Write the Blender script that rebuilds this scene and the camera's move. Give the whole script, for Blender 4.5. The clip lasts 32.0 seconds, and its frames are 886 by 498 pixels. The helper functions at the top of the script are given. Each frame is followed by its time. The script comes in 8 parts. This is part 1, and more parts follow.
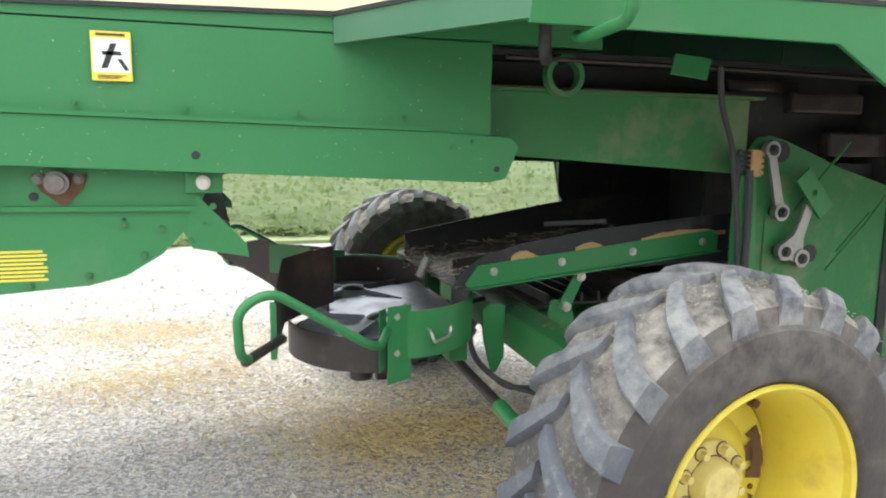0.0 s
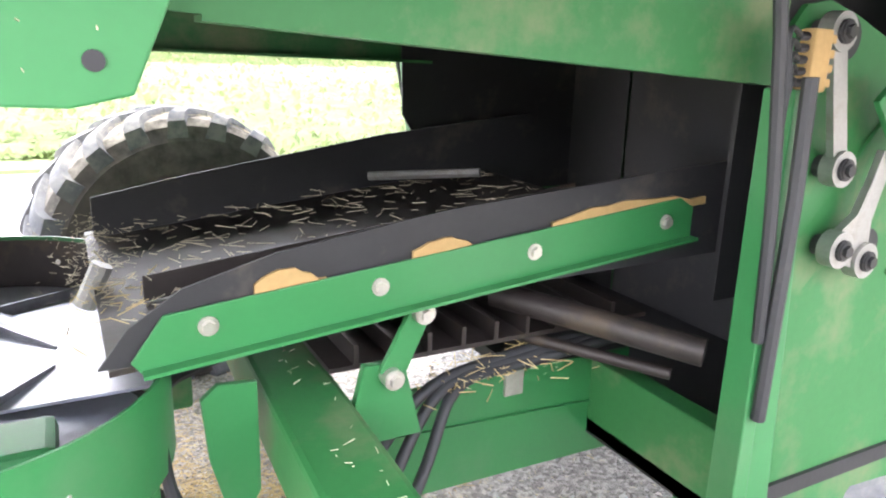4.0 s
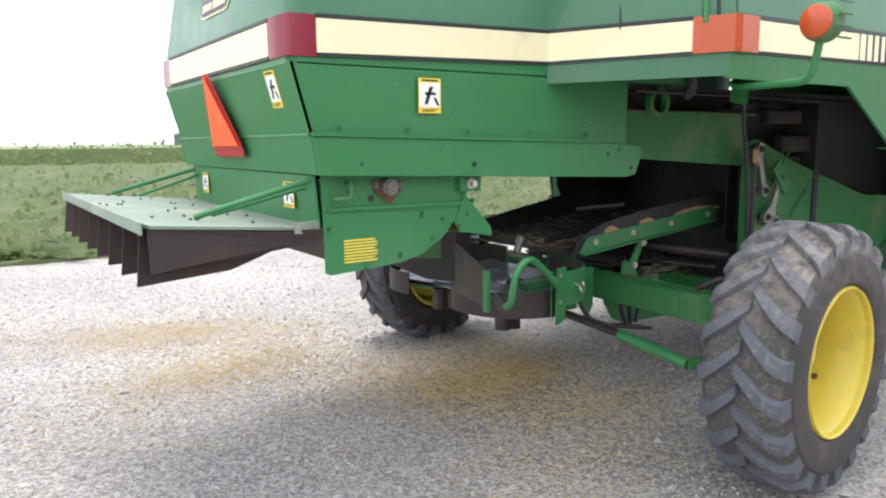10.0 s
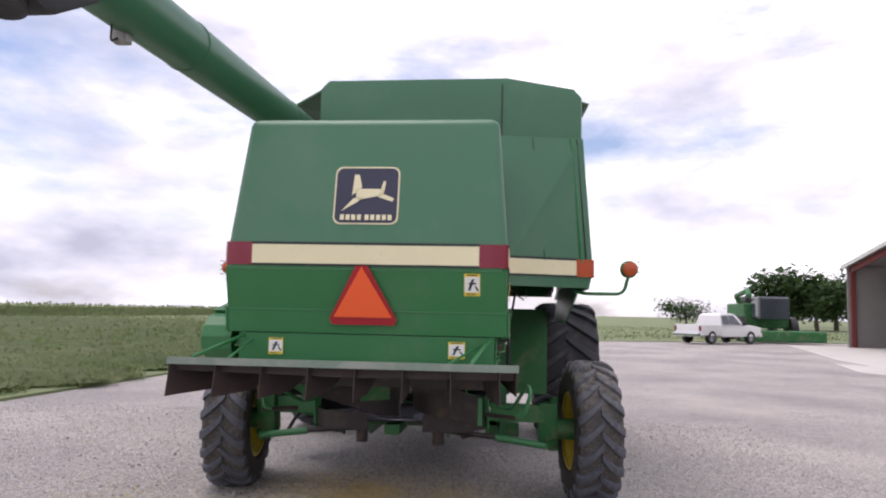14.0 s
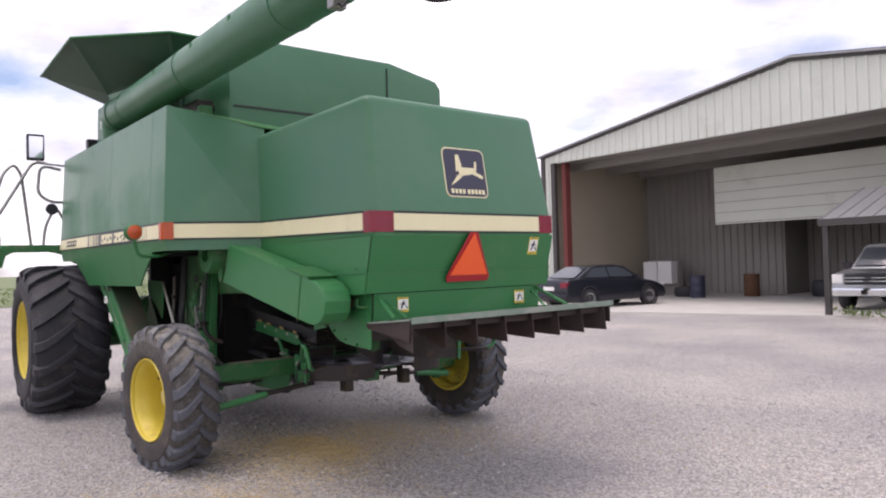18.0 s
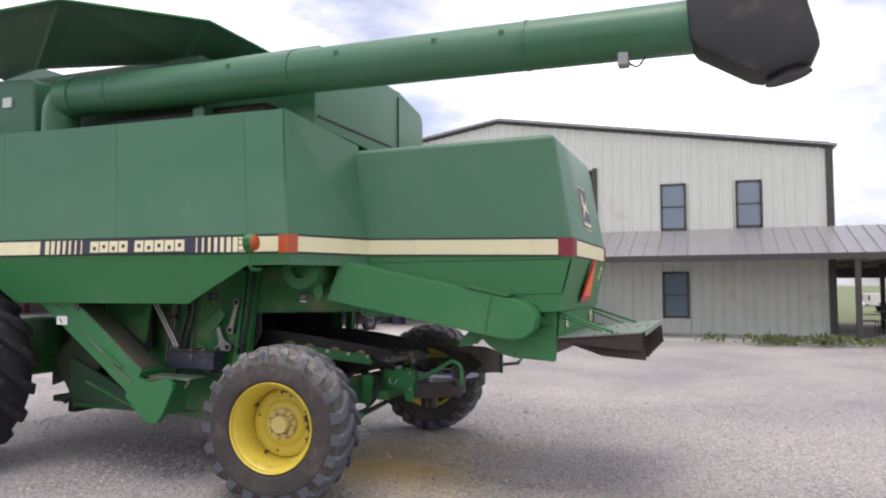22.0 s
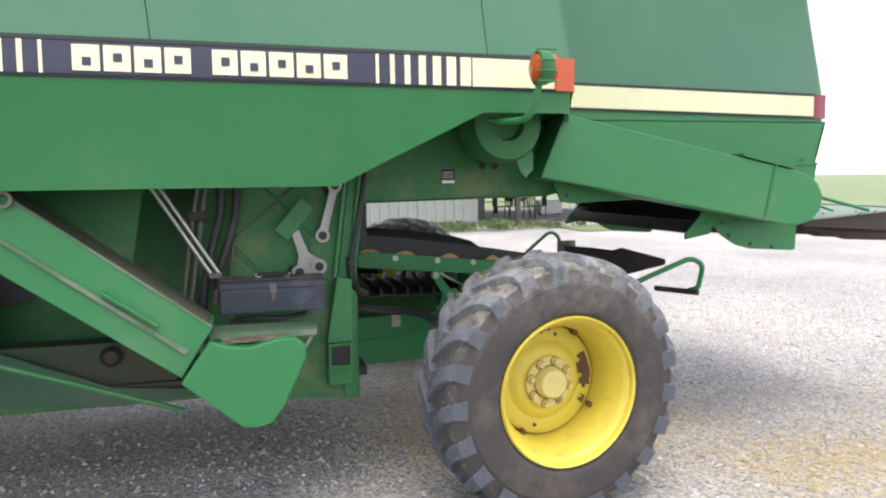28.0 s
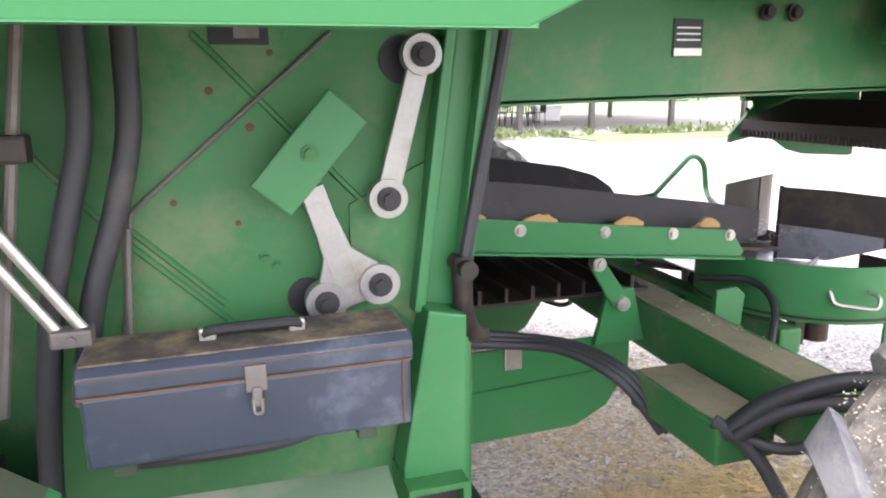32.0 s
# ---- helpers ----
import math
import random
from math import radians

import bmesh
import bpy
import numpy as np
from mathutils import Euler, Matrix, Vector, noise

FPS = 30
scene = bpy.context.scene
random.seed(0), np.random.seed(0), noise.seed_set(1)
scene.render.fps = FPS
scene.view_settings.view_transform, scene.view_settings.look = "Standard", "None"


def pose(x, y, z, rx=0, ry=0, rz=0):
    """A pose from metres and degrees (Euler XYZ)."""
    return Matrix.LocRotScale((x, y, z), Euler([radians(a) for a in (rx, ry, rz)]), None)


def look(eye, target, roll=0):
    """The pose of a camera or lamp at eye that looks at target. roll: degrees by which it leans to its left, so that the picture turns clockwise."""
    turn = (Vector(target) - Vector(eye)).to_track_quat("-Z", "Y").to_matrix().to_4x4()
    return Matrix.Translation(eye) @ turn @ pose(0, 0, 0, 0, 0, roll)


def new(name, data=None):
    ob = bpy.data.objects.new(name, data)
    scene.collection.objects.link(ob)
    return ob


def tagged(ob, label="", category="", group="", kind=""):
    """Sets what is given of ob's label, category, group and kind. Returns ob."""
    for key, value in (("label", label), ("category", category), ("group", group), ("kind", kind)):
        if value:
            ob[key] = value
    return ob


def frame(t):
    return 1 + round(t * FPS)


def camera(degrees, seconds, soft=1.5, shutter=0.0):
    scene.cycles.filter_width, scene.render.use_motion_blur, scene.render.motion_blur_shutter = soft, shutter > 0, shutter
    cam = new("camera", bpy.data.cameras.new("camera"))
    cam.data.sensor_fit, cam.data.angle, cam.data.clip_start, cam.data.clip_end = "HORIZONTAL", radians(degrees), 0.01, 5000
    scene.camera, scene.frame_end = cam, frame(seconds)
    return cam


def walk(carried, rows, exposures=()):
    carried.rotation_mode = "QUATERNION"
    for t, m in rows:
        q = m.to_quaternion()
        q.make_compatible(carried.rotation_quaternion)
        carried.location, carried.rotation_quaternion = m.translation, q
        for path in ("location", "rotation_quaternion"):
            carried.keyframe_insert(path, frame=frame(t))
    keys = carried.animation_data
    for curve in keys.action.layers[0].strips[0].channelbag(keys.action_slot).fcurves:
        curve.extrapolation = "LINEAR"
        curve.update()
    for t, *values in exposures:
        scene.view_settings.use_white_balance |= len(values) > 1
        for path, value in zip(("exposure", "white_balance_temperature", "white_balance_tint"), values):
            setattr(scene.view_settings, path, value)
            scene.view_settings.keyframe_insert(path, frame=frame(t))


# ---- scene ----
cam = camera(63.5, 32.0, soft=2.1)
PATH = [
    (0, (0.039, 0.280, 1.490), (0.652, 2.160, 1.193), 0.8),
    (0.5, (0.134, 0.406, 1.493), (0.725, 2.297, 1.223), 4.3),
    (1, (0.252, 0.723, 1.474), (0.887, 2.597, 1.178), 1.4),
    (1.5, (0.478, 0.974, 1.405), (1.168, 2.819, 1.057), 0.3),
    (2, (0.665, 1.295, 1.420), (1.447, 3.078, 0.962), -0.8),
    (2.5, (0.737, 1.505, 1.435), (1.629, 3.212, 0.898), -0.2),
    (4.5, (0.907, 1.710, 1.408), (1.797, 3.422, 0.882), 2.7),
    (5, (0.837, 1.708, 1.397), (1.300, 3.583, 0.878), 2.0),
    (5.5, (0.771, 1.697, 1.394), (0.847, 3.625, 0.868), 0.4),
    (6, (0.743, 1.682, 1.378), (0.502, 3.596, 0.851), -1.2),
    (6.5, (0.735, 1.627, 1.383), (0.391, 3.523, 0.847), -1.2),
    (7, (0.630, 1.360, 1.412), (0.522, 3.292, 0.906), -0.6),
    (7.5, (0.435, 1.069, 1.435), (0.614, 2.986, 0.894), -0.9),
    (8, (0.117, 0.788, 1.507), (0.540, 2.676, 1.001), -1.0),
    (8.5, (-0.256, 0.433, 1.506), (0.295, 2.301, 1.050), 1.0),
    (9, (-0.705, 0.261, 1.492), (0.014, 2.074, 1.049), 0.1),
    (9.5, (-1.206, 0.187, 1.534), (-0.302, 1.933, 1.163), 1.0),
    (10, (-1.716, 0.125, 1.533), (-0.609, 1.764, 1.236), -0.5),
    (10.5, (-2.175, 0.242, 1.526), (-0.899, 1.755, 1.240), -1.0),
    (11, (-2.732, 0.353, 1.494), (-1.235, 1.662, 1.275), 0.7),
    (11.5, (-3.183, 0.624, 1.467), (-1.547, 1.757, 1.268), -1.4),
    (12, (-3.633, 0.922, 1.472), (-1.908, 1.922, 1.309), 1.0),
    (12.5, (-4.041, 1.212, 1.522), (-2.212, 2.017, 1.431), 2.9),
    (13, (-4.379, 1.657, 1.583), (-2.467, 2.242, 1.587), 2.4),
    (13.5, (-4.720, 2.025, 1.563), (-2.761, 2.412, 1.680), 2.0),
    (15.5, (-5.146, 4.010, 1.567), (-3.185, 3.624, 1.646), 0.2),
    (16, (-5.150, 4.580, 1.589), (-3.237, 4.001, 1.634), 0.3),
    (16.5, (-5.023, 5.108, 1.526), (-3.182, 4.327, 1.569), -2.4),
    (17, (-4.946, 5.653, 1.567), (-3.193, 4.690, 1.571), -0.6),
    (17.5, (-4.893, 6.155, 1.560), (-3.229, 5.046, 1.608), 0.5),
    (18, (-4.638, 6.713, 1.603), (-3.082, 5.458, 1.645), -1.6),
    (18.5, (-4.456, 7.193, 1.627), (-3.001, 5.820, 1.664), 1.7),
    (19, (-4.182, 7.628, 1.576), (-2.816, 6.169, 1.650), 0.6),
    (19.5, (-3.869, 8.043, 1.587), (-2.571, 6.522, 1.655), 0.0),
    (20, (-3.492, 8.460, 1.580), (-2.298, 6.857, 1.648), 0.8),
    (20.5, (-3.051, 8.726, 1.600), (-1.968, 7.045, 1.643), -0.3),
    (21, (-2.628, 9.040, 1.616), (-1.666, 7.287, 1.654), -0.1),
    (21.5, (-2.208, 9.224, 1.612), (-1.395, 7.399, 1.698), 0.8),
    (22, (-1.735, 9.404, 1.605), (-1.026, 7.537, 1.710), -0.2),
    (22.5, (-1.301, 9.574, 1.619), (-0.707, 7.668, 1.745), -1.7),
    (23, (-0.753, 9.606, 1.523), (-0.177, 7.692, 1.565), -1.3),
    (23.5, (-0.308, 9.657, 1.588), (0.275, 7.744, 1.571), 2.3),
    (24, (0.121, 9.716, 1.603), (0.539, 7.760, 1.621), -0.2),
    (24.5, (0.562, 9.688, 1.519), (0.831, 7.708, 1.598), -0.6),
    (25, (1.037, 9.680, 1.552), (1.279, 7.696, 1.625), -0.7),
    (25.5, (1.394, 9.566, 1.513), (1.586, 7.575, 1.511), 0.9),
    (26, (1.800, 9.308, 1.535), (1.825, 7.309, 1.459), -0.3),
    (26.5, (2.154, 9.070, 1.543), (2.031, 7.080, 1.393), -0.4),
    (28.5, (2.589, 7.177, 1.492), (2.017, 5.270, 1.296), -0.9),
    (29, (2.559, 6.728, 1.494), (2.012, 4.811, 1.334), -0.8),
    (29.5, (2.562, 6.341, 1.473), (2.001, 4.427, 1.316), 0.1),
    (30, (2.506, 5.970, 1.451), (1.882, 4.080, 1.250), -0.8),
    (30.5, (2.442, 5.644, 1.443), (1.829, 3.760, 1.163), -1.6),
    (31, (2.474, 5.475, 1.427), (1.916, 3.591, 1.055), -1.5),
    (31.5, (2.505, 5.389, 1.420), (1.939, 3.517, 1.001), -1.4),
    (32, (2.499, 5.407, 1.426), (1.912, 3.548, 0.977), -0.7),
]
walk(cam, [(t, look(eye, target, roll)) for t, eye, target, roll in PATH], [(0, 1.8, 6650, 5), (2.5, 2.85, 6550, 13), (4.5, 3.6, 6650, 16), (5.5, 2.85, 6650, 18), (6, 2.15, 6650, 18), (6.5, 1.8, 6600, 16), (7, 1.44, 6600, 13), (8.5, 1.68, 6550, 12), (10, 1.4, 6500, 13), (12, 1.15, 6550, 18), (13, 0.65, 6550, 22), (15.5, 0.15, 6550, 24), (18, 0.45, 6600, 24), (20, 0.68, 6600, 22), (22, 0.45, 6550, 20), (24, 0.7, 6500, 17), (26.5, 0.95, 6450, 14), (29, 1.55, 6500, 12), (31, 2.27, 6600, 20), (32, 2.6, 6600, 20)])

# ---- world, sun, exposure ----
SUN_EL, SUN_AZ = 77.0, 80.0          # degrees; azimuth from +x towards +y
world = bpy.data.worlds.new("sky")
scene.world = world
world.use_nodes = True
wn, wl = world.node_tree.nodes, world.node_tree.links
wn.clear()
w_out = wn.new("ShaderNodeOutputWorld")
w_bg = wn.new("ShaderNodeBackground")
w_sky = wn.new("ShaderNodeTexSky")
w_sky.sky_type, w_sky.sun_disc = "NISHITA", False
w_sky.sun_elevation, w_sky.sun_rotation = radians(SUN_EL), radians(90 - SUN_AZ)
w_sky.air_density, w_sky.dust_density = 1.0, 2.0
w_tc = wn.new("ShaderNodeTexCoord")
w_map = wn.new("ShaderNodeMapping")
w_map.inputs["Scale"].default_value = (1.0, 1.0, 2.6)
w_n1 = wn.new("ShaderNodeTexNoise")
w_n1.inputs["Scale"].default_value, w_n1.inputs["Detail"].default_value, w_n1.inputs["Roughness"].default_value = 2.3, 7.0, 0.58
w_ramp = wn.new("ShaderNodeValToRGB")
w_ramp.color_ramp.elements[0].position, w_ramp.color_ramp.elements[0].color = 0.33, (0, 0, 0, 1)
w_ramp.color_ramp.elements[1].position, w_ramp.color_ramp.elements[1].color = 0.52, (1, 1, 1, 1)
w_n2 = wn.new("ShaderNodeTexNoise")
w_n2.inputs["Scale"].default_value, w_n2.inputs["Detail"].default_value = 3.4, 6.0
w_cloud = wn.new("ShaderNodeValToRGB")
w_cloud.color_ramp.elements[0].position, w_cloud.color_ramp.elements[0].color = 0.3, (3.3, 3.6, 4.3, 1)
w_cloud.color_ramp.elements[1].position, w_cloud.color_ramp.elements[1].color = 0.62, (9.3, 9.4, 9.6, 1)
w_mix = wn.new("ShaderNodeMix")
w_mix.data_type = "RGBA"
wl.new(w_tc.outputs["Generated"], w_map.inputs["Vector"])
wl.new(w_map.outputs["Vector"], w_n1.inputs["Vector"])
wl.new(w_map.outputs["Vector"], w_n2.inputs["Vector"])
wl.new(w_n1.outputs["Fac"], w_ramp.inputs["Fac"])
wl.new(w_n2.outputs["Fac"], w_cloud.inputs["Fac"])
wl.new(w_ramp.outputs["Color"], w_mix.inputs["Factor"])
wl.new(w_sky.outputs["Color"], w_mix.inputs["A"])
wl.new(w_cloud.outputs["Color"], w_mix.inputs["B"])
wl.new(w_mix.outputs["Result"], w_bg.inputs["Color"])
w_bg.inputs["Strength"].default_value = 0.138
wl.new(w_bg.outputs["Background"], w_out.inputs["Surface"])

sun = new("sun", bpy.data.lights.new("sun", "SUN"))
sun.data.energy, sun.data.angle, sun.data.color = 1.3, radians(32), (1.0, 0.96, 0.9)
sun.matrix_world = look((0, 0, 30), (0 - math.cos(radians(SUN_AZ)) * math.cos(radians(SUN_EL)), 0 - math.sin(radians(SUN_AZ)) * math.cos(radians(SUN_EL)), 30 - math.sin(radians(SUN_EL))))


# ---- materials ----
def material(name, color, rough=0.6, metal=0.0, var=0.15, scale=6.0, fine=60.0, bump=0.1, dirt=None, dirt_amount=0.3, dirt_scale=2.5, spec=0.5, coord="Object", each=0.0):
    """Base colour with variation at two scales, an optional dirt colour in patches, and fine relief."""
    m = bpy.data.materials.new(name)
    m.use_nodes = True
    n, l = m.node_tree.nodes, m.node_tree.links
    b = n["Principled BSDF"]
    b.inputs["Roughness"].default_value, b.inputs["Metallic"].default_value = rough, metal
    b.inputs["Specular IOR Level"].default_value = spec
    tc = n.new("ShaderNodeTexCoord")
    n1, n2 = n.new("ShaderNodeTexNoise"), n.new("ShaderNodeTexNoise")
    n1.inputs["Scale"].default_value, n1.inputs["Detail"].default_value = scale, 5
    n2.inputs["Scale"].default_value, n2.inputs["Detail"].default_value = fine, 3
    geo = n.new("ShaderNodeNewGeometry")
    src = geo.outputs["Position"] if coord == "World" else tc.outputs["Object"]
    l.new(src, n1.inputs["Vector"]), l.new(src, n2.inputs["Vector"])
    lo, hi = n.new("ShaderNodeRGB"), n.new("ShaderNodeRGB")
    lo.outputs[0].default_value = (*[c * (1 - var) for c in color], 1)
    hi.outputs[0].default_value = (*[min(1, c * (1 + var)) for c in color], 1)
    add = n.new("ShaderNodeMath")
    add.operation = "ADD"
    half = n.new("ShaderNodeMath")
    half.operation, half.inputs[1].default_value = "MULTIPLY_ADD", 0.45
    l.new(n2.outputs["Fac"], half.inputs[0])
    half.inputs[2].default_value = -0.225
    l.new(n1.outputs["Fac"], add.inputs[0]), l.new(half.outputs[0], add.inputs[1])
    fac = add.outputs[0]
    if each:
        info = n.new("ShaderNodeObjectInfo")
        e2 = n.new("ShaderNodeMath")
        e2.operation, e2.inputs[1].default_value, e2.inputs[2].default_value = "MULTIPLY_ADD", each, -each / 2
        e3 = n.new("ShaderNodeMath")
        e3.operation = "ADD"
        l.new(info.outputs["Random"], e2.inputs[0]), l.new(e2.outputs[0], e3.inputs[0]), l.new(fac, e3.inputs[1])
        fac = e3.outputs[0]
    mix = n.new("ShaderNodeMix")
    mix.data_type = "RGBA"
    l.new(fac, mix.inputs["Factor"]), l.new(lo.outputs[0], mix.inputs["A"]), l.new(hi.outputs[0], mix.inputs["B"])
    out = mix.outputs["Result"]
    if dirt:
        n3 = n.new("ShaderNodeTexNoise")
        n3.inputs["Scale"].default_value, n3.inputs["Detail"].default_value, n3.inputs["Roughness"].default_value = dirt_scale, 8, 0.68
        l.new(src, n3.inputs["Vector"])
        r = n.new("ShaderNodeValToRGB")
        r.color_ramp.elements[0].position, r.color_ramp.elements[0].color = 0.62 - 0.3 * dirt_amount, (0, 0, 0, 1)
        r.color_ramp.elements[1].position, r.color_ramp.elements[1].color = 0.8 - 0.2 * dirt_amount, (min(1, 0.5 + dirt_amount),) * 3 + (1,)
        l.new(n3.outputs["Fac"], r.inputs["Fac"])
        m2, dc = n.new("ShaderNodeMix"), n.new("ShaderNodeRGB")
        m2.data_type, dc.outputs[0].default_value = "RGBA", (*dirt, 1)
        l.new(r.outputs["Color"], m2.inputs["Factor"]), l.new(out, m2.inputs["A"]), l.new(dc.outputs[0], m2.inputs["B"])
        out = m2.outputs["Result"]
        ra = n.new("ShaderNodeMath")
        ra.operation, ra.inputs[1].default_value, ra.inputs[2].default_value = "MULTIPLY_ADD", 0.3, rough
        l.new(r.outputs["Color"], ra.inputs[0]), l.new(ra.outputs[0], b.inputs["Roughness"])
    l.new(out, b.inputs["Base Color"])
    if bump:
        bp = n.new("ShaderNodeBump")
        bp.inputs["Strength"].default_value, bp.inputs["Distance"].default_value = bump, 0.004
        l.new(n2.outputs["Fac"], bp.inputs["Height"]), l.new(bp.outputs["Normal"], b.inputs["Normal"])
    return m


GREEN = material("green_paint", (0.027, 0.175, 0.055), 0.42, 0, 0.12, 1.7, 90, 0.02, (0.1, 0.2, 0.1), 0.25, 1.3)
GREEN_D = material("dusty_green_paint", (0.024, 0.15, 0.042), 0.55, 0, 0.2, 3.0, 60, 0.06, (0.2, 0.2, 0.12), 0.35, 3.0)
# darker green carries the shade on grain tank and lower pan; shed is plain
TANKG = material("weathered_shaded_green", (0.03, 0.085, 0.05), 0.6, 0, 0.2, 2.0, 60, 0.05, (0.1, 0.12, 0.08), 0.35, 1.5)
GREEN_S = material("faded_green_panel", (0.045, 0.16, 0.082), 0.38, 0, 0.16, 0.9, 120, 0.012, (0.085, 0.185, 0.115), 0.45, 0.8)
CREAM = material("cream_stripe", (0.8, 0.74, 0.47), 0.45, 0, 0.06, 5, 90, 0.02, (0.55, 0.5, 0.34), 0.15, 4)
BLACK = material("black_trim", (0.018, 0.018, 0.022), 0.5, 0, 0.2)
NAVY = material("navy_decal", (0.03, 0.032, 0.06), 0.45, 0, 0.1)
RED = material("red_lens", (0.22, 0.012, 0.03), 0.25, 0, 0.1, 30, 120, 0.05)
AMBER = material("amber_lens", (0.46, 0.075, 0.018), 0.25, 0, 0.1, 30, 120, 0.05)
ORANGE = material("fluorescent_orange", (1.0, 0.13, 0.03), 0.4, 0, 0.03)
DKRED = material("dark_red_border", (0.42, 0.015, 0.025), 0.4, 0, 0.06)
WHITE = material("white_sticker", (0.8, 0.8, 0.76), 0.5, 0, 0.05)
HUBM = material("worn_hub_paint", (0.6, 0.5, 0.18), 0.55, 0, 0.2, 8, 70, 0.1, (0.25, 0.16, 0.08), 0.35, 9)
YELLOW = material("yellow_paint", (0.62, 0.49, 0.06), 0.42, 0, 0.12, 5, 70, 0.04, (0.35, 0.24, 0.06), 0.2, 5)
YSTICK = material("yellow_sticker", (0.8, 0.6, 0.06), 0.5, 0, 0.05)
TYRE = material("tyre_rubber", (0.05, 0.043, 0.041), 0.85, 0, 0.25, 8, 90, 0.25, (0.12, 0.1, 0.085), 0.4, 6)
CARCASS = material("dusty_tread_base", (0.075, 0.069, 0.064), 0.95, 0, 0.35, 14, 180, 0.7, (0.2, 0.185, 0.16), 0.4, 60)
FTREAD = material("front_tread", (0.03, 0.031, 0.037), 0.62, 0, 0.25, 9, 120, 0.3, (0.12, 0.115, 0.11), 0.25, 8)
FTYRE = material("front_tyre_rubber", (0.026, 0.025, 0.029), 0.7, 0, 0.25, 8, 90, 0.25, (0.1, 0.09, 0.08), 0.3, 7)
TREAD = material("worn_tread", (0.085, 0.091, 0.108), 0.8, 0, 0.3, 9, 160, 0.5, (0.2, 0.2, 0.2), 0.3, 30)


def settle(m, z0, z1, colour, amount):
    """Dust that has settled in blotches on the upper part of a thing."""
    n, l = m.node_tree.nodes, m.node_tree.links
    b = n["Principled BSDF"]
    src = b.inputs["Base Color"].links[0].from_socket
    geo, sep, mr, no = n.new("ShaderNodeNewGeometry"), n.new("ShaderNodeSeparateXYZ"), n.new("ShaderNodeMapRange"), n.new("ShaderNodeTexNoise")
    l.new(geo.outputs["Position"], sep.inputs[0]), l.new(sep.outputs["Z"], mr.inputs["Value"]), l.new(geo.outputs["Position"], no.inputs["Vector"])
    mr.inputs["From Min"].default_value, mr.inputs["From Max"].default_value, mr.inputs["To Max"].default_value = z0, z1, amount
    no.inputs["Scale"].default_value, no.inputs["Detail"].default_value, no.inputs["Roughness"].default_value = 16, 7, 0.65
    ra = n.new("ShaderNodeValToRGB")
    ra.color_ramp.elements[0].position, ra.color_ramp.elements[1].position = 0.36, 0.62
    l.new(no.outputs["Fac"], ra.inputs["Fac"])
    mu, mx = n.new("ShaderNodeMath"), n.new("ShaderNodeMix")
    mu.operation, mx.data_type = "MULTIPLY", "RGBA"
    l.new(mr.outputs["Result"], mu.inputs[0]), l.new(ra.outputs["Color"], mu.inputs[1])
    l.new(mu.outputs[0], mx.inputs["Factor"]), l.new(src, mx.inputs["A"])
    mx.inputs["B"].default_value = (*colour, 1)
    l.new(mx.outputs["Result"], b.inputs["Base Color"])


settle(TYRE, 0.8, 1.15, (0.26, 0.24, 0.21), 0.45)
settle(TREAD, 0.78, 1.08, (0.3, 0.29, 0.27), 0.7)
settle(CARCASS, 0.78, 1.05, (0.34, 0.31, 0.27), 0.85)
# rubber parts, and the black sheets that stand for shade inside the combine
RUBBER_SHADE = material("black_rubber_and_shade", (0.022, 0.022, 0.024), 0.6, 0, 0.25, 8, 60, 0.1, (0.12, 0.1, 0.08), 0.2, 5)
DARK = material("worn_dark_steel", (0.035, 0.028, 0.026), 0.5, 0.3, 0.35, 5, 50, 0.1, (0.12, 0.085, 0.05), 0.3, 5)
BRIGHT = material("worn_bright_steel", (0.36, 0.37, 0.41), 0.36, 0.7, 0.2, 3, 60, 0.05, (0.25, 0.23, 0.22), 0.35, 4)
FINM = material("rust_brown_plate", (0.038, 0.026, 0.023), 0.65, 0.1, 0.35, 5, 60, 0.12, (0.075, 0.048, 0.038), 0.4, 4)
SHEET = material("polished_steel", (0.32, 0.32, 0.35), 0.38, 0.7, 0.3, 4, 60, 0.05, (0.1, 0.08, 0.07), 0.35, 5)
STEEL = material("cast_steel", (0.34, 0.335, 0.32), 0.45, 0.75, 0.2, 14, 120, 0.1, (0.2, 0.16, 0.1), 0.25, 8)
ZINC = material("zinc_bolt", (0.55, 0.53, 0.48), 0.4, 0.8, 0.2, 30, 120, 0.1)
RUST = material("rusty_steel", (0.12, 0.06, 0.032), 0.85, 0.1, 0.4, 14, 90, 0.2)
BROWNG = material("brown_dusty_green", (0.04, 0.062, 0.034), 0.7, 0, 0.25, 3, 60, 0.08, (0.09, 0.065, 0.045), 0.5, 2.5)
DUSTT = material("tan_field_dust", (0.2, 0.185, 0.115), 0.95, 0, 0.3, 12, 120, 0.3, (0.08, 0.11, 0.05), 0.4, 6)
HOSE = material("hydraulic_hose", (0.03, 0.031, 0.034), 0.55, 0, 0.25, 8, 90, 0.1, (0.14, 0.12, 0.1), 0.15, 6)
BOXM = material("dark_blue_enamel", (0.036, 0.045, 0.064), 0.36, 0.1, 0.25, 6, 80, 0.06, (0.13, 0.155, 0.19), 0.28, 6)
STEPM = material("worn_dusty_step", (0.085, 0.15, 0.085), 0.65, 0, 0.25, 5, 60, 0.1, (0.24, 0.23, 0.18), 0.45, 4)
GREYST = material("dull_bearing_steel", (0.17, 0.155, 0.14), 0.6, 0.5, 0.25, 14, 90, 0.1, (0.12, 0.09, 0.06), 0.3, 9)
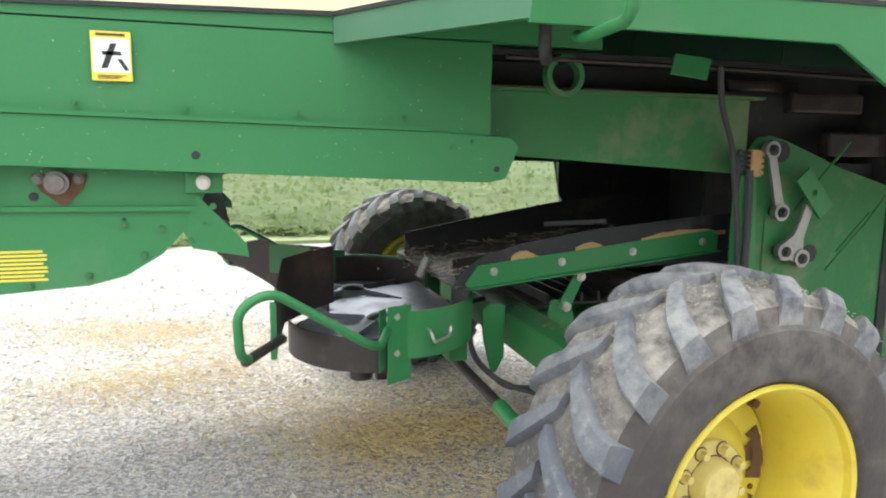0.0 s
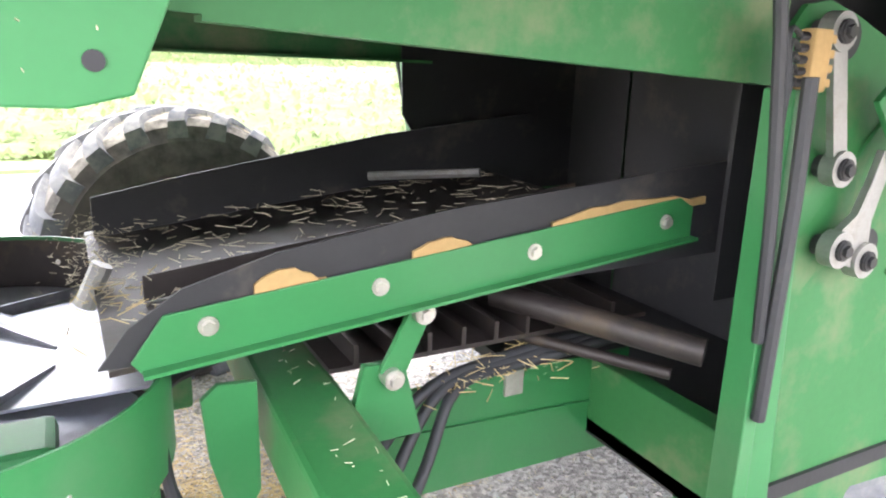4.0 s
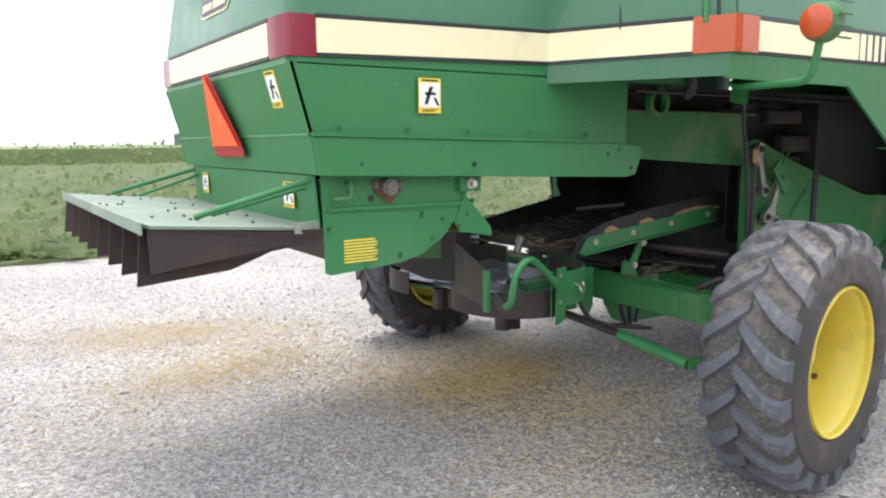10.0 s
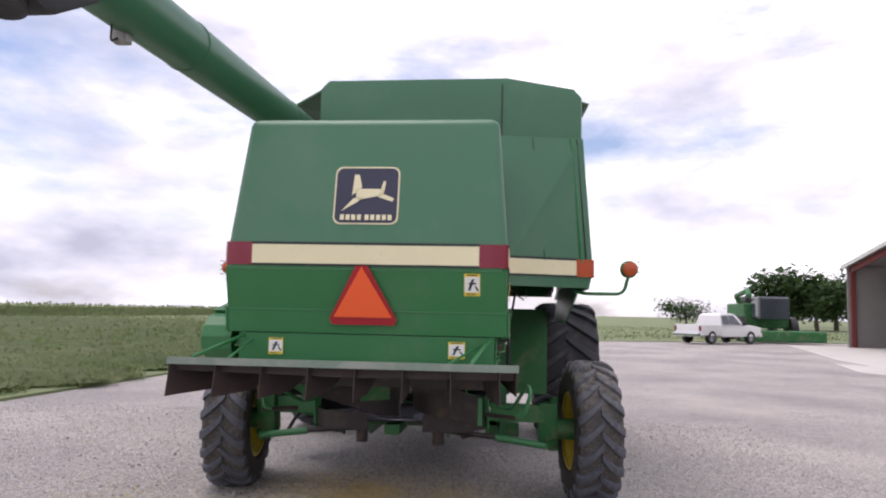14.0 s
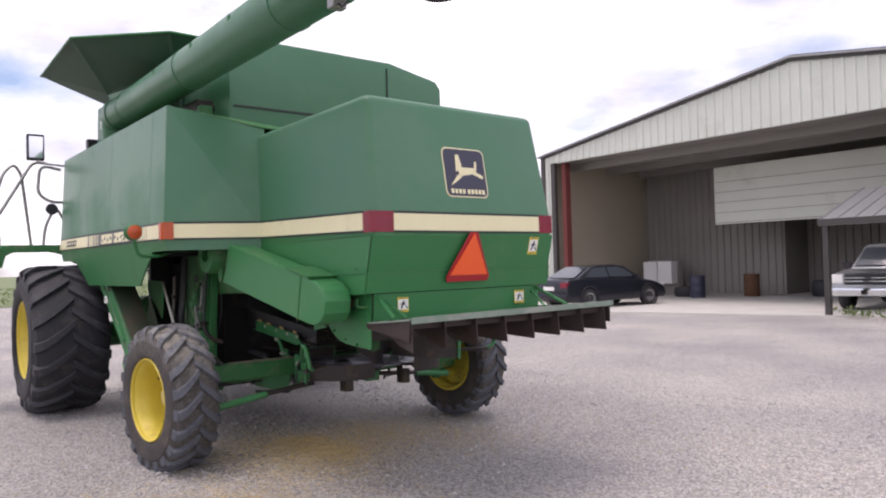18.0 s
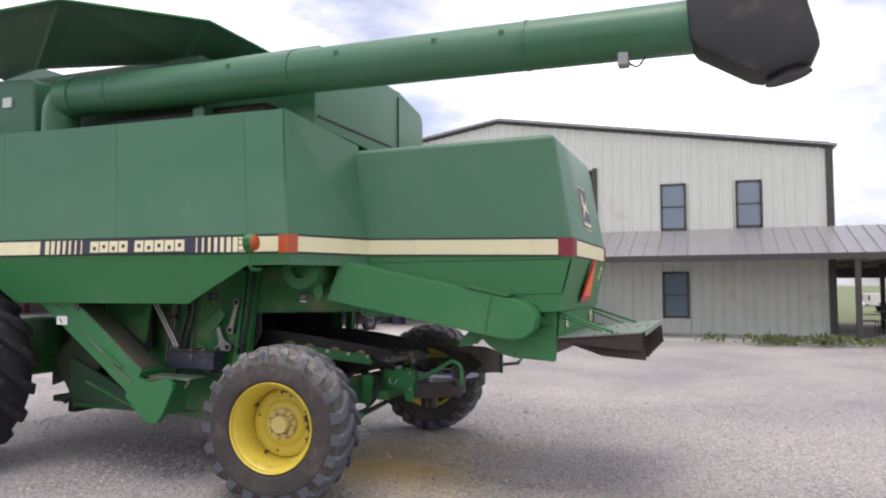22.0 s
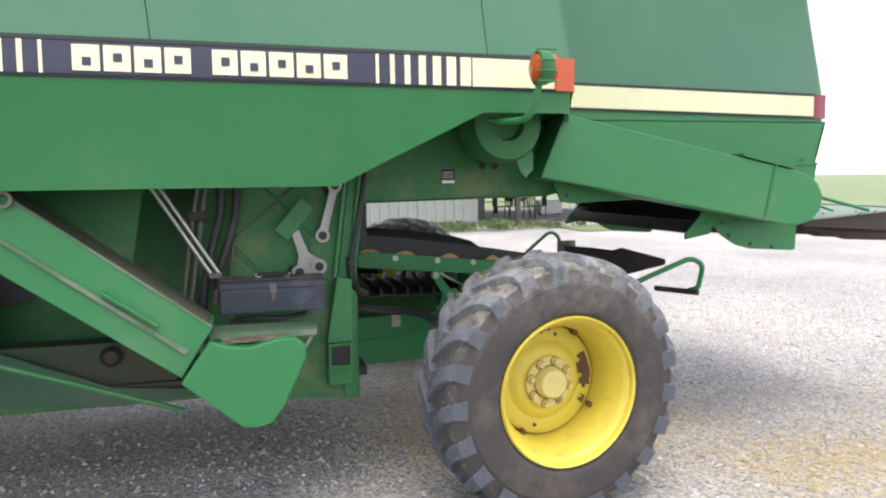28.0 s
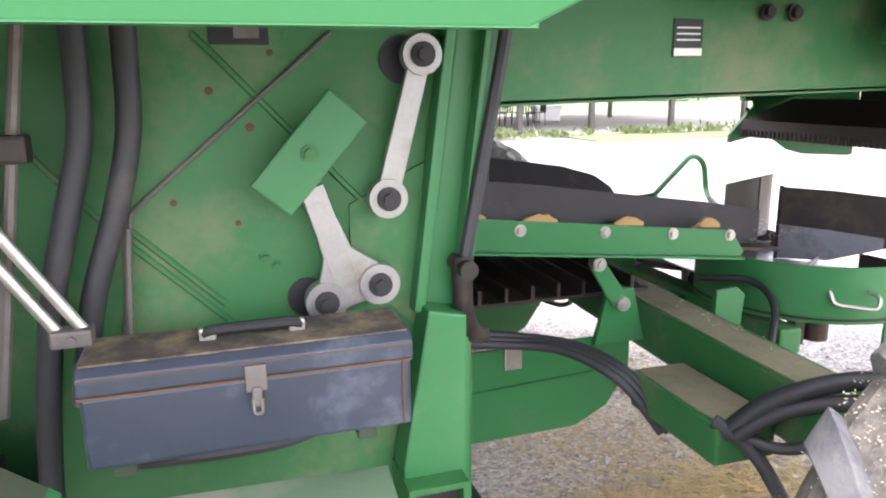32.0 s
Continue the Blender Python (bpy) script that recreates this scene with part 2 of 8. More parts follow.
DUSTED = material("dust_covered_paint", (0.19, 0.25, 0.2), 0.75, 0, 0.3, 4, 60, 0.08, (0.34, 0.34, 0.3), 0.5, 3)
TOPDIRT = material("dirty_enamel_top", (0.06, 0.05, 0.045), 0.8, 0, 0.3, 12, 120, 0.2, (0.26, 0.2, 0.12), 0.6, 14)
FOAM = material("tan_seal", (0.4, 0.26, 0.11), 0.9, 0, 0.3, 14, 90, 0.3)
GLASS = material("dark_glass", (0.05, 0.06, 0.07), 0.06, 0, 0.05, spec=0.8, bump=0)
CHROME = material("mirror_glass", (0.75, 0.78, 0.8), 0.05, 1.0, 0.02, bump=0)
CHAFFM = material("pale_chaff", (0.5, 0.45, 0.33), 0.9, 0, 0.35, 14, 90, 0.1)
STRAWM = material("dry_straw", (0.52, 0.4, 0.2), 0.85, 0, 0.35, 14, 90, 0.1, each=0.3)


# ---- mesh helpers ----
def part(name, bm, mat, parent=None, label="", smooth=0.0, loc=None):
    """One bmesh as one object; its origin goes to the middle of its box."""
    if smooth:
        for f in bm.faces:
            f.smooth = True
        for e in bm.edges:
            if len(e.link_faces) == 2 and e.calc_face_angle(0) > radians(smooth):
                e.smooth = False
    co = np.array([v.co for v in bm.verts]) if bm.verts else np.zeros((1, 3))
    c = Vector(((co.min(0) + co.max(0)) / 2).tolist()) if loc is None else Vector(loc)
    bmesh.ops.translate(bm, verts=bm.verts, vec=-c)
    me = bpy.data.meshes.new(name)
    bm.to_mesh(me)
    bm.free()
    me.materials.append(mat)
    ob = new(name, me)
    if parent is not None:
        ob.parent = parent
        up, off = parent, Vector((0, 0, 0))
        while up is not None:
            off += up.location
            up = up.parent
        ob.location = c - off
    else:
        ob.location = c
    if label:
        tagged(ob, label)
    return ob


def thing(name, label, category, at=(0, 0, 0), group="", kind="", parent=None):
    e = new(name)
    e.empty_display_size = 0.2
    if parent is not None:
        e.parent = parent
        up, off = parent, Vector((0, 0, 0))
        while up is not None:
            off += up.location
            up = up.parent
        e.location = Vector(at) - off
        return tagged(e, label) if label else e
    e.location = at
    return tagged(e, label, category, group, kind)


def B():
    return bmesh.new()


def box(bm, a, b, bev=0.0):
    """An axis-parallel box between two corners."""
    r = bmesh.ops.create_cube(bm, size=1)
    v = r["verts"]
    c = [(p + q) / 2 for p, q in zip(a, b)]
    s = [abs(q - p) for p, q in zip(a, b)]
    for w in v:
        w.co = Vector((w.co.x * s[0] + c[0], w.co.y * s[1] + c[1], w.co.z * s[2] + c[2]))
    if bev:
        es = list({e for w in v for e in w.link_edges})
        bmesh.ops.bevel(bm, geom=es, offset=min(bev, min(s) * 0.45), segments=2, affect="EDGES", profile=0.6)
    return bm


def prism(bm, pts, d, bev=0.0):
    """A flat polygon pushed along d."""
    d = Vector(d)
    lo = [bm.verts.new(p) for p in pts]
    hi = [bm.verts.new(Vector(p) + d) for p in pts]
    k = len(pts)
    faces = [bm.faces.new(lo[::-1]), bm.faces.new(hi)]
    faces += [bm.faces.new((lo[i], lo[(i + 1) % k], hi[(i + 1) % k], hi[i])) for i in range(k)]
    bmesh.ops.recalc_face_normals(bm, faces=faces)
    if bev:
        es = list({e for f in faces for e in f.edges})
        bmesh.ops.bevel(bm, geom=es, offset=bev, segments=2, affect="EDGES", profile=0.6)
    return bm


def xz(pts, y):
    return [(p[0], y, p[1]) for p in pts]


def tube(bm, pts, r, seg=12, cap=True, taper=None, scale_y=1.0):
    """A round bar swept along points."""
    pts = [Vector(p) for p in pts]
    rings, up = [], None
    for i, p in enumerate(pts):
        t = ((pts[min(i + 1, len(pts) - 1)] - p).normalized() + (p - pts[max(i - 1, 0)]).normalized()).normalized()
        if up is None:
            up = Vector((0, 0, 1)) if abs(t.z) < 0.9 else Vector((1, 0, 0))
        up = (up - t * up.dot(t)).normalized()
        side = t.cross(up)
        rr = r if taper is None else r + (taper - r) * i / (len(pts) - 1)
        rings.append([bm.verts.new(p + (up * math.cos(a) * scale_y + side * math.sin(a)) * rr) for a in [2 * math.pi * k / seg for k in range(seg)]])
    fs = []
    for a, b in zip(rings, rings[1:]):
        fs += [bm.faces.new((a[k], b[k], b[(k + 1) % seg], a[(k + 1) % seg])) for k in range(seg)]
    if cap:
        fs += [bm.faces.new(rings[0][::-1]), bm.faces.new(rings[-1])]
    bmesh.ops.recalc_face_normals(bm, faces=fs)
    return bm


def bend(pts, r, n=5):
    """Rounds the inner corners of a polyline."""
    pts = [Vector(p) for p in pts]
    out = [pts[0]]
    for a, b, c in zip(pts, pts[1:], pts[2:]):
        u, v = (a - b), (c - b)
        k = min(r, u.length * 0.48, v.length * 0.48)
        p, q = b + u.normalized() * k, b + v.normalized() * k
        out += [(p * (1 - s) ** 2 + b * 2 * s * (1 - s) + q * s * s) for s in [i / n for i in range(n + 1)]]
    return out + [pts[-1]]


def lathe(bm, prof, c, axis="y", seg=48):
    """A profile of (radius, way along the axis) turned round c."""
    rings = []
    for r, h in prof:
        ring = []
        for k in range(seg):
            a = 2 * math.pi * k / seg
            p, q = r * math.cos(a), r * math.sin(a)
            ring.append(bm.verts.new(Vector(c) + Vector({"y": (p, h, q), "x": (h, p, q), "z": (p, q, h)}[axis])))
        rings.append(ring)
    fs = []
    for a, b in zip(rings, rings[1:]):
        fs += [bm.faces.new((a[k], b[k], b[(k + 1) % seg], a[(k + 1) % seg])) for k in range(seg)]
    bmesh.ops.recalc_face_normals(bm, faces=fs)
    return bm


def bolt(bm, p, axis="y", r=0.012, h=0.012, s=1):
    """A washer and a hex head."""
    d = {"y": (0, s, 0), "x": (s, 0, 0), "z": (0, 0, s)}[axis]
    p = Vector(p)
    d = Vector(d)
    tube(bm, [p - d * 0.004, p + d * h * 0.25], r * 1.5, 12)
    tube(bm, [p, p + d * h], r, 6)
    return bm


def sheet(bm, pts, t=0.006):
    """A plane polygon in space with a thickness."""
    a, b, c = Vector(pts[0]), Vector(pts[1]), Vector(pts[2])
    return prism(bm, pts, (b - a).cross(c - a).normalized() * t)


def slab(bm, quad, t):
    return sheet(bm, quad, t)


def strip(bm, pts, z0, z1, t=0.006):
    """An upright band that follows a line on the plan, with thickness."""
    k = len(pts)
    nrm = []
    for i in range(k):
        a, b = Vector((*pts[max(i - 1, 0)], 0)), Vector((*pts[min(i + 1, k - 1)], 0))
        d = (b - a).normalized()
        nrm.append(Vector((d.y, -d.x, 0)))
    v = []
    for (x, y), m in zip(pts, nrm):
        i = len(v)
        lo = z0[i] if isinstance(z0, list) else z0
        hi = z1[i] if isinstance(z1, list) else z1
        v.append([bm.verts.new((x, y, lo)), bm.verts.new((x, y, hi)), bm.verts.new((x + m.x * t, y + m.y * t, hi)), bm.verts.new((x + m.x * t, y + m.y * t, lo))])
    fs = [bm.faces.new(v[0]), bm.faces.new(v[-1][::-1])]
    for a, b in zip(v, v[1:]):
        fs += [bm.faces.new((a[j], b[j], b[(j + 1) % 4], a[(j + 1) % 4])) for j in range(4)]
    bmesh.ops.recalc_face_normals(bm, faces=fs)
    return bm


def bolts(parent, mat, pts, axis, r, h, s, name="bolt"):
    """One bolt at every point, each a part of its own."""
    for p in pts:
        part(name, bolt(B(), p, axis, r, h, s), mat, parent)

# ---- the combine: x runs forward, y to its left ----
CY = 3.33


def my(y):
    return 2 * CY - y


combine = thing("combine_harvester", "green combine harvester with cream stripes and yellow wheels, standing on gravel", "combine harvester", (1.29, CY, 0))


# -- wheels --
def tyre_mesh(R, W, rim, depth):
    """The carcass of a tractor tyre about the y axis."""
    bm = B()
    h = W / 2
    d = R - rim
    prof = [(rim * 1.05, -h * 0.70), (rim * 1.115, -h * 0.92), (rim + d * 0.16, -h * 0.985), (rim + d * 0.18, -h * 1.0), (rim + d * 0.35, -h * 1.02), (rim + d * 0.58, -h * 1.0), (rim + d * 0.6, -h * 0.975), (R - depth * 1.7, -h * 0.9), (R - depth, -h * 0.72), (R - depth * 0.85, -h * 0.3), (R - depth * 0.8, 0)]
    prof += [(r, -y) for r, y in prof[-2::-1]]
    lathe(bm, prof, (0, 0, 0), "y", 72)
    return bm


def lug_mesh(R, W, depth, lug_w, sweep, s):
    """One slanting flat-topped lug of the half s, at the wheel's foremost point."""
    bm = B()
    h = W / 2
    secs = []
    for i in range(8):
        f = i / 7
        y = s * (-0.02 * W + f * (h * 0.965 + 0.02 * W))
        a = sweep * (1 - (1 - f) ** 1.35)
        wd = lug_w * (0.85 + 0.4 * f) / R
        top = R - 0.12 * depth * (1 - f) - (0.0 if f < 0.7 else depth * (0.12 if f < 0.8 else 0.4 if f < 0.95 else 1.1))
        bot = R - depth * (1.25 + 1.5 * f * f) - 0.01
        sec = []
        for da, r in ((-wd * 0.66, bot), (-wd * 0.48, top - depth * 0.14), (-wd * 0.42, top), (wd * 0.42, top), (wd * 0.48, top - depth * 0.14), (wd * 0.66, bot)):
            sec.append(bm.verts.new((r * math.cos(a + da), y, r * math.sin(a + da))))
        secs.append(sec)
    fs = [bm.faces.new(secs[0]), bm.faces.new(secs[-1][::-1])]
    for p, q in zip(secs, secs[1:]):
        fs += [bm.faces.new((p[j], q[j], q[(j + 1) % 6], p[(j + 1) % 6])) for j in range(6)]
    bmesh.ops.recalc_face_normals(bm, faces=fs)
    return bm


def rim_mesh(rim, W, disc):
    """Deep-dish rim; outside is +y."""
    h = W * 0.46
    bm = B()
    prof = [(rim * 1.0, -h), (rim * 1.075, -h), (rim * 1.085, -h + 0.02), (rim * 0.95, -h + 0.05), (rim * 0.9, -h * 0.3), (rim * 0.9, h * 0.35), (rim * 0.98, h - 0.045), (rim * 1.08, h - 0.02), (rim * 1.1, h), (rim * 1.075, h + 0.012), (rim * 1.045, h + 0.004), (rim * 1.035, h - 0.018), (rim * 0.985, h - 0.03), (rim * 0.965, h - 0.05), (rim * 0.9, h - 0.09), (rim * 0.87, h * 0.2), (rim * 0.865, disc + 0.03), (rim * 0.86, disc - 0.01), (rim * 0.84, disc - 0.01), (rim * 0.835, disc + 0.004), (rim * 0.79, disc + 0.012), (rim * 0.6, disc + 0.006), (rim * 0.5, disc + 0.03), (rim * 0.44, disc + 0.034), (0.02, disc + 0.034), (0.0005, disc + 0.034)]
    lathe(bm, prof, (0, 0, 0), "y", 64)
    return bm


def hub_mesh(rim, disc, n):
    bm = B()
    lathe(bm, [(rim * 0.39, disc + 0.03), (rim * 0.39, disc + 0.05), (rim * 0.375, disc + 0.055), (rim * 0.26, disc + 0.055), (rim * 0.25, disc + 0.05), (rim * 0.24, disc + 0.055), (rim * 0.23, disc + 0.09), (rim * 0.2, disc + 0.1), (0.001, disc + 0.102)], (0, 0, 0), "y", 32)
    for k in range(n):
        a = 2 * math.pi * (k + 0.5) / n
        p = Vector((rim * 0.325 * math.cos(a), disc + 0.045, rim * 0.325 * math.sin(a)))
        tube(bm, [p, p + Vector((0, 0.016, 0))], 0.017, 12)
        tube(bm, [p + Vector((0, 0.016, 0)), p + Vector((0, 0.035, 0))], 0.012, 6)
    return bm


def hub_nuts(rim, disc, n):
    """Dark grime: the joint of disc and barrel, slots in the disc, a ring about each nut."""
    bm = B()
    lathe(bm, [(rim * 0.858, disc - 0.006), (rim * 0.843, disc - 0.006)], (0, 0, 0), "y", 64)
    lathe(bm, [(rim * 0.257, disc + 0.0525), (rim * 0.243, disc + 0.0535)], (0, 0, 0), "y", 32)
    for k in range(n):
        a = 2 * math.pi * (k + 0.5) / n
        p = Vector((rim * 0.325 * math.cos(a), disc + 0.0555, rim * 0.325 * math.sin(a)))
        tube(bm, [p, p + Vector((0, 0.001, 0))], 0.021, 14)
    for k in range(4):
        a = 2 * math.pi * (k + 0.25) / 4
        p = Vector((rim * 0.7 * math.cos(a), disc + 0.004, rim * 0.7 * math.sin(a)))
        tube(bm, [p, p + Vector((0, 0.01, 0))], 0.009, 8)
        p = Vector((rim * 0.83 * math.cos(a + 0.3), disc + 0.03, rim * 0.83 * math.sin(a + 0.3)))
        tube(bm, [p, p + Vector((0, 0.025, 0))], 0.014, 8)
    return bm


def wheel(at, R, W, rim, lugs, depth, lug_w, sweep, disc, n, outer, spin=0.0, turn=0.0, dusty=True):
    """outer: +1 for the left side. Its parts hang under the combine's wheel part."""
    w = thing("wheel", "", "", at, parent=combine)
    for name, bm, mat, sm in (("tyre", tyre_mesh(R, W, rim, depth), TYRE if dusty else FTYRE, 30), ("rim", rim_mesh(rim, W, disc), YELLOW, 40), ("hub", hub_mesh(rim, disc, n), HUBM, 40), ("grime", hub_nuts(rim, disc, n), RUST, 0)):
        m = Matrix.Translation(at) @ Matrix.Rotation(radians(turn), 4, "Z") @ Matrix.Rotation(0 if outer > 0 else math.pi, 4, "Z") @ Matrix.Rotation(radians(spin), 4, "Y")
        bmesh.ops.transform(bm, matrix=m, verts=bm.verts)
        ob = part(name, bm, mat, w, "", sm, loc=at)
        if name == "grime":
            tagged(ob, "", "", "", "stuff")
        if name == "tyre":
            ob.data.materials.append(CARCASS if dusty else FTYRE)
            for p in ob.data.polygons:
                if 72 * 7 <= p.index < 72 * 13:
                    p.material_index = 1
    if dusty:                               # rust eating into the disc, and streaks down the barrel
        m = Matrix.Translation(at) @ Matrix.Rotation(radians(turn), 4, "Z") @ Matrix.Rotation(0 if outer > 0 else math.pi, 4, "Z")
        random.seed(11)
        for a0, a1, r0, r1, n2 in ((150, 192, 0.62, 0.79, 12), (160, 176, 0.5, 0.66, 7), (83, 97, 0.74, 0.8, 6), (205, 214, 0.7, 0.79, 5)):
            bm = B()
            inner = [(rim * (r0 + random.uniform(-0.04, 0.05)), radians(a0 + (a1 - a0) * i / n2)) for i in range(n2 + 1)]
            rest = [(rim * (r1 + random.uniform(-0.02, 0.0)), radians(a1 + (a0 - a1) * i / n2)) for i in range(n2 + 1)]
            prism(bm, [(r * math.cos(q), disc + 0.0135, r * math.sin(q)) for r, q in inner + rest], (0, 0.0015, 0))
            bmesh.ops.transform(bm, matrix=m, verts=bm.verts)
            part("rust_patch", bm, RUST, w, loc=at)
    base = Matrix.Rotation(radians(turn), 4, "Z") @ Matrix.Rotation(0 if outer > 0 else math.pi, 4, "Z") @ Matrix.Rotation(radians(spin), 4, "Y")
    for s in (-1, 1):
        me = bpy.data.meshes.new("tread_lug")
        bm = lug_mesh(R, W, depth, lug_w, sweep * outer, s)
        for f in bm.faces:
            f.smooth = True
        for e in bm.edges:
            e.smooth = len(e.link_faces) == 2 and e.calc_face_angle(0) < radians(28)
        bm.to_mesh(me)
        bm.free()
        me.materials.append(TREAD if dusty else FTREAD)
        for k in range(lugs):
            ob = new("tread_lug", me)
            ob.parent = w
            ob.matrix_local = base @ Matrix.Rotation(-2 * math.pi * (k + (0.5 if s > 0 else 0)) / lugs, 4, "Y")
    return w


RW, FW = (1.295, 0.592), (4.88, 0.86)
wheel((RW[0], 4.815, RW[1]), 0.588, 0.37, 0.3, 21, 0.038, 0.062, 0.26, -0.06, 8, 1, 8, 6)
wheel((RW[0], 1.775, RW[1]), 0.588, 0.37, 0.3, 21, 0.038, 0.062, 0.26, -0.06, 8, -1, 3, 6)
wheel((FW[0], 4.93, FW[1]), 0.86, 0.8, 0.41, 18, 0.06, 0.09, 0.32, 0.02, 10, 1, 5, 0, False)
wheel((FW[0], my(4.93), FW[1]), 0.86, 0.8, 0.41, 18, 0.06, 0.09, 0.32, 0.02, 10, -1, 0, 0, False)

# -- rear hood --
def sb(x):
    """Height of the cream stripe's lower edge: it rises towards the front."""
    return 1.836 + 0.0235 * (min(x, 0.55) + 0.757) + 0.008 * max(0, x - 0.55)


YR, YL = 2.46, 4.165          # sides of the hood at the stripe
XS = -0.757                   # its rear at the stripe
bm = B()
bot = [(XS, YR, 1.955), (XS, YL, 1.955), (1.3, YL, 2.0), (1.3, YR, 2.0)]
top = [(-0.62, YR + 0.06, 2.765), (-0.62, YL - 0.06, 2.765), (1.35, YL - 0.06, 2.75), (1.35, YR + 0.06, 2.75)]
lo, hi = [bm.verts.new(p) for p in bot], [bm.verts.new(p) for p in top]
fs = [bm.faces.new((lo[i], lo[(i + 1) % 4], hi[(i + 1) % 4], hi[i])) for i in (0, 1, 3)] + [bm.faces.new(hi)]
bmesh.ops.recalc_face_normals(bm, faces=fs)
es = [e for e in bm.edges if len(e.link_faces) == 2]
bmesh.ops.bevel(bm, geom=es, offset=0.055, segments=4, affect="EDGES", profile=0.5)
part("hood_cover", bm, GREEN_S, combine, "faded green sheet-metal cover", 35)

bm = B()
strip(bm, [(1.3, YR), (XS + 0.03, YR), (XS, YR + 0.03), (XS, YL - 0.03), (XS + 0.03, YL), (1.3, YL)], 1.8, [2.0, 1.958, 1.957, 1.957, 1.958, 2.0], 0.012)
for y, s in ((YR, 1), (YL, -1)):
    prism(bm, xz([(XS, 1.805), (0.905, 1.805), (0.905, 1.47), (-0.69, 1.556)], y), (0, s * 0.012, 0))
part("hood_side", bm, GREEN, combine)
# bands in the stripe: cream, thin black lines, red lamps
for z0, z1, mat, nm, off in ((0.0, 0.114, CREAM, "stripe", 0.004), (0.117, 0.129, BLACK, "stripe_edge", 0.006), (-0.013, -0.003, BLACK, "stripe_edge", 0.006)):
    for pts in ([(XS - off, YL - 0.165), (XS - off, YR + 0.165)], [(XS + 0.1, YR - off), (0.4, YR - off)], [(0.905, YL + off), (XS + 0.1, YL + off)]):
        bm = B()
        strip(bm, pts, [sb(p[0]) + z0 for p in pts], [sb(p[0]) + z1 for p in pts], 0.006)
        part(nm, bm, mat, combine)
for s in (1, -1):
    bm = B()
    y = YL if s > 0 else YR
    pts = [(XS + 0.1, y + s * 0.006), (XS + 0.012, y + s * 0.006), (XS - 0.008, y - s * 0.014), (XS - 0.008, y - s * 0.165)]
    strip(bm, pts if s < 0 else pts[::-1], sb(XS) - 0.012, sb(XS) + 0.127, 0.012)
    part("tail_lamp", bm, RED, combine, "dark red tail lamp lens wrapped round the corner", 50)

# lower rails of the hood, with folded edges and a slanting front end
for s, yy in ((-1, YR - 0.004), (1, YL + 0.004)):
    bm = B()
    prism(bm, xz([(-0.69, 1.555), (0.72, 1.52), (0.97, 1.505), (1.0, 1.475), (0.955, 1.372), (0.9, 1.36), (-0.665, 1.418)], yy), (0, s * 0.014, 0), 0.003)
    prism(bm, xz([(-0.69, 1.556), (0.7, 1.521), (0.7, 1.533), (-0.69, 1.568)], yy), (0, s * 0.022, 0))
    part("side_rail", bm, GREEN, combine)
    bolts(combine, GREEN_D, [(x, yy + s * 0.018, 1.585 - 0.02 * (x + 0.6)) for x in (-0.58, -0.3, -0.02, 0.3, 0.62)], "y", 0.006, 0.008, s, "rivet")
    bolts(combine, GREEN_D, [(x, yy + s * 0.014, z) for x, z in ((0.84, 1.49), (0.77, 1.47))], "y", 0.007, 0.008, s, "rivet")
    for x, z, r in ((0.003, 1.442, 0.012), (-0.5, 1.455, 0.006), (0.923, 1.403, 0.010)):
        bm = B()
        tube(bm, [(x, yy + s * 0.010, z), (x, yy + s * 0.0165, z)], r, 14)
        part("punched_hole", bm, BLACK, combine)
# rear wall below the stripe with a fold
bm = B()
prism(bm, [(XS, YR, 1.81), (XS, YL, 1.81), (-0.69, YL, 1.56), (-0.69, YR, 1.56)], (0.012, 0, 0))
part("rear_panel", bm, GREEN, combine)
bm = B()
prism(bm, [(-0.69, YR, 1.556), (-0.69, YL, 1.556), (-0.665, YL, 1.42), (-0.665, YR, 1.42)], (0.012, 0, 0))
part("rear_panel", bm, GREEN, combine)
bm = B()
prism(bm, [(-0.697, YR, 1.556), (-0.697, YL, 1.556), (-0.697, YL, 1.566), (-0.697, YR, 1.566)], (0.015, 0, 0))
part("panel_fold", bm, GREEN, combine)
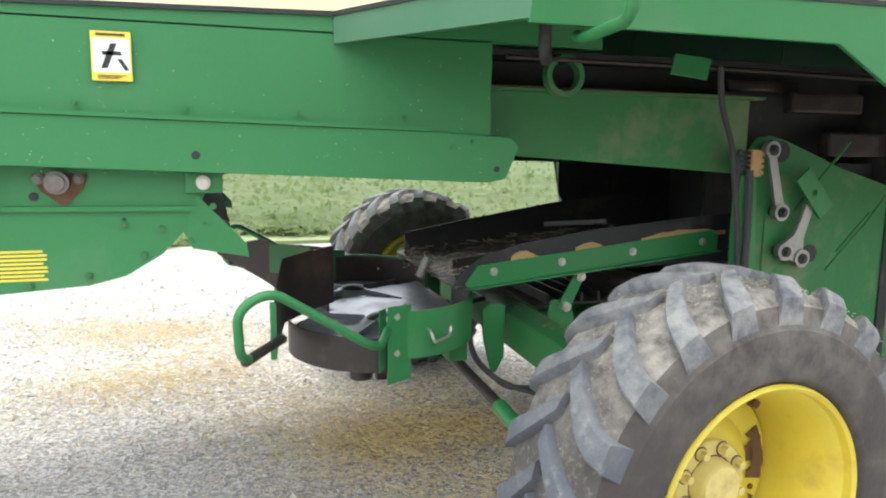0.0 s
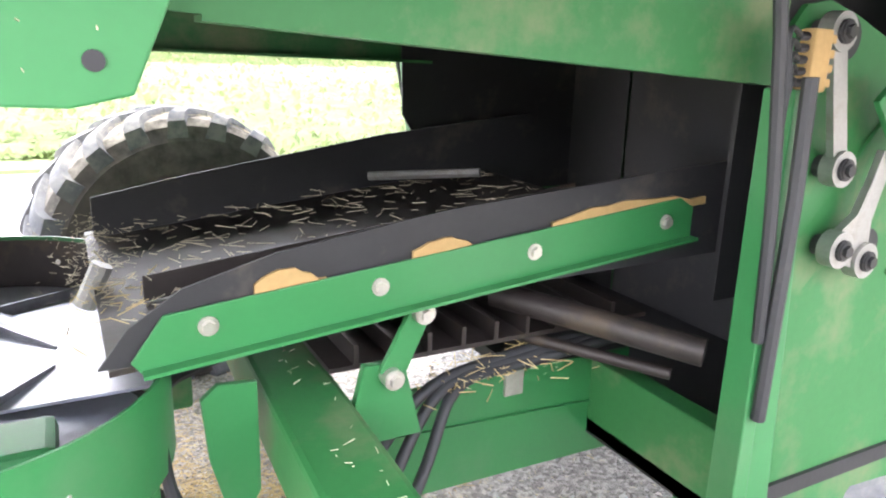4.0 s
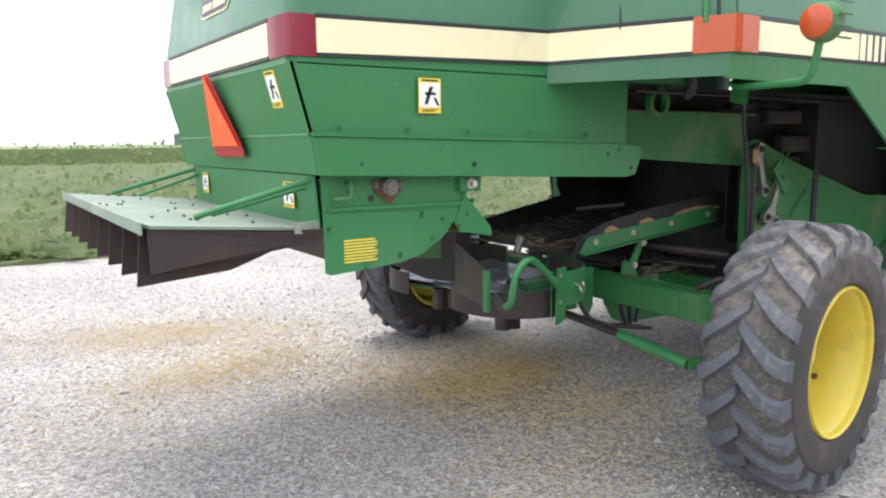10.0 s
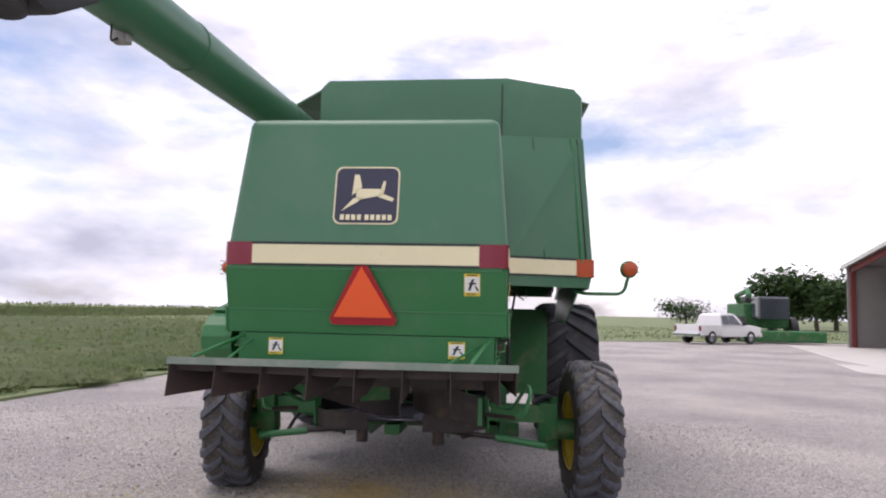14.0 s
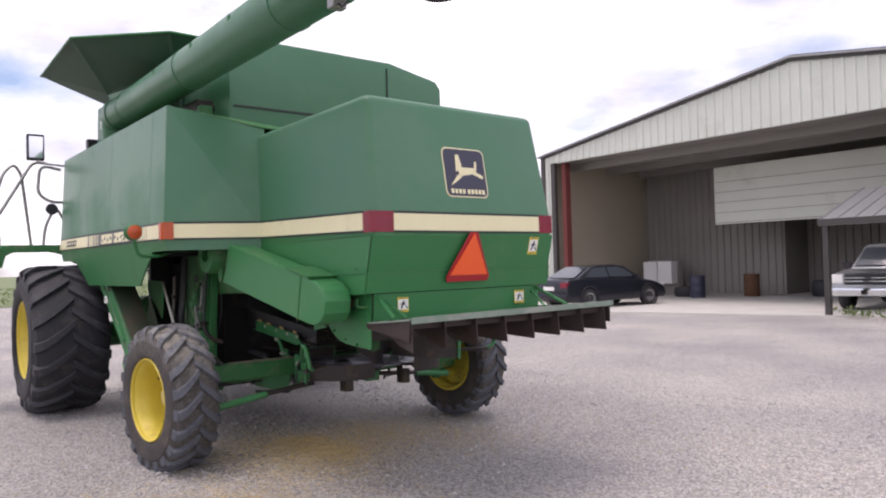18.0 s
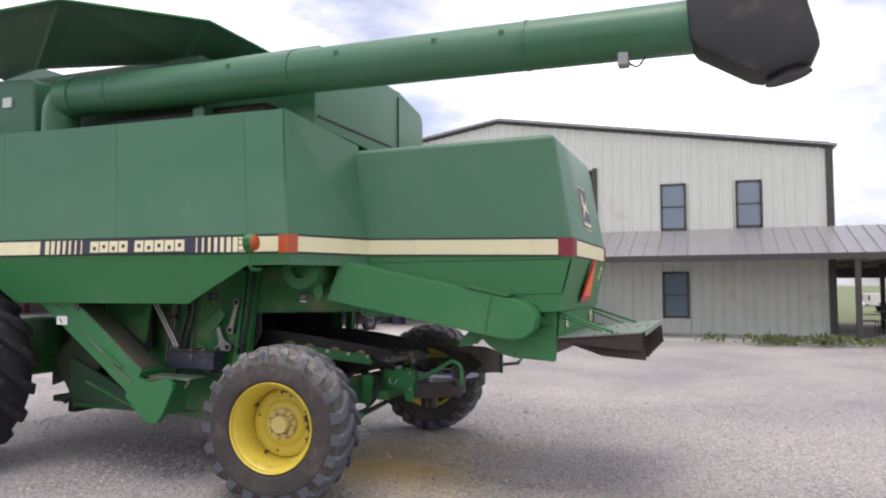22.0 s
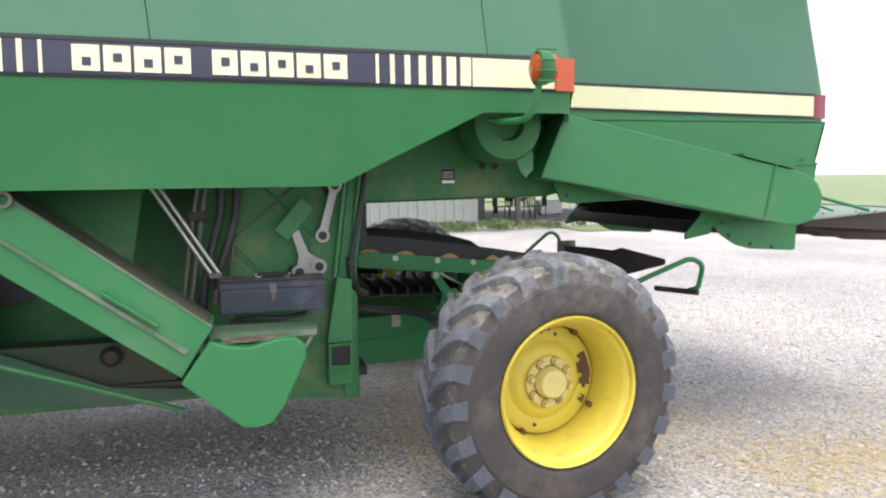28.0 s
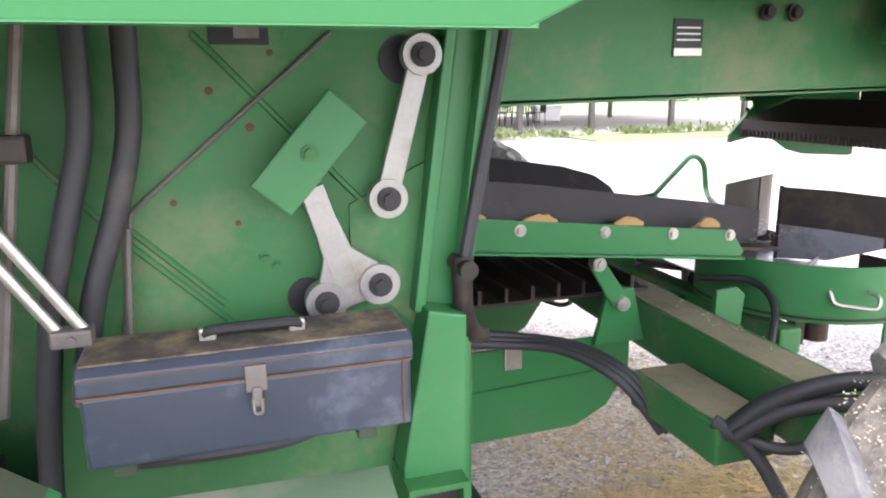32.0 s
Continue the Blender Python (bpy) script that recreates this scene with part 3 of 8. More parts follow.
# discharge hood under it: rear panel, side plates, floor edge
bm = B()
prism(bm, [(-0.655, YR + 0.07, 1.415), (-0.655, YL - 0.07, 1.415), (-0.64, YL - 0.07, 1.215), (-0.64, YR + 0.07, 1.215)], (0.01, 0, 0))
part("rear_lower_panel", bm, GREEN, combine)
curve = [(-0.63, 1.415), (-0.62, 1.055), (-0.6, 1.045), (-0.3, 1.065), (-0.2, 1.09), (-0.1, 1.15), (-0.04, 1.215), (0.01, 1.3), (0.06, 1.40)]
for s, yy in ((-1, YR + 0.065), (1, YL - 0.065)):
    bm = B()
    prism(bm, xz(curve, yy), (0, s * 0.008, 0))
    prism(bm, xz([(-0.61, 1.297), (-0.0, 1.292), (-0.01, 1.278), (-0.61, 1.283)], yy), (0, s * 0.022, 0))
    prism(bm, xz([(0.0, 1.325), (0.14, 1.175), (0.145, 1.135), (-0.015, 1.165), (-0.04, 1.215)], yy), (0, s * 0.016, 0))
    part("side_plate", bm, GREEN, combine)
    bm = B()
    box(bm, (-0.03, yy - s * 0.01, 1.33), (0.075, yy + s * 0.035, 1.395), 0.008)
    part("clip_bracket", bm, GREEN, combine)
    for x, z in ((-0.3, 1.095), (-0.15, 1.15), (-0.45, 1.07), (-0.6, 1.22), (0.03, 1.345), (0.02, 1.235), (-0.02, 1.19), (0.045, 1.29), (-0.2, 1.24), (-0.1, 1.225)):
        bolts(combine, GREEN_D, [(x, yy + s * 0.012, z)], "y", 0.007, 0.012, s)
    bolts(combine, ZINC, [(0.02, yy + s * 0.036, 1.362)], "y", 0.014, 0.03, s)
    for x, z, r in ((-0.427, 1.293 + 0.03, 0.013), (-0.2, 1.255, 0.006), (-0.52, 1.35, 0.006)):
        bm = B()
        tube(bm, [(x, yy + s * 0.007, z), (x, yy + s * 0.0105, z)], r, 12)
        part("punched_hole", bm, BLACK, combine)
    # bearing on a rusty flange
    bm = B()
    prism(bm, xz([(-0.43, 1.385), (-0.29, 1.385), (-0.3, 1.345), (-0.345, 1.3), (-0.36, 1.3), (-0.41, 1.34)], yy + s * 0.009), (0, s * 0.006, 0))
    flange = part("bearing_flange", bm, RUST, combine)
    bm = B()
    tube(bm, [(-0.362, yy + s * 0.012, 1.363), (-0.362, yy + s * 0.05, 1.363)], 0.032, 20)
    tube(bm, [(-0.362, yy + s * 0.05, 1.363), (-0.362, yy + s * 0.058, 1.363)], 0.022, 20)
    for dx in (-0.05, 0.05):
        bolt(bm, (-0.362 + dx, yy + s * 0.015, 1.372), "y", 0.01, 0.014, s)
    part("bearing_cap", bm, GREYST, combine, "grey bearing cap", 40)
    # hand loop near the rear edge
    bm = B()
    tube(bm, bend([(-0.585, yy + s * 0.01, 1.33), (-0.585, yy + s * 0.05, 1.33), (-0.53, yy + s * 0.05, 1.33), (-0.53, yy + s * 0.05, 1.385), (-0.53, yy + s * 0.01, 1.385)], 0.015), 0.007, 8)
    part("hook", bm, GREEN_D, combine)
# yellow instruction decal: plain bars
bm = B()
for k in range(8):
    box(bm, (-0.545, YR + 0.0555, 1.172 - k * 0.0115), (-0.545 + (0.14 if k % 3 else 0.13), YR + 0.0575, 1.166 - k * 0.0115))
part("instruction_decal", bm, YSTICK, combine, "yellow instruction decal with lines too small to read")
# dark inside of the discharge hood
bm = B()
prism(bm, [(-0.62, YR + 0.075, 1.40), (-0.62, YL - 0.075, 1.40), (0.2, YL - 0.075, 1.47), (0.2, YR + 0.075, 1.47)], (0, 0, 0.01))
prism(bm, [(-0.6, YR + 0.075, 1.1), (-0.6, YL - 0.075, 1.1), (-0.635, YL - 0.075, 1.4), (-0.635, YR + 0.075, 1.4)], (0.008, 0, 0))
part("hood_lining", bm, DARK, combine)
# chopper guide bar with a row of teeth, seen under the hood
bm = B()
prism(bm, [(0.085, YR + 0.08, 1.235), (0.085, YL - 0.08, 1.235), (-0.2, YL - 0.08, 1.33), (-0.2, YR + 0.08, 1.33)], (0, 0, 0.008))
prism(bm, [(0.085, YR + 0.08, 1.235), (0.085, YL - 0.08, 1.235), (0.09, YL - 0.08, 1.19), (0.09, YR + 0.08, 1.19)], (0.006, 0, 0))
for k in range(60):
    y = YR + 0.09 + k * (YL - YR - 0.18) / 59
    box(bm, (0.075, y - 0.006, 1.165), (0.1, y + 0.006, 1.2))
part("comb_bar", bm, DARK, combine, "dark comb bar with a row of short teeth")

# -- tailboard with fins --
bm = B()
prism(bm, [(-0.64, YR + 0.06, 1.222), (-0.64, YL - 0.02, 1.222), (-0.75, YL, 1.228), (-1.25, 4.25, 1.276), (-1.27, 3.9, 1.28), (-1.27, 2.7, 1.28), (-1.25, 2.39, 1.28), (-0.75, YR + 0.04, 1.228)], (0, 0, 0.01))
prism(bm, [(-0.64, YR + 0.06, 1.215), (-0.75, YR + 0.02, 1.215), (-0.75, YR + 0.02, 1.255), (-0.64, YR + 0.06, 1.255)], (0, 0.01, 0))
tail = part("tailboard", bm, DUSTED, combine, "dusty green tailboard")
bm = B()
random.seed(3)
for k in range(26):
    x, y = -0.68 - random.random() * 0.55, YR + 0.12 + random.random() * 1.8
    bolt(bm, (x, y, 1.234 - (x + 0.64) * 0.09), "z", 0.004, 0.004, 1)
tagged(part("bolts", bm, DARK, tail), "", "", "", "stuff")
for k in range(8):
    y0 = 2.6 + k * 0.205
    a = Vector((-0.66, y0, 1.22))
    sp = (k - 3.0) * 0.045 + 0.02
    bm = B()
    q = [a, a + Vector((-0.3, sp * 0.4, 0.024)), a + Vector((-0.6, sp, 0.052)), a + Vector((-0.62, sp * 1.05, -0.13)), a + Vector((-0.3, sp * 0.4, -0.12)), a + Vector((0, 0, -0.03))]
    prism(bm, q, (0, 0.006, 0))
    part("fin", bm, FINM, tail)
bm = B()
prism(bm, [(-0.64, YR + 0.03, 1.225), (-1.0, YR + 0.02, 1.235), (-1.02, YR + 0.03, 1.14), (-0.64, YR + 0.05, 1.18)], (0, 0.006, 0))
part("end_flap", bm, FINM, tail)
bm = B()
prism(bm, [(-1.225, 2.41, 1.27), (-1.225, 4.23, 1.268), (-1.215, 4.24, 1.222), (-1.225, 3.3, 1.21), (-1.215, 2.41, 1.217)], (0.006, 0, 0))
part("end_flap", bm, FINM, tail)
bm = B()
prism(bm, [(-1.276, 2.39, 1.262), (-1.276, 4.25, 1.258), (-1.276, 4.25, 1.296), (-1.276, 2.39, 1.3)], (0.005, 0, 0))
part("lip", bm, DUSTED, tail, "dusty turned-up edge of the tailboard")
bm = B()
prism(bm, [(-0.64, YL - 0.01, 1.222), (-1.255, 4.25, 1.275), (-1.25, 4.25, 1.15), (-0.64, YL - 0.02, 1.19)], (0, -0.006, 0))
part("end_flap", bm, FINM, tail)
bm = B()
prism(bm, [(-0.75, YR + 0.03, 1.222), (-1.255, 2.4, 1.279), (-1.25, 2.4, 1.14), (-0.75, YR + 0.04, 1.18)], (0, 0.006, 0))
part("end_flap", bm, FINM, tail)
for s, y0 in ((-1, YR + 0.1), (1, YL - 0.1)):
    bm = B()
    tube(bm, [(-0.65, y0, 1.40), (-1.05, y0 + s * 0.03 + 0.12, 1.28)], 0.011, 10)
    tube(bm, [(-0.65, y0 - s * 0.05, 1.37), (-0.95, y0 - s * 0.12 + 0.1, 1.272)], 0.008, 8)
    part("stay_rod", bm, GREEN, tail)

# -- stickers on hood: white panels with a yellow rim and a dark bar figure --
def warn(c, u, v, w, h, n):
    """Sticker with centre c, ways u and v, size w x h, outward way n."""
    c, u, v, n = Vector(c), Vector(u), Vector(v), Vector(n)
    def quad(bm, x0, x1, y0, y1, d, lean=0.0):
        prism(bm, [c + u * (x0 + lean * y0) * w + v * y0 * h, c + u * (x1 + lean * y0) * w + v * y0 * h, c + u * (x1 + lean * y1) * w + v * y1 * h, c + u * (x0 + lean * y1) * w + v * y1 * h], n * d)
    bm = B()
    quad(bm, -0.5, 0.5, -0.5, 0.5, 0.0025)
    st = part("warning_sticker", bm, YSTICK, combine, "yellow and white warning sticker with a black figure")
    bm = B()
    quad(bm, -0.46, 0.46, -0.33, 0.36, 0.0035)
    part("sticker_face", bm, WHITE, st)
    bm = B()
    quad(bm, -0.14, 0.02, -0.25, 0.26, 0.0045, 0.5)
    quad(bm, -0.2, 0.28, 0.02, 0.1, 0.0045, -0.4)
    quad(bm, 0.1, 0.22, -0.28, -0.05, 0.0045, -0.8)
    for k in range(3):
        quad(bm, -0.36, 0.36 - 0.1 * k, -0.4 - 0.03 * k, -0.385 - 0.03 * k, 0.0035)
    quad(bm, -0.36, 0.36, 0.41, 0.46, 0.0035)
    part("figure", bm, BLACK, st)


warn((-0.203, YR - 0.012, 1.705), (1, 0, 0), (0, 0, 1), 0.1, 0.13, (0, -1, 0))
warn((-0.735, 2.665, 1.725), (0, -1, 0), (-0.27, 0, 1), 0.095, 0.13, (-1, 0, 0))
warn((-0.656, 2.755, 1.335), (0, -1, 0), (0, 0, 1), 0.1, 0.1, (-1, 0, 0))
warn((-0.656, 3.865, 1.335), (0, -1, 0), (0, 0, 1), 0.09, 0.1, (-1, 0, 0))

# slow vehicle triangle
tri = thing("slow_vehicle_sign", "orange reflective triangle with a dark red border", "", (-0.75, 3.32, 1.6), parent=combine)
bm = B()
base = lambda x, h, w, top: [(x + 0.17 * (1.5 - h) * 0, 3.32 - w, h), (x, 3.32 + w, h)]
def tri_pts(k, x0):
    """Truncated triangle; k shrinks it about its middle."""
    o = [(-0.205, -0.125), (-0.19, -0.16), (0.19, -0.16), (0.205, -0.125), (0.035, 0.19), (-0.035, 0.19)]
    return [(x0 - 0.27 * (b * k), 3.318 - a * k, 1.635 + b * k) for a, b in o]
prism(bm, tri_pts(1.0, -0.738), (-0.006, 0, 0))
part("border", bm, DKRED, tri)
bm = B()
prism(bm, [(-0.748 - 0.27 * b, 3.318 - a, 1.635 + b) for a, b in ((-0.178, -0.115), (0.178, -0.115), (0.0, 0.185))], (-0.004, 0, 0))
part("reflector", bm, ORANGE, tri)

# emblem on the upper hood: dark rounded plate, cream rim and plain cream shapes
def onhood(u, v, d):
    """A point on the sloping upper rear: u to the machine's right, v up, d proud."""
    z = 2.26 + v
    x = XS + (z - 1.955) * (0.137 / 0.81)
    return (x - d, 3.318 - u, z)
def rounded(w, h, r, k=4):
    out = []
    for cx, cy, a0 in ((w - r, h - r, 0), (-w + r, h - r, 90), (-w + r, -h + r, 180), (w - r, -h + r, 270)):
        out += [(cx + r * math.cos(radians(a0 + 90 * i / k)), cy + r * math.sin(radians(a0 + 90 * i / k))) for i in range(k + 1)]
    return out
bm = B()
prism(bm, [onhood(a, b, 0.002) for a, b in rounded(0.2, 0.182, 0.045)], (-0.002, 0, 0))
emblem = part("emblem", bm, CREAM, combine, "dark emblem plate with a cream rim and plain cream shapes")
bm = B()
prism(bm, [onhood(a, b, 0.005) for a, b in rounded(0.19, 0.172, 0.04)], (-0.002, 0, 0))
part("emblem_face", bm, NAVY, emblem)
bm = B()
shapes = [[(-0.06, -0.03), (0.1, -0.0), (0.11, 0.04), (-0.07, 0.04)], [(-0.09, 0.0), (-0.03, 0.05), (-0.05, 0.13), (-0.08, 0.13)], [(-0.15, -0.1), (-0.05, -0.04), (-0.02, -0.01), (-0.08, -0.02)], [(0.08, 0.02), (0.17, -0.02), (0.16, -0.04), (0.07, -0.01)], [(0.085, 0.03), (0.1, 0.09), (0.115, 0.09), (0.11, 0.03)]]
for sh in shapes:
    prism(bm, [onhood(a, b, 0.008) for a, b in sh], (-0.002, 0, 0))
for k in range(9):
    a = -0.155 + k * 0.035 + (0.012 if k > 3 else 0)
    prism(bm, [onhood(a, -0.155, 0.008), onhood(a + 0.024, -0.155, 0.008), onhood(a + 0.024, -0.122, 0.008), onhood(a, -0.122, 0.008)], (-0.002, 0, 0))
part("emblem_figure", bm, CREAM, emblem)
# -- body side panels: they lean in towards the top --
YP = {1: 4.86, -1: my(4.86)}                 # outer face at the stripe
XK = {1: 0.905, -1: 0.40}                    # where the slanting rear face meets the hood
XC = {1: 1.22, -1: 0.745}                    # its outer corner
def lean(y, z, s):
    """The panel's y at a height: widest at the stripe."""
    return y - s * (0.075 * max(0, z - 1.9) + 0.22 * max(0, 1.9 - z))
FRONT = 5.12
AUG_RISE = -0.10
LAMP = {1: (0.9, 0.075), -1: (0.8, 0.13)}      # reach of the corner lamp on both faces
for s in (1, -1):
    yo, yi, xk, xc = YP[s], (YL if s > 0 else YR), XK[s], XC[s]
    ztop = 2.97
    def P(x, z, s=s, yo=yo):
        return (x + (0.09 if s > 0 else 0.02) * max(0, z - 1.95), lean(yo, z, s), z)
    # upper side, in three sheets with thin joints between them
    cuts = [xc, 1.59, 2.88, 4.19, FRONT] if s > 0 else [xc, 2.5, 4.2, FRONT]
    for a, b in zip(cuts, cuts[1:]):
        bm = B()
        q = [P(a, sb(a) + 0.131), P(b - 0.002, sb(b) + 0.131), P(b - 0.002, ztop + 0.012 * (b - xc)), P(a, ztop + 0.012 * (a - xc))]
        prism(bm, q, (0, -s * 0.02, 0), 0.004)
        part("side_panel", bm, GREEN_S, combine)
    # skirt below the stripe, cut away over the rear wheel
    bm = B()
    sk = [(xc, sb(xc) - 0.016), (FRONT, sb(FRONT) - 0.016), (FRONT, 1.76), (4.6, 1.755), (4.47, 1.74), (4.11, 1.476), (2.21, 1.476), (1.604, 1.772), (xc + 0.0, 1.772)] if s > 0 else [(xc, sb(xc) - 0.016), (FRONT, sb(FRONT) - 0.016), (FRONT, 1.76), (4.6, 1.755), (4.47, 1.74), (4.11, 1.476), (2.25, 1.476), (1.65, 1.762), (xc + 0.0, 1.762)]
    prism(bm, [(x, lean(yo, z, s), z) for x, z in sk], (0, -s * 0.015, 0), 0.003)
    prism(bm, [(2.2, lean(yo, 1.476, s), 1.476), (4.11, lean(yo, 1.476, s), 1.476), (4.11, lean(yo, 1.476, s) - s * 0.05, 1.478), (2.2, lean(yo, 1.476, s) - s * 0.05, 1.478)], (0, 0, 0.006))
    part("skirt_panel", bm, GREEN, combine)
    # slanting rear face
    bm = B()
    hi = 2.97
    q = [(xk, yi + s * 0.003, 1.772), (xc, lean(yo, 1.772, s), 1.772), P(xc, 1.95), P(xc, hi), (xk + 0.16, (yi - s * 0.12), 2.80 if s > 0 else 2.95), (xk + 0.0, yi + s * 0.003, 1.95)]
    vs = [bm.verts.new(p) for p in q]
    f1 = bm.faces.new((vs[0], vs[1], vs[2], vs[5]))
    f2 = bm.faces.new((vs[5], vs[2], vs[3], vs[4]))
    r = bmesh.ops.extrude_face_region(bm, geom=[f1, f2])
    bmesh.ops.translate(bm, verts=[v for v in r["geom"] if isinstance(v, bmesh.types.BMVert)], vec=(0.02, 0, 0))
    bmesh.ops.recalc_face_normals(bm, faces=bm.faces)
    part("rear_side_panel", bm, GREEN_S, combine)
    # top ledge
    bm = B()
    prism(bm, [P(xc + 0.02, ztop), P(FRONT, ztop), (FRONT, CY, 2.95), (xk + 0.2, CY, 2.80), (xk + 0.16, yi - s * 0.09, 2.82)], (0, 0, -0.01))
    part("top_ledge", bm, GREEN_D, combine)
    # stripe
    def side_band(x0, x1, z0, z1, mat, nm, proud, lbl=""):
        bm = B()
        q = [(x, sb(x) + (z - 1.818) * 0.9) for x, z in ((x0, z0), (x1, z0), (x1, z1), (x0, z1))]
        prism(bm, [(x, lean(yo, z, s) + s * proud, z) for x, z in q], (0, -s * (proud + 0.016), 0))
        return part(nm, bm, mat, combine, lbl)
    side_band(xc, FRONT, 1.797, 1.964, GREEN, "stripe_base", 0.0)
    side_band(xc + LAMP[s][1], 1.66, 1.818, 1.945, CREAM, "stripe", 0.004)
    side_band(3.72, FRONT, 1.818, 1.945, CREAM, "stripe", 0.004)
    side_band(xc + LAMP[s][1], FRONT, 1.948, 1.963, BLACK, "stripe_edge", 0.006)
    side_band(xc + LAMP[s][1], FRONT, 1.803, 1.815, BLACK, "stripe_edge", 0.006)
    # navy band with fading bars and plain blocks where the maker's name stands
    side_band(1.66, 3.72, 1.818, 1.945, NAVY, "name_band", 0.004, "navy band with cream bars and plain cream blocks")
    for k in range(7):
        w = 0.012 + 0.0055 * k
        x = 2.06 - k * 0.058
        side_band(x - w, x, 1.818, 1.945, CREAM, "bar", 0.007)
        side_band(3.24 + k * 0.062, 3.24 + k * 0.062 + w, 1.818, 1.945, CREAM, "bar", 0.007)
    xs = 3.145 if s > 0 else 2.15
    for k in range(10):
        if k == 4:
            continue
        x = xs - s * (k * 0.1025 - (0.04 if k > 4 else 0))
        side_band(min(x, x - s * 0.09), max(x, x - s * 0.09), 1.831, 1.933, CREAM, "name_block", 0.007)
        lo_ = 1.868 if k % 2 else 1.85
        side_band(min(x - s * 0.032, x - s * 0.062), max(x - s * 0.032, x - s * 0.062), lo_, lo_ + 0.034, NAVY, "name_gap", 0.009)
    for k in range(4):
        x = 4.74 - k * 0.125
        side_band(x - 0.1, x, 1.845, 1.92, BLACK, "number_block", 0.007)
        side_band(x - 0.075, x - 0.025, 1.865, 1.9, CREAM, "number_gap", 0.009)
    # stripe on the slanting face, and the amber lamp on the corner
    d = (Vector((xc, lean(yo, 1.88, s), 0)) - Vector((xk, yi, 0)))
    nrm = Vector((-abs(d.y), s * d.x * 1.0, 0)).normalized() if s > 0 else Vector((-abs(d.y), -d.x, 0)).normalized()
    for z0, z1, mat, nm, pr in ((1.818, 1.945, CREAM, "stripe", 0.006), (1.948, 1.963, BLACK, "stripe_edge", 0.008), (1.803, 1.815, BLACK, "stripe_edge", 0.008)):
        a, b = Vector((xk, yi, 0)) + d * 0.01, Vector((xk, yi, 0)) + d * LAMP[s][0]
        bm = B()
        prism(bm, [(p.x, p.y, sb(p.x) + (z - 1.818) * 0.9) for p, z in ((a, z0), (b, z0), (b, z1), (a, z1))], nrm * pr)
        part(nm, bm, mat, combine)
    bm = B()
    a, b = Vector((xk, yi, 0)) + d * LAMP[s][0] + nrm * 0.012, Vector((xk, yi, 0)) + d + nrm * 0.012
    pts = [(a.x, a.y), (b.x, b.y + s * 0.004), (b.x + 0.035, b.y + s * 0.012), (xc + LAMP[s][1], b.y + s * 0.012)]
    strip(bm, pts if s > 0 else pts[::-1], sb(xc) - 0.01, sb(xc) + 0.126, 0.014)
    part("amber_lamp", bm, AMBER, combine, "amber corner lamp lens")
    # round amber lamp on a bent arm
    bm = B()
    x0 = 1.51 if s > 0 else 0.89
    ly = lean(yo, 1.76, s)
    LO = 0.2 if s > 0 else 0.32
    tube(bm, bend([(x0 + 0.03, ly - s * 0.1, 1.755), (x0, ly - s * 0.02, 1.735), (x0 - 0.05, ly + s * (LO - 0.04), 1.735), (x0 - 0.08, ly + s * LO, 1.9)], 0.06), 0.014, 10)
    arm = part("lamp_arm", bm, GREEN, combine, "", 40)
    bm = B()
    cx, cy_, cz = x0 - 0.08, ly + s * LO, 1.93
    lathe(bm, [(0.001, -0.045), (0.05, -0.045), (0.066, -0.02), (0.07, 0.02), (0.062, 0.025), (0.06, 0.0)], (cx, cy_, cz), "x", 28)
    for dz in (-0.06, -0.02, 0.02, 0.06):
        tube(bm, [(cx - 0.03, cy_ + s * 0.075, cz + dz), (cx + 0.05, cy_ + s * 0.075, cz + dz)], 0.004, 6)
    part("lamp_shell", bm, GREEN_D, arm, "", 40)
    bm = B()
    lathe(bm, [(0.001, -0.062), (0.03, -0.06), (0.056, -0.046), (0.056, -0.03), (0.001, -0.03)], (cx, cy_, cz), "x", 28)
    part("lens", bm, AMBER, arm, "", 40)
    bm = B()
    lathe(bm, [(0.001, 0.045), (0.03, 0.043), (0.055, 0.03), (0.055, 0.01), (0.001, 0.01)], (cx, cy_, cz), "x", 28)
    part("lens", bm, AMBER, arm, "", 40)

# -- engine cover above the hood --
bm = B()
ec = [(4.22, 2.72), (4.22, 3.6), (4.14, 3.68), (2.5, 3.69), (1.9, 3.58), (1.83, 3.5), (1.83, 2.72)]
prism(bm, [(1.38, y, z) for y, z in ec], (1.15, 0, 0), 0.03)
part("engine_cover", bm, GREEN_S, combine, "faded green engine cover", 35)
bm = B()
box(bm, (1.368, 2.535, 3.06), (1.38, 2.545, 3.62))
box(bm, (1.366, 1.86, 3.045), (1.38, 4.18, 3.06))
part("cover_joint", bm, BLACK, combine)
bm = B()
box(bm, (1.75, 3.7, 2.9), (3.5, 4.38, 3.16), 0.02)
for k in range(6):
    tube(bm, [(1.7 + 0.25 * k, 4.05, 3.0), (1.75 + 0.25 * k, 4.25, 3.1)], 0.03, 8)
part("engine_housing", bm, DARK, combine)

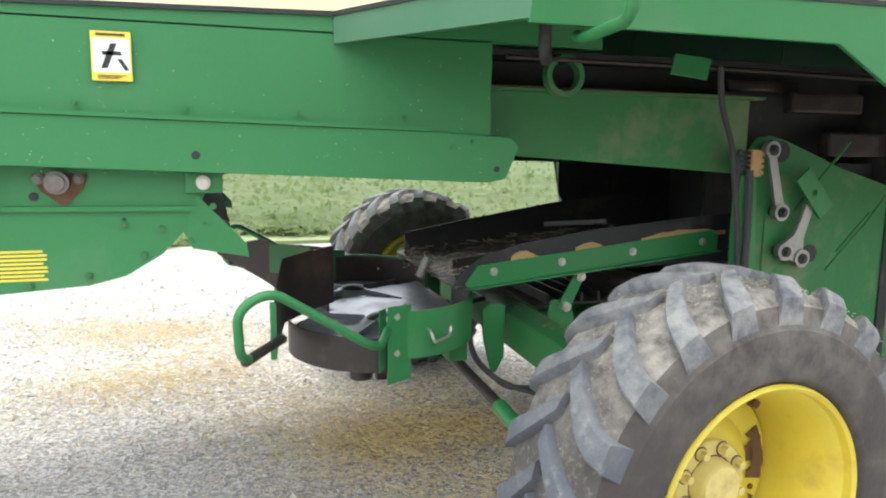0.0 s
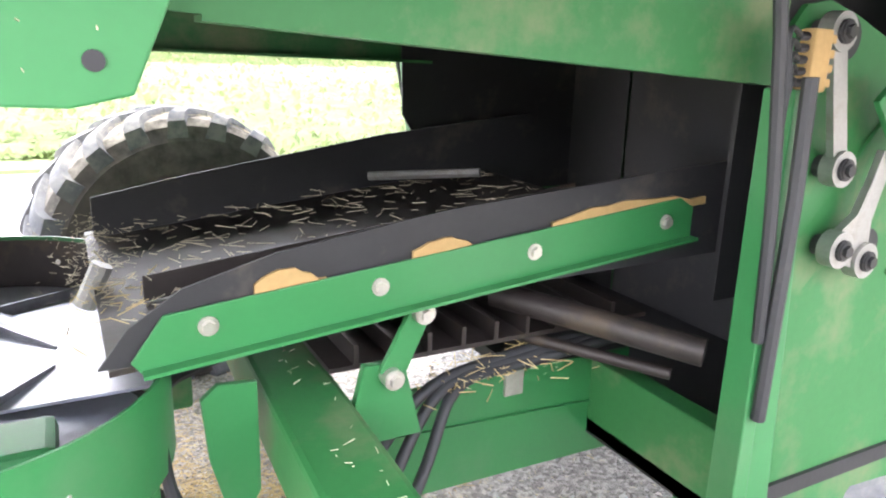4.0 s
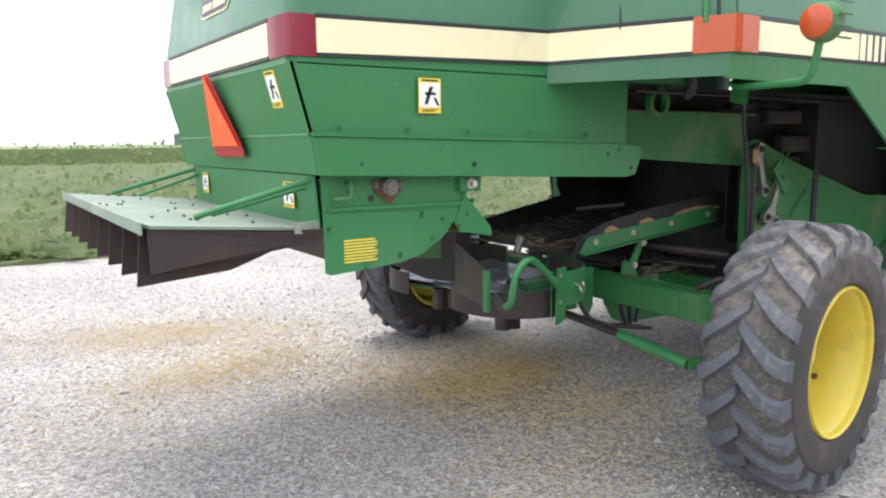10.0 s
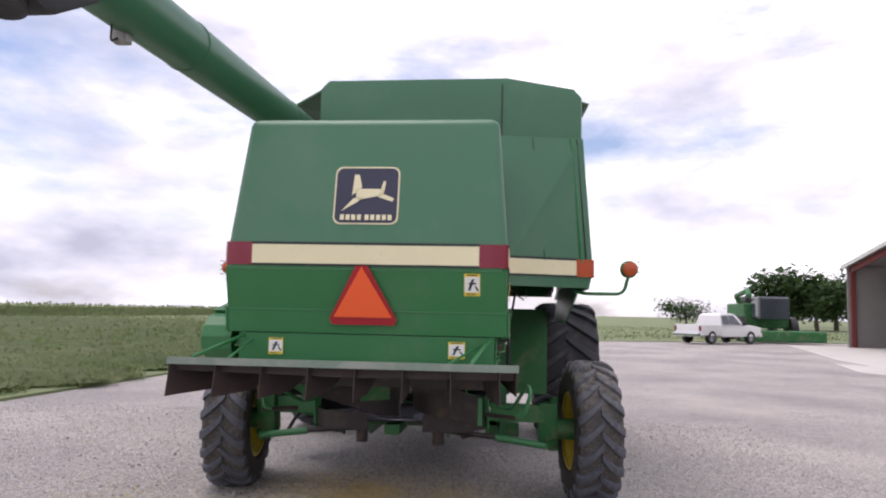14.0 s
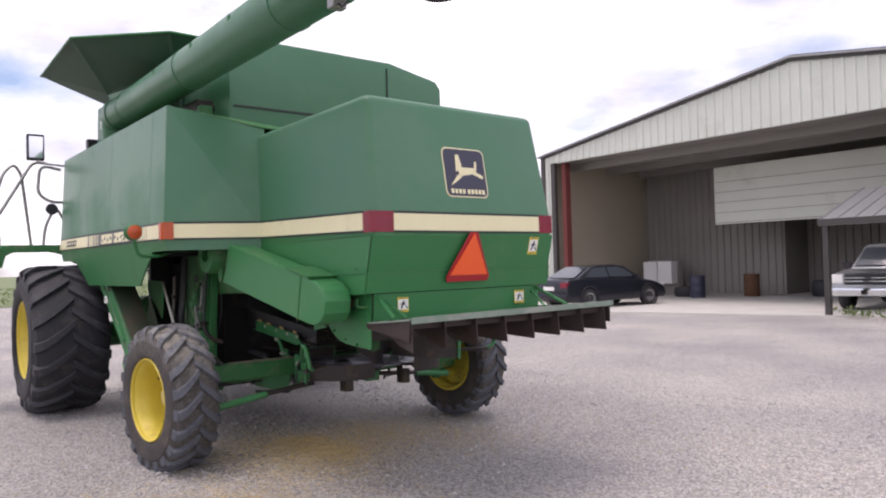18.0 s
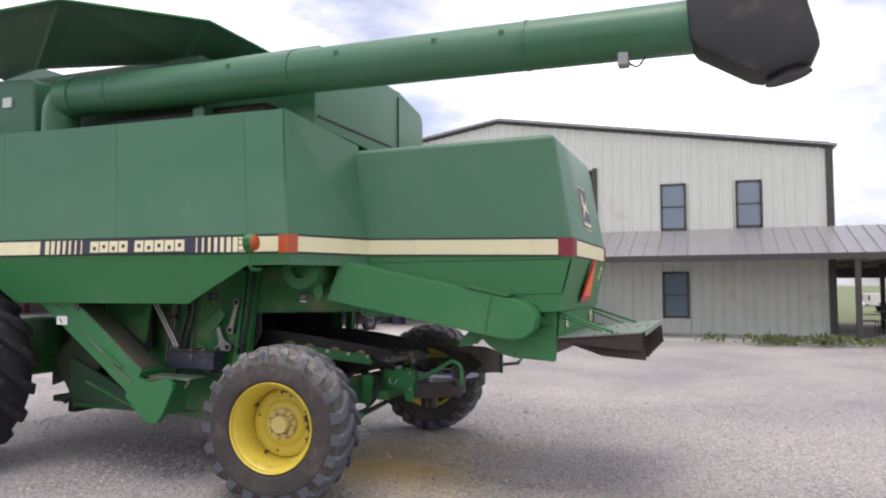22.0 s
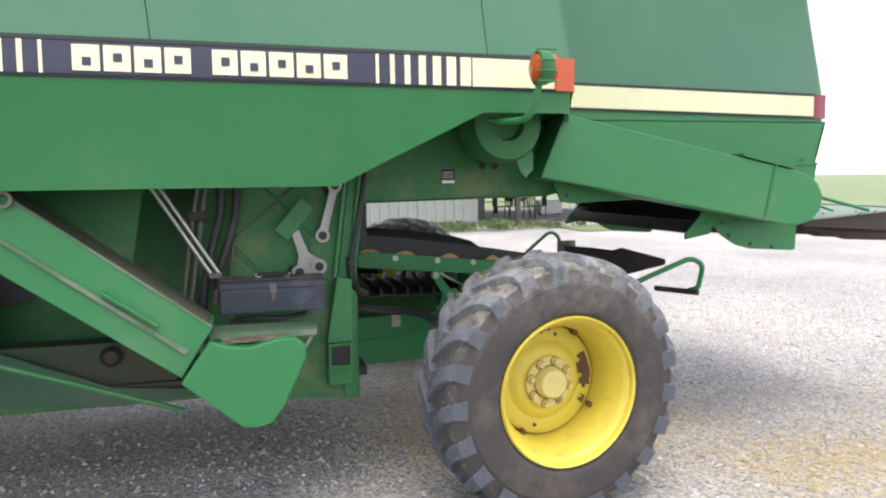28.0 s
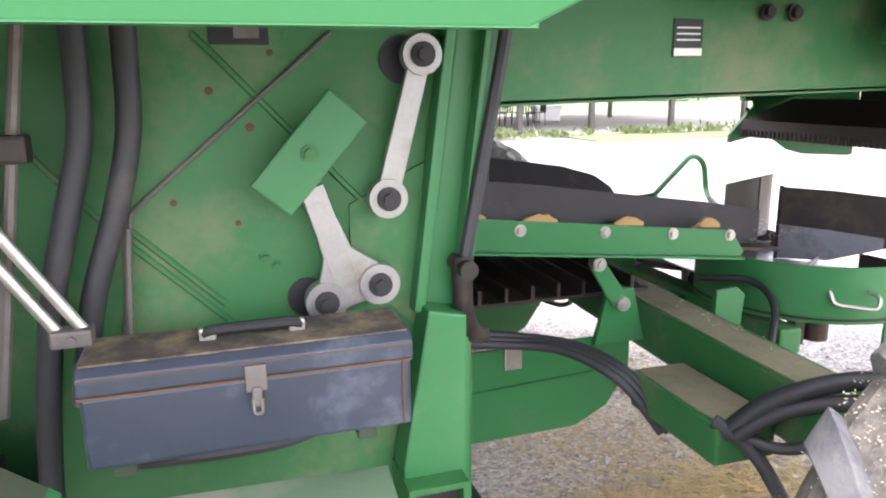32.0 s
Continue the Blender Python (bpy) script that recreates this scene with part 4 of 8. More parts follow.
# -- grain tank with flared top sheets --
# tank and flared sheets: shade of their undersides is put into the green
bm = B()
box(bm, (2.55, my(4.25), 2.9), (4.95, 4.25, 3.7), 0.02)
part("grain_tank", bm, TANKG, combine)
lo = [(2.75, my(4.2), 3.66), (2.75, 4.2, 3.66), (4.25, 4.5, 3.68), (4.25, my(4.5), 3.68), (4.95, my(4.3), 3.7), (4.95, 4.3, 3.7)]
hi = [(2.33, my(4.41), 3.92), (2.33, 4.41, 3.92), (3.3, 5.08, 4.0), (3.3, my(5.08), 4.0)]
for quad in ([lo[0], lo[1], hi[1], hi[0]], [lo[1], lo[2], hi[2], hi[1]], [lo[3], lo[0], hi[0], hi[3]], [lo[2], lo[5], (5.25, 5.02, 4.05), hi[2]], [lo[4], lo[3], hi[3], (5.25, my(5.02), 4.05)], [lo[5], lo[4], (5.25, my(5.02), 4.05), (5.25, 5.02, 4.05)]):
    bm = B()
    sheet(bm, quad, 0.012)
    part("tank_extension", bm, TANKG, combine)
bm = B()
tube(bm, [hi[0], hi[1], hi[2], (5.25, 5.02, 4.05), (5.25, my(5.02), 4.05), hi[3], hi[0]], 0.012, 8)
part("rim_bead", bm, GREEN, combine)

# -- unloading auger along the left side, swung slightly outward --
AR = 0.170
AX0, AX1 = 3.78, -1.64
def aug(x, dz=0.0, dy=0.0):
    """A point on the auger's axis at x."""
    f = (AX0 - x) / (AX0 - AX1)
    return Vector((x, 4.5 + 0.12 * f + dy, 3.36 + AUG_RISE * f + dz))
bm = B()
tube(bm, [aug(AX0), aug(1.0), aug(AX1)], AR, 36)
part("auger_tube", bm, GREEN_S, combine, "long green unloading auger tube", 40)
bm = B()
tube(bm, [aug(AX0 + 0.08), aug(AX0 - 0.1)], AR + 0.012, 36)
tube(bm, bend([aug(AX0 - 0.2), aug(AX0 + 0.14), aug(AX0 + 0.22, -0.6, -0.05)], 0.2, 8), AR - 0.008, 32)
part("auger_elbow", bm, GREEN_S, combine, "", 40)
for x in (3.25, 1.35, -0.55):
    bm = B()
    tube(bm, [aug(x - 0.012), aug(x + 0.012)], AR + 0.006, 36)
    part("auger_band", bm, GREEN_S, combine, "", 40)
for x in (3.15, 1.9, 0.9, 0.1, -0.4):
    bm = B()
    box(bm, aug(x - 0.02, 0.04, AR * 0.93), aug(x + 0.02, 0.08, AR * 0.99), 0.004)
    part("tube_clip", bm, GREEN_D, combine)
bm = B()
box(bm, aug(-1.17, -AR - 0.06, 0.0), aug(-1.24, -AR + 0.07, 0.09), 0.012)
lamp = part("auger_lamp", bm, STEEL, combine, "small grey lamp under the auger")
bm = B()
tube(bm, bend([aug(-1.23, -AR - 0.03, 0.05), aug(-1.29, -AR - 0.08, 0.06), aug(-1.33, -AR - 0.02, 0.03), aug(-1.36, -AR + 0.03, 0.02)], 0.04), 0.006, 8)
part("wire", bm, RUBBER_SHADE, lamp)
c = aug(-1.9)
bm = B()
sp = [(-1.6, 0.17), (-2.2, 0.18), (-2.25, 0.1), (-2.33, -0.22), (-2.34, -0.29), (-2.3, -0.37), (-2.04, -0.43), (-1.97, -0.41), (-1.66, -0.22), (-1.62, -0.15)]
prism(bm, [(x, c.y - 0.12, c.z + 0.03 + z) for x, z in sp], (0, 0.33, 0), 0.045)
spout = part("rubber_spout", bm, RUBBER_SHADE, combine, "black rubber auger spout", 35)
bm = B()
lathe(bm, [(0.001, 0.0), (0.125, 0.0), (0.135, -0.03), (0.118, -0.034), (0.001, -0.012)], (0, 0, 0), "z", 28)
bmesh.ops.transform(bm, matrix=Matrix.Translation((-2.17, c.y + 0.045, c.z - 0.37)) @ Matrix.Rotation(radians(14), 4, "Y"), verts=bm.verts)
part("mouth", bm, BLACK, spout)
bm = B()
box(bm, (2.3, 4.3, 2.97), (2.42, 4.5, 3.15), 0.02)
part("auger_rest", bm, GREEN_S, combine)
for x, y in ((1.62, 4.35), (2.05, 4.42), (2.75, 4.4)):
    bm = B()
    box(bm, (x - 0.05, y - 0.06, 2.96), (x + 0.05, y + 0.06, 3.07), 0.02)
    part("deck_fitting", bm, GREEN_D, combine)

# -- cab, mostly hidden behind the tank --
bm = B()
box(bm, (5.2, 2.75, 1.9), (6.4, 3.91, 2.7), 0.03)
part("cab_base", bm, GREEN_D, combine)
bm = B()
box(bm, (5.25, 2.8, 2.7), (6.4, 3.86, 3.45), 0.05)
part("cab_glass", bm, GLASS, combine)
bm = B()
box(bm, (5.2, 2.75, 3.45), (6.45, 3.91, 3.58), 0.05)
part("cab_roof", bm, GREEN_S, combine)
bm = B()
prism(bm, xz([(4.3, 2.9), (4.36, 3.62), (4.95, 3.66), (5.05, 2.9)], my(4.45)), (0, 4.45 - my(4.45), 0), 0.03)
part("tank_housing", bm, GREEN_S, combine)
for s in (1, -1):
    y = 4.46 if s > 0 else my(4.46)
    bm = B()
    box(bm, (4.62, y - 0.01, 3.36), (4.74, y + 0.012, 3.46), 0.01)
    part("marker_lamp", bm, WHITE, combine)
    bm = B()
    box(bm, (4.86, y - 0.012, 2.99), (4.98, y + 0.02, 3.06), 0.01)
    part("side_marker", bm, AMBER, combine)
    bm = B()
    box(bm, (4.98, y - 0.05, 3.16), (5.1, y + s * 0.1, 3.28), 0.02)
    part("work_lamp", bm, BLACK, combine)

# left platform on a curved bracket, with ladder, hand rails and mirrors
bm = B()
prism(bm, [(5.15, y, z) for y, z in ((4.5, 1.97), (5.4, 1.97), (5.5, 1.93), (5.55, 1.7), (5.47, 1.7), (5.43, 1.84), (5.35, 1.88), (4.95, 1.88), (4.8, 1.84), (4.7, 1.74), (4.5, 1.7))], (0.06, 0, 0), 0.006)
part("platform_bracket", bm, GREEN_D, combine)
bm = B()
box(bm, (5.2, 4.5, 1.92), (6.3, 5.47, 1.97), 0.01)
part("platform", bm, GREEN_D, combine)
for x in (5.3, 5.72):
    bm = B()
    tube(bm, [(x, 5.50, 1.95), (x, 5.56, 1.69), (x, 5.66, 0.95)], 0.022, 8)
    part("ladder_rail", bm, BLACK, combine)
for k in range(4):
    bm = B()
    box(bm, (5.28, 5.5 + 0.033 * k, 1.68 - 0.25 * k), (5.74, 5.6 + 0.033 * k, 1.71 - 0.25 * k))
    part("ladder_step", bm, BLACK, combine)
bm = B()
box(bm, (5.27, 5.6, 0.55), (5.76, 5.72, 0.98), 0.02)
part("ladder_foot", bm, BLACK, combine, "dark lower ladder section")
for pts in ([(5.3, 5.52, 1.7), (5.32, 5.6, 2.19), (5.35, 5.42, 2.85), (5.4, 5.3, 2.97), (5.42, 5.22, 2.85), (5.45, 5.12, 1.97)], [(5.3, 5.58, 2.15), (5.4, 5.1, 3.0), (5.4, 4.95, 3.0)], [(5.25, 5.02, 1.97), (5.25, 5.0, 2.2), (5.25, 4.88, 2.45), (5.25, 4.8, 2.3)], [(5.22, 4.82, 2.9), (5.22, 5.05, 2.95), (5.22, 5.08, 2.6), (5.22, 4.95, 2.5), (5.22, 4.8, 2.5)], [(6.25, 5.42, 1.97), (6.25, 5.45, 2.9), (5.75, 5.45, 2.9), (5.75, 5.42, 1.97)]):
    bm = B()
    tube(bm, bend(pts, 0.14), 0.018, 10)
    part("hand_rail", bm, STEEL, combine, "grey tubular hand rail", 40)
for s in (1, -1):
    y0, x = (5.08 if s > 0 else my(5.08)), 5.2
    bm = B()
    tube(bm, bend([(x, y0 - s * 0.3, 2.95), (x, y0, 2.97), (x, y0 + s * 0.02, 3.16)], 0.05), 0.012, 8)
    bk = part("mirror_bracket", bm, STEEL, combine)
    bm = B()
    box(bm, (x - 0.02, y0 - s * 0.08, 3.0), (x + 0.06, y0 + s * 0.11, 3.32), 0.02)
    part("mirror_shell", bm, BLACK, bk)
    bm = B()
    box(bm, (x - 0.026, y0 - s * 0.06, 3.03), (x - 0.021, y0 + s * 0.09, 3.29))
    part("mirror_face", bm, CHROME, bk)
    bm = B()
    lathe(bm, [(0.001, -0.03), (0.06, -0.03), (0.07, 0.0), (0.05, 0.05), (0.001, 0.06)], (x, (4.93 if s > 0 else my(4.93)), 2.41), "x", 20)
    part("work_lamp", bm, BLACK, bk)
# rear rails beside the tank on the right
bm = B()
for dy in (0, 0.07):
    tube(bm, bend([(3.0, my(4.72) - dy, 1.95), (3.0, my(4.72) - dy, 3.05), (3.25, my(4.6) - dy, 3.1), (3.35, my(4.4), 3.08)], 0.1), 0.018, 8)
tagged(part("side_rail_tube", bm, GREEN, combine), "green tubular side rails")

# -- separator sides, inner plates with shaker arms --
for s in (1, -1):
    yi = 4.16 if s > 0 else 2.57
    ys = 4.10 if s > 0 else 2.56             # separator side
    bm = B()
    ZS = 1.8 if s > 0 else 1.67
    if s > 0:
        prism(bm, xz([(0.9, ZS), (2.08, ZS), (2.08, 1.385), (0.99, 1.405), (0.9, 1.42)], ys), (0, -s * 0.012, 0))
    else:
        prism(bm, xz([(0.9, ZS), (2.0, ZS), (2.0, 1.388), (1.04, 1.452), (0.9, 1.462)], ys), (0, -s * 0.012, 0))
        prism(bm, xz([(2.0, 1.388), (1.04, 1.452), (1.04, 1.445), (2.0, 1.381)], ys), (0, 0.05, 0))
    if s < 0:
        prism(bm, xz([(0.9, 1.662), (2.05, 1.662), (2.05, 1.672), (0.9, 1.672)], 2.53), (0, 0.24, 0))
    if s > 0:
        prism(bm, xz([(0.99, 1.41), (2.08, 1.39), (2.08, 1.38), (0.99, 1.4)], ys), (0, -0.06, 0))
    part("separator_side", bm, GREEN_D, combine)
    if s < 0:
        # black wall behind the arms holds the shade under the skirt, and grime
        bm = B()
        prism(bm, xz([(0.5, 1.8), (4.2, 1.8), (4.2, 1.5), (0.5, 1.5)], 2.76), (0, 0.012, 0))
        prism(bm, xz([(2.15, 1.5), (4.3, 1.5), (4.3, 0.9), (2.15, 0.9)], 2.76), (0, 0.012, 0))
        part("inner_wall", bm, RUBBER_SHADE, combine, "added black wall for shade and grime inside")
    # big inner plate
    bm = B()
    if s > 0:
        prism(bm, xz([(2.05, 1.75), (2.8, 1.75), (2.8, 0.46), (2.05, 0.4)], yi), (0, -s * 0.012, 0))
        prism(bm, xz([(2.75, 1.75), (4.2, 1.75), (4.2, 0.6), (3.2, 0.5), (2.75, 0.5)], yi - 0.4), (0, -s * 0.012, 0))
        prism(bm, [(2.8, yi - 0.01, 1.75), (2.8, yi - 0.45, 1.75), (2.8, yi - 0.45, 0.5), (2.8, yi - 0.01, 0.5)], (-0.01, 0, 0))
    else:
        prism(bm, xz([(2.02, 1.47), (2.06, 1.52), (2.12, 1.53), (2.2, 1.51), (2.5, 1.4), (3.4, 1.15), (4.2, 1.1), (4.2, 0.5), (3.2, 0.36), (2.02, 0.36)], yi), (0, -s * 0.012, 0))
    plate = part("inner_plate", bm, GREEN_D, combine, "dusty green inner side plate")
    bm = B()
    for a, b in (((2.79, 1.35), (2.655, 1.187)), ((2.655, 1.187), (2.45, 0.985)), ((2.52, 1.51), (2.13, 1.09)), ((2.66, 1.22), (2.5, 1.06))):
        tube(bm, [(a[0], yi + s * 0.001, a[1]), (b[0], yi + s * 0.001, b[1])], 0.006, 6)
    prism(bm, xz([(2.12, 1.3), (2.28, 1.22), (2.28, 1.1), (2.16, 0.98), (2.12, 0.98)], yi), (0, s * 0.006, 0))
    part("plate_ribs", bm, GREEN_D, plate)
    if s > 0:
        bm = B()
        tube(bm, [(2.3, yi + 0.006, 1.512), (2.637, yi + 0.006, 1.227)], 0.004, 8)
        tube(bm, [(2.637, yi + 0.006, 1.227), (2.665, yi + 0.006, 1.0)], 0.005, 8)
        part("seam_rod", bm, GREYST, plate, "thin dull steel rod")
        bm = B()
        box(bm, (2.4, yi - 0.002, 1.492), (2.495, yi + 0.004, 1.56), 0.002)
        part("opening", bm, BLACK, plate)
        bm = B()
        box(bm, (2.415, yi + 0.003, 1.502), (2.455, yi + 0.006, 1.545), 0.002)
        part("inner_bracket", bm, GREYST, plate)
    for x, z, r in ((2.175, 1.468, 0.042), (2.135, 1.478, 0.036), (2.36, 1.058, 0.036)):
        bm = B()
        tube(bm, [(x, yi - s * 0.002, z), (x, yi + s * 0.004, z)], r, 20)
        part("opening", bm, BLACK, plate)
    # arm A to B
    bm = B()
    DX = 0.0 if s > 0 else -0.068
    pa, pb = Vector((2.155 + DX, yi + s * 0.035, 1.475)), Vector((2.22 + DX, yi + s * 0.035, 1.235))
    def link(bm, p, q, w, t):
        d = (q - p).normalized()
        n = Vector((-d.z, 0, d.x))
        prism(bm, [p + n * w, q + n * w * 1.1, q - n * w * 1.1, p - n * w], (0, s * t, 0), 0.002)

    def eyes(arm, cs, t, r):
        for c in cs:
            bm = B()
            tube(bm, [c - Vector((0, s * 0.006, 0)), c + Vector((0, s * (t + 0.008), 0))], r, 20)
            part("eye", bm, STEEL, arm)
    link(bm, pa, pb, 0.018, 0.016)
    eyes(part("shaker_arm", bm, STEEL, combine, "worn steel shaker arm"), (pa, pb), 0.016, 0.034)
    bm = B()
    pc, pd = Vector((2.241 if s > 0 else 2.181, yi + s * 0.04, 1.086 if s > 0 else 1.08)), Vector((2.335 if s > 0 else 2.265, yi + s * 0.04, 1.062 if s > 0 else 1.05))
    pe = Vector((2.35 if s > 0 else 2.29, yi + s * 0.04, 1.26))
    link(bm, pe, (pc + pd) / 2 + Vector((0.01, 0, 0.02)), 0.02, 0.016)
    link(bm, pc, pd, 0.022, 0.016)
    md = (pc + pd) / 2
    ax = (pe - md).normalized()
    sd = Vector((ax.z, 0, -ax.x)) * 0.021
    prism(bm, [md + ax * 0.13 + sd, md + ax * 0.13 - sd, md + ax * 0.075 - sd * 1.2, pd + Vector((0.01, 0, 0.03)) if (pd - md).dot(sd) < 0 else pc + Vector((-0.01, 0, 0.03)), md - ax * 0.02, pc + Vector((-0.01, 0, 0.03)) if (pd - md).dot(sd) < 0 else pd + Vector((0.01, 0, 0.03)), md + ax * 0.075 + sd * 1.2], (0, s * 0.0155, 0))
    eyes(part("shaker_arm", bm, STEEL, combine, "forked steel shaker arm"), (pc, pd), 0.016, 0.036)
    for c in (pa, pb, pc, pd):
        bm = B()
        tube(bm, [c - Vector((0, s * 0.03, 0)), c + Vector((0, s * 0.03, 0))], 0.021, 14)
        bolt(bm, c + Vector((0, s * 0.03, 0)), "y", 0.012, 0.01, s)
        part("bushing", bm, RUBBER_SHADE, combine)
    # tilted cover plate over the upper end
    bm = B()
    c = Vector((2.352 if s > 0 else 2.292, yi + s * 0.06, 1.319 if s > 0 else 1.31))
    u, v = Vector((-0.66, 0, 0.75)), Vector((0.75, 0, 0.66))
    prism(bm, [c + u * 0.1 + v * 0.041, c - u * 0.1 + v * 0.041, c - u * 0.1 - v * 0.041, c + u * 0.1 - v * 0.041], (0, s * 0.014, 0), 0.003)
    cov = part("cover_plate", bm, GREEN, combine)
    bm = B()
    bolt(bm, c + Vector((0, s * 0.015, 0)), "y", 0.01, 0.012, s)
    part("bolt", bm, GREEN_D, cov)
    # corner post with folded flange and the square tube end
    bm = B()
    if s > 0:
        prism(bm, xz([(1.965, 1.78), (2.05, 1.78), (2.15, 1.02), (2.13, 0.42), (2.06, 0.42), (2.06, 1.02)], yi + 0.02), (0, -0.07, 0), 0.006)
        prism(bm, xz([(2.06, 1.75), (2.078, 1.75), (2.175, 1.02), (2.155, 1.02)], yi), (0, 0.045, 0), 0.003)
        prism(bm, xz([(2.0, 1.75), (2.014, 1.75), (2.1, 1.05), (2.086, 1.05)], yi + 0.02), (0, 0.04, 0), 0.003)
        prism(bm, xz([(2.088, 1.02), (2.16, 1.035), (2.212, 0.735), (2.212, 0.5), (2.09, 0.5)], yi + 0.01), (0, 0.075, 0), 0.005)
    else:
        prism(bm, xz([(1.955, 1.375), (1.99, 1.375), (2.06, 0.42), (1.96, 0.36)], 2.48), (0, 0.05, 0), 0.005)
        prism(bm, xz([(1.925, 1.38), (1.945, 1.38), (1.975, 0.42), (1.93, 0.36)], 2.47), (0, 0.06, 0), 0.004)
    part("corner_post", bm, GREEN, combine)
    bm = B()
    y0, y1 = (yi - 0.1, yi + 0.13) if s > 0 else (yi + 0.1, yi - 0.22)
    tx, tz = (2.1, 0.595) if s > 0 else (2.0, 0.4)
    for a, b in (((0, 0.108), (0.115, 0.12)), ((0, 0), (0.115, 0.012)), ((0, 0.012), (0.012, 0.108)), ((0.103, 0.012), (0.115, 0.108))):
        box(bm, (tx + a[0], y0, tz + a[1]), (tx + b[0], y1, tz + b[1]))
    part("square_tube", bm, GREEN_D, combine)
    bm = B()
    box(bm, (tx + 0.012, yi + s * 0.086, tz + 0.012), (tx + 0.103, yi + s * 0.09, tz + 0.108))
    part("tube_shadow_gap", bm, BLACK, combine)
    bm = B()
    tube(bm, bend([(1.93, 2.45, 1.4), (1.94, 2.45, 1.2), (1.95, 2.46, 0.8)] if s < 0 else [(1.975, yi + 0.06, 1.74), (2.01, yi + 0.065, 1.5), (2.085, yi + 0.065, 1.12), (2.09, yi + 0.06, 1.08)], 0.06), 0.013, 8)
    part("post_hose", bm, HOSE, combine, "", 40)
    if s > 0:
        bm = B()
        tube(bm, bend([(2.088, yi + 0.06, 1.1), (2.085, yi + 0.05, 1.02), (2.05, yi + 0.0, 0.95), (2.0, yi - 0.08, 0.92)], 0.06), 0.02, 10)
        part("elbow_pipe", bm, DARK, combine, "grimy dark elbow pipe", 40)
        bm = B()
        tube(bm, [(2.088, yi + 0.02, 1.105), (2.088, yi + 0.1, 1.105)], 0.017, 12)
        tube(bm, [(2.088, yi + 0.06, 1.125), (2.088, yi + 0.06, 1.08)], 0.021, 12)
        part("hose_clamp", bm, DARK, combine, "", 40)
    # lower frame rail
    bm = B()
    box(bm, (2.05, yi - s * 0.1, 0.46), (4.1, yi - s * 0.02, 0.54), 0.01)
    part("frame_rail", bm, GREEN_D, combine)
    bm = B()
    prism(bm, xz([(2.6, 0.5), (3.2, 0.47), (4.1, 0.55), (4.1, 0.95), (3.2, 0.56)], yi + s * 0.02), (0, -s * 0.03, 0))
    part("lower_pan", bm, TANKG, combine)
# belly pan between the sides closes the machine; black sheets stand for shade inside
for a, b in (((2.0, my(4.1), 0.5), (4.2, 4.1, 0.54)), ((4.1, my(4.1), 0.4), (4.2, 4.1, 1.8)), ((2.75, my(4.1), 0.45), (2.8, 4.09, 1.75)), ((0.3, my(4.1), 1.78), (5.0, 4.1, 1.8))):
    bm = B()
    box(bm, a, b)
    part("dark_closing_sheet", bm, RUBBER_SHADE, combine)
# cooling louvres high on the right panel, joints and tubes on its rear face
for k in range(6):
    z = 2.86 - 0.055 * k
    bm = B()
    y = lean(YP[-1], z, -1)
    prism(bm, [(1.95, y - 0.004, z), (2.75, y - 0.004, z), (2.75, y - 0.016, z - 0.03), (1.95, y - 0.016, z - 0.03)], (0, 0, -0.008))
    part("louvre", bm, BLACK, combine)
for f, r, mt in ((0.42, 0.004, BLACK), (0.86, 0.014, GREEN), (0.92, 0.006, BLACK)):
    a = Vector((0.40, YR, 1.97)).lerp(Vector((0.745, YP[-1], 1.97)), f)
    b = Vector((0.56, YR + 0.12, 2.94)).lerp(Vector((0.765, YP[-1] + 0.075, 2.96)), f)
    bm = B()
    tube(bm, [a + Vector((-0.004, 0, 0)), b + Vector((-0.004, 0, 0))], r, 8)
    part("panel_joint", bm, mt, combine)
bm = B()
box(bm, (FRONT - 0.03, my(4.78), 1.8), (FRONT, 4.78, 2.94), 0.005)
part("front_panel", bm, GREEN_D, combine)
# plates behind the front wheels, and the front axle
bm = B()
box(bm, (3.88, 2.0, 0.6), (3.91, 2.55, 1.62), 0.006)
part("wheel_plate", bm, GREEN_D, combine)
bm = B()
prism(bm, xz([(4.36, 0.9), (3.99, 1.29), (3.68, 0.93), (4.1, 0.53)], 4.14), (0, -0.02, 0), 0.004)
part("fan_panel", bm, BROWNG, combine, "brown dusty green sloping panel")
bm = B()
tube(bm, [(3.66, 4.16, 0.94), (4.18, 4.16, 0.5)], 0.02, 8)
part("panel_edge", bm, DARK, combine)
# black sheet standing for the deep shade behind the leg
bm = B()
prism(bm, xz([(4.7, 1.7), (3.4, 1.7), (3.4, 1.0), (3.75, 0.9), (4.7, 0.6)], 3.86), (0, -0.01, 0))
part("shade_backing", bm, BLACK, combine)
bm = B()
box(bm, (2.92, 3.98, 0.53), (3.7, 4.12, 0.76), 0.008)
box(bm, (2.6, 3.98, 0.5), (4.35, 4.15, 0.56), 0.008)
part("lower_box", bm, BROWNG, combine)
bm = B()
lathe(bm, [(0.001, 0.0), (0.045, 0.0), (0.05, 0.03), (0.03, 0.05), (0.001, 0.05)], (3.2, 4.12, 0.7), "y", 16)
part("bearing_cap", bm, DARK, combine)
bm = B()
tube(bm, [(2.86, 4.5, 0.52), (3.55, 4.5, 0.77)], 0.012, 8)
part("brace_rod", bm, GREEN_D, combine)
bm = B()
lathe(bm, [(0.02, 0.0), (0.032, 0.0), (0.032, 0.02), (0.02, 0.02), (0.02, 0.0)], (3.43, 4.72, 1.445), "y", 16)
part("lift_eye", bm, GREYST, combine)
bm = B()
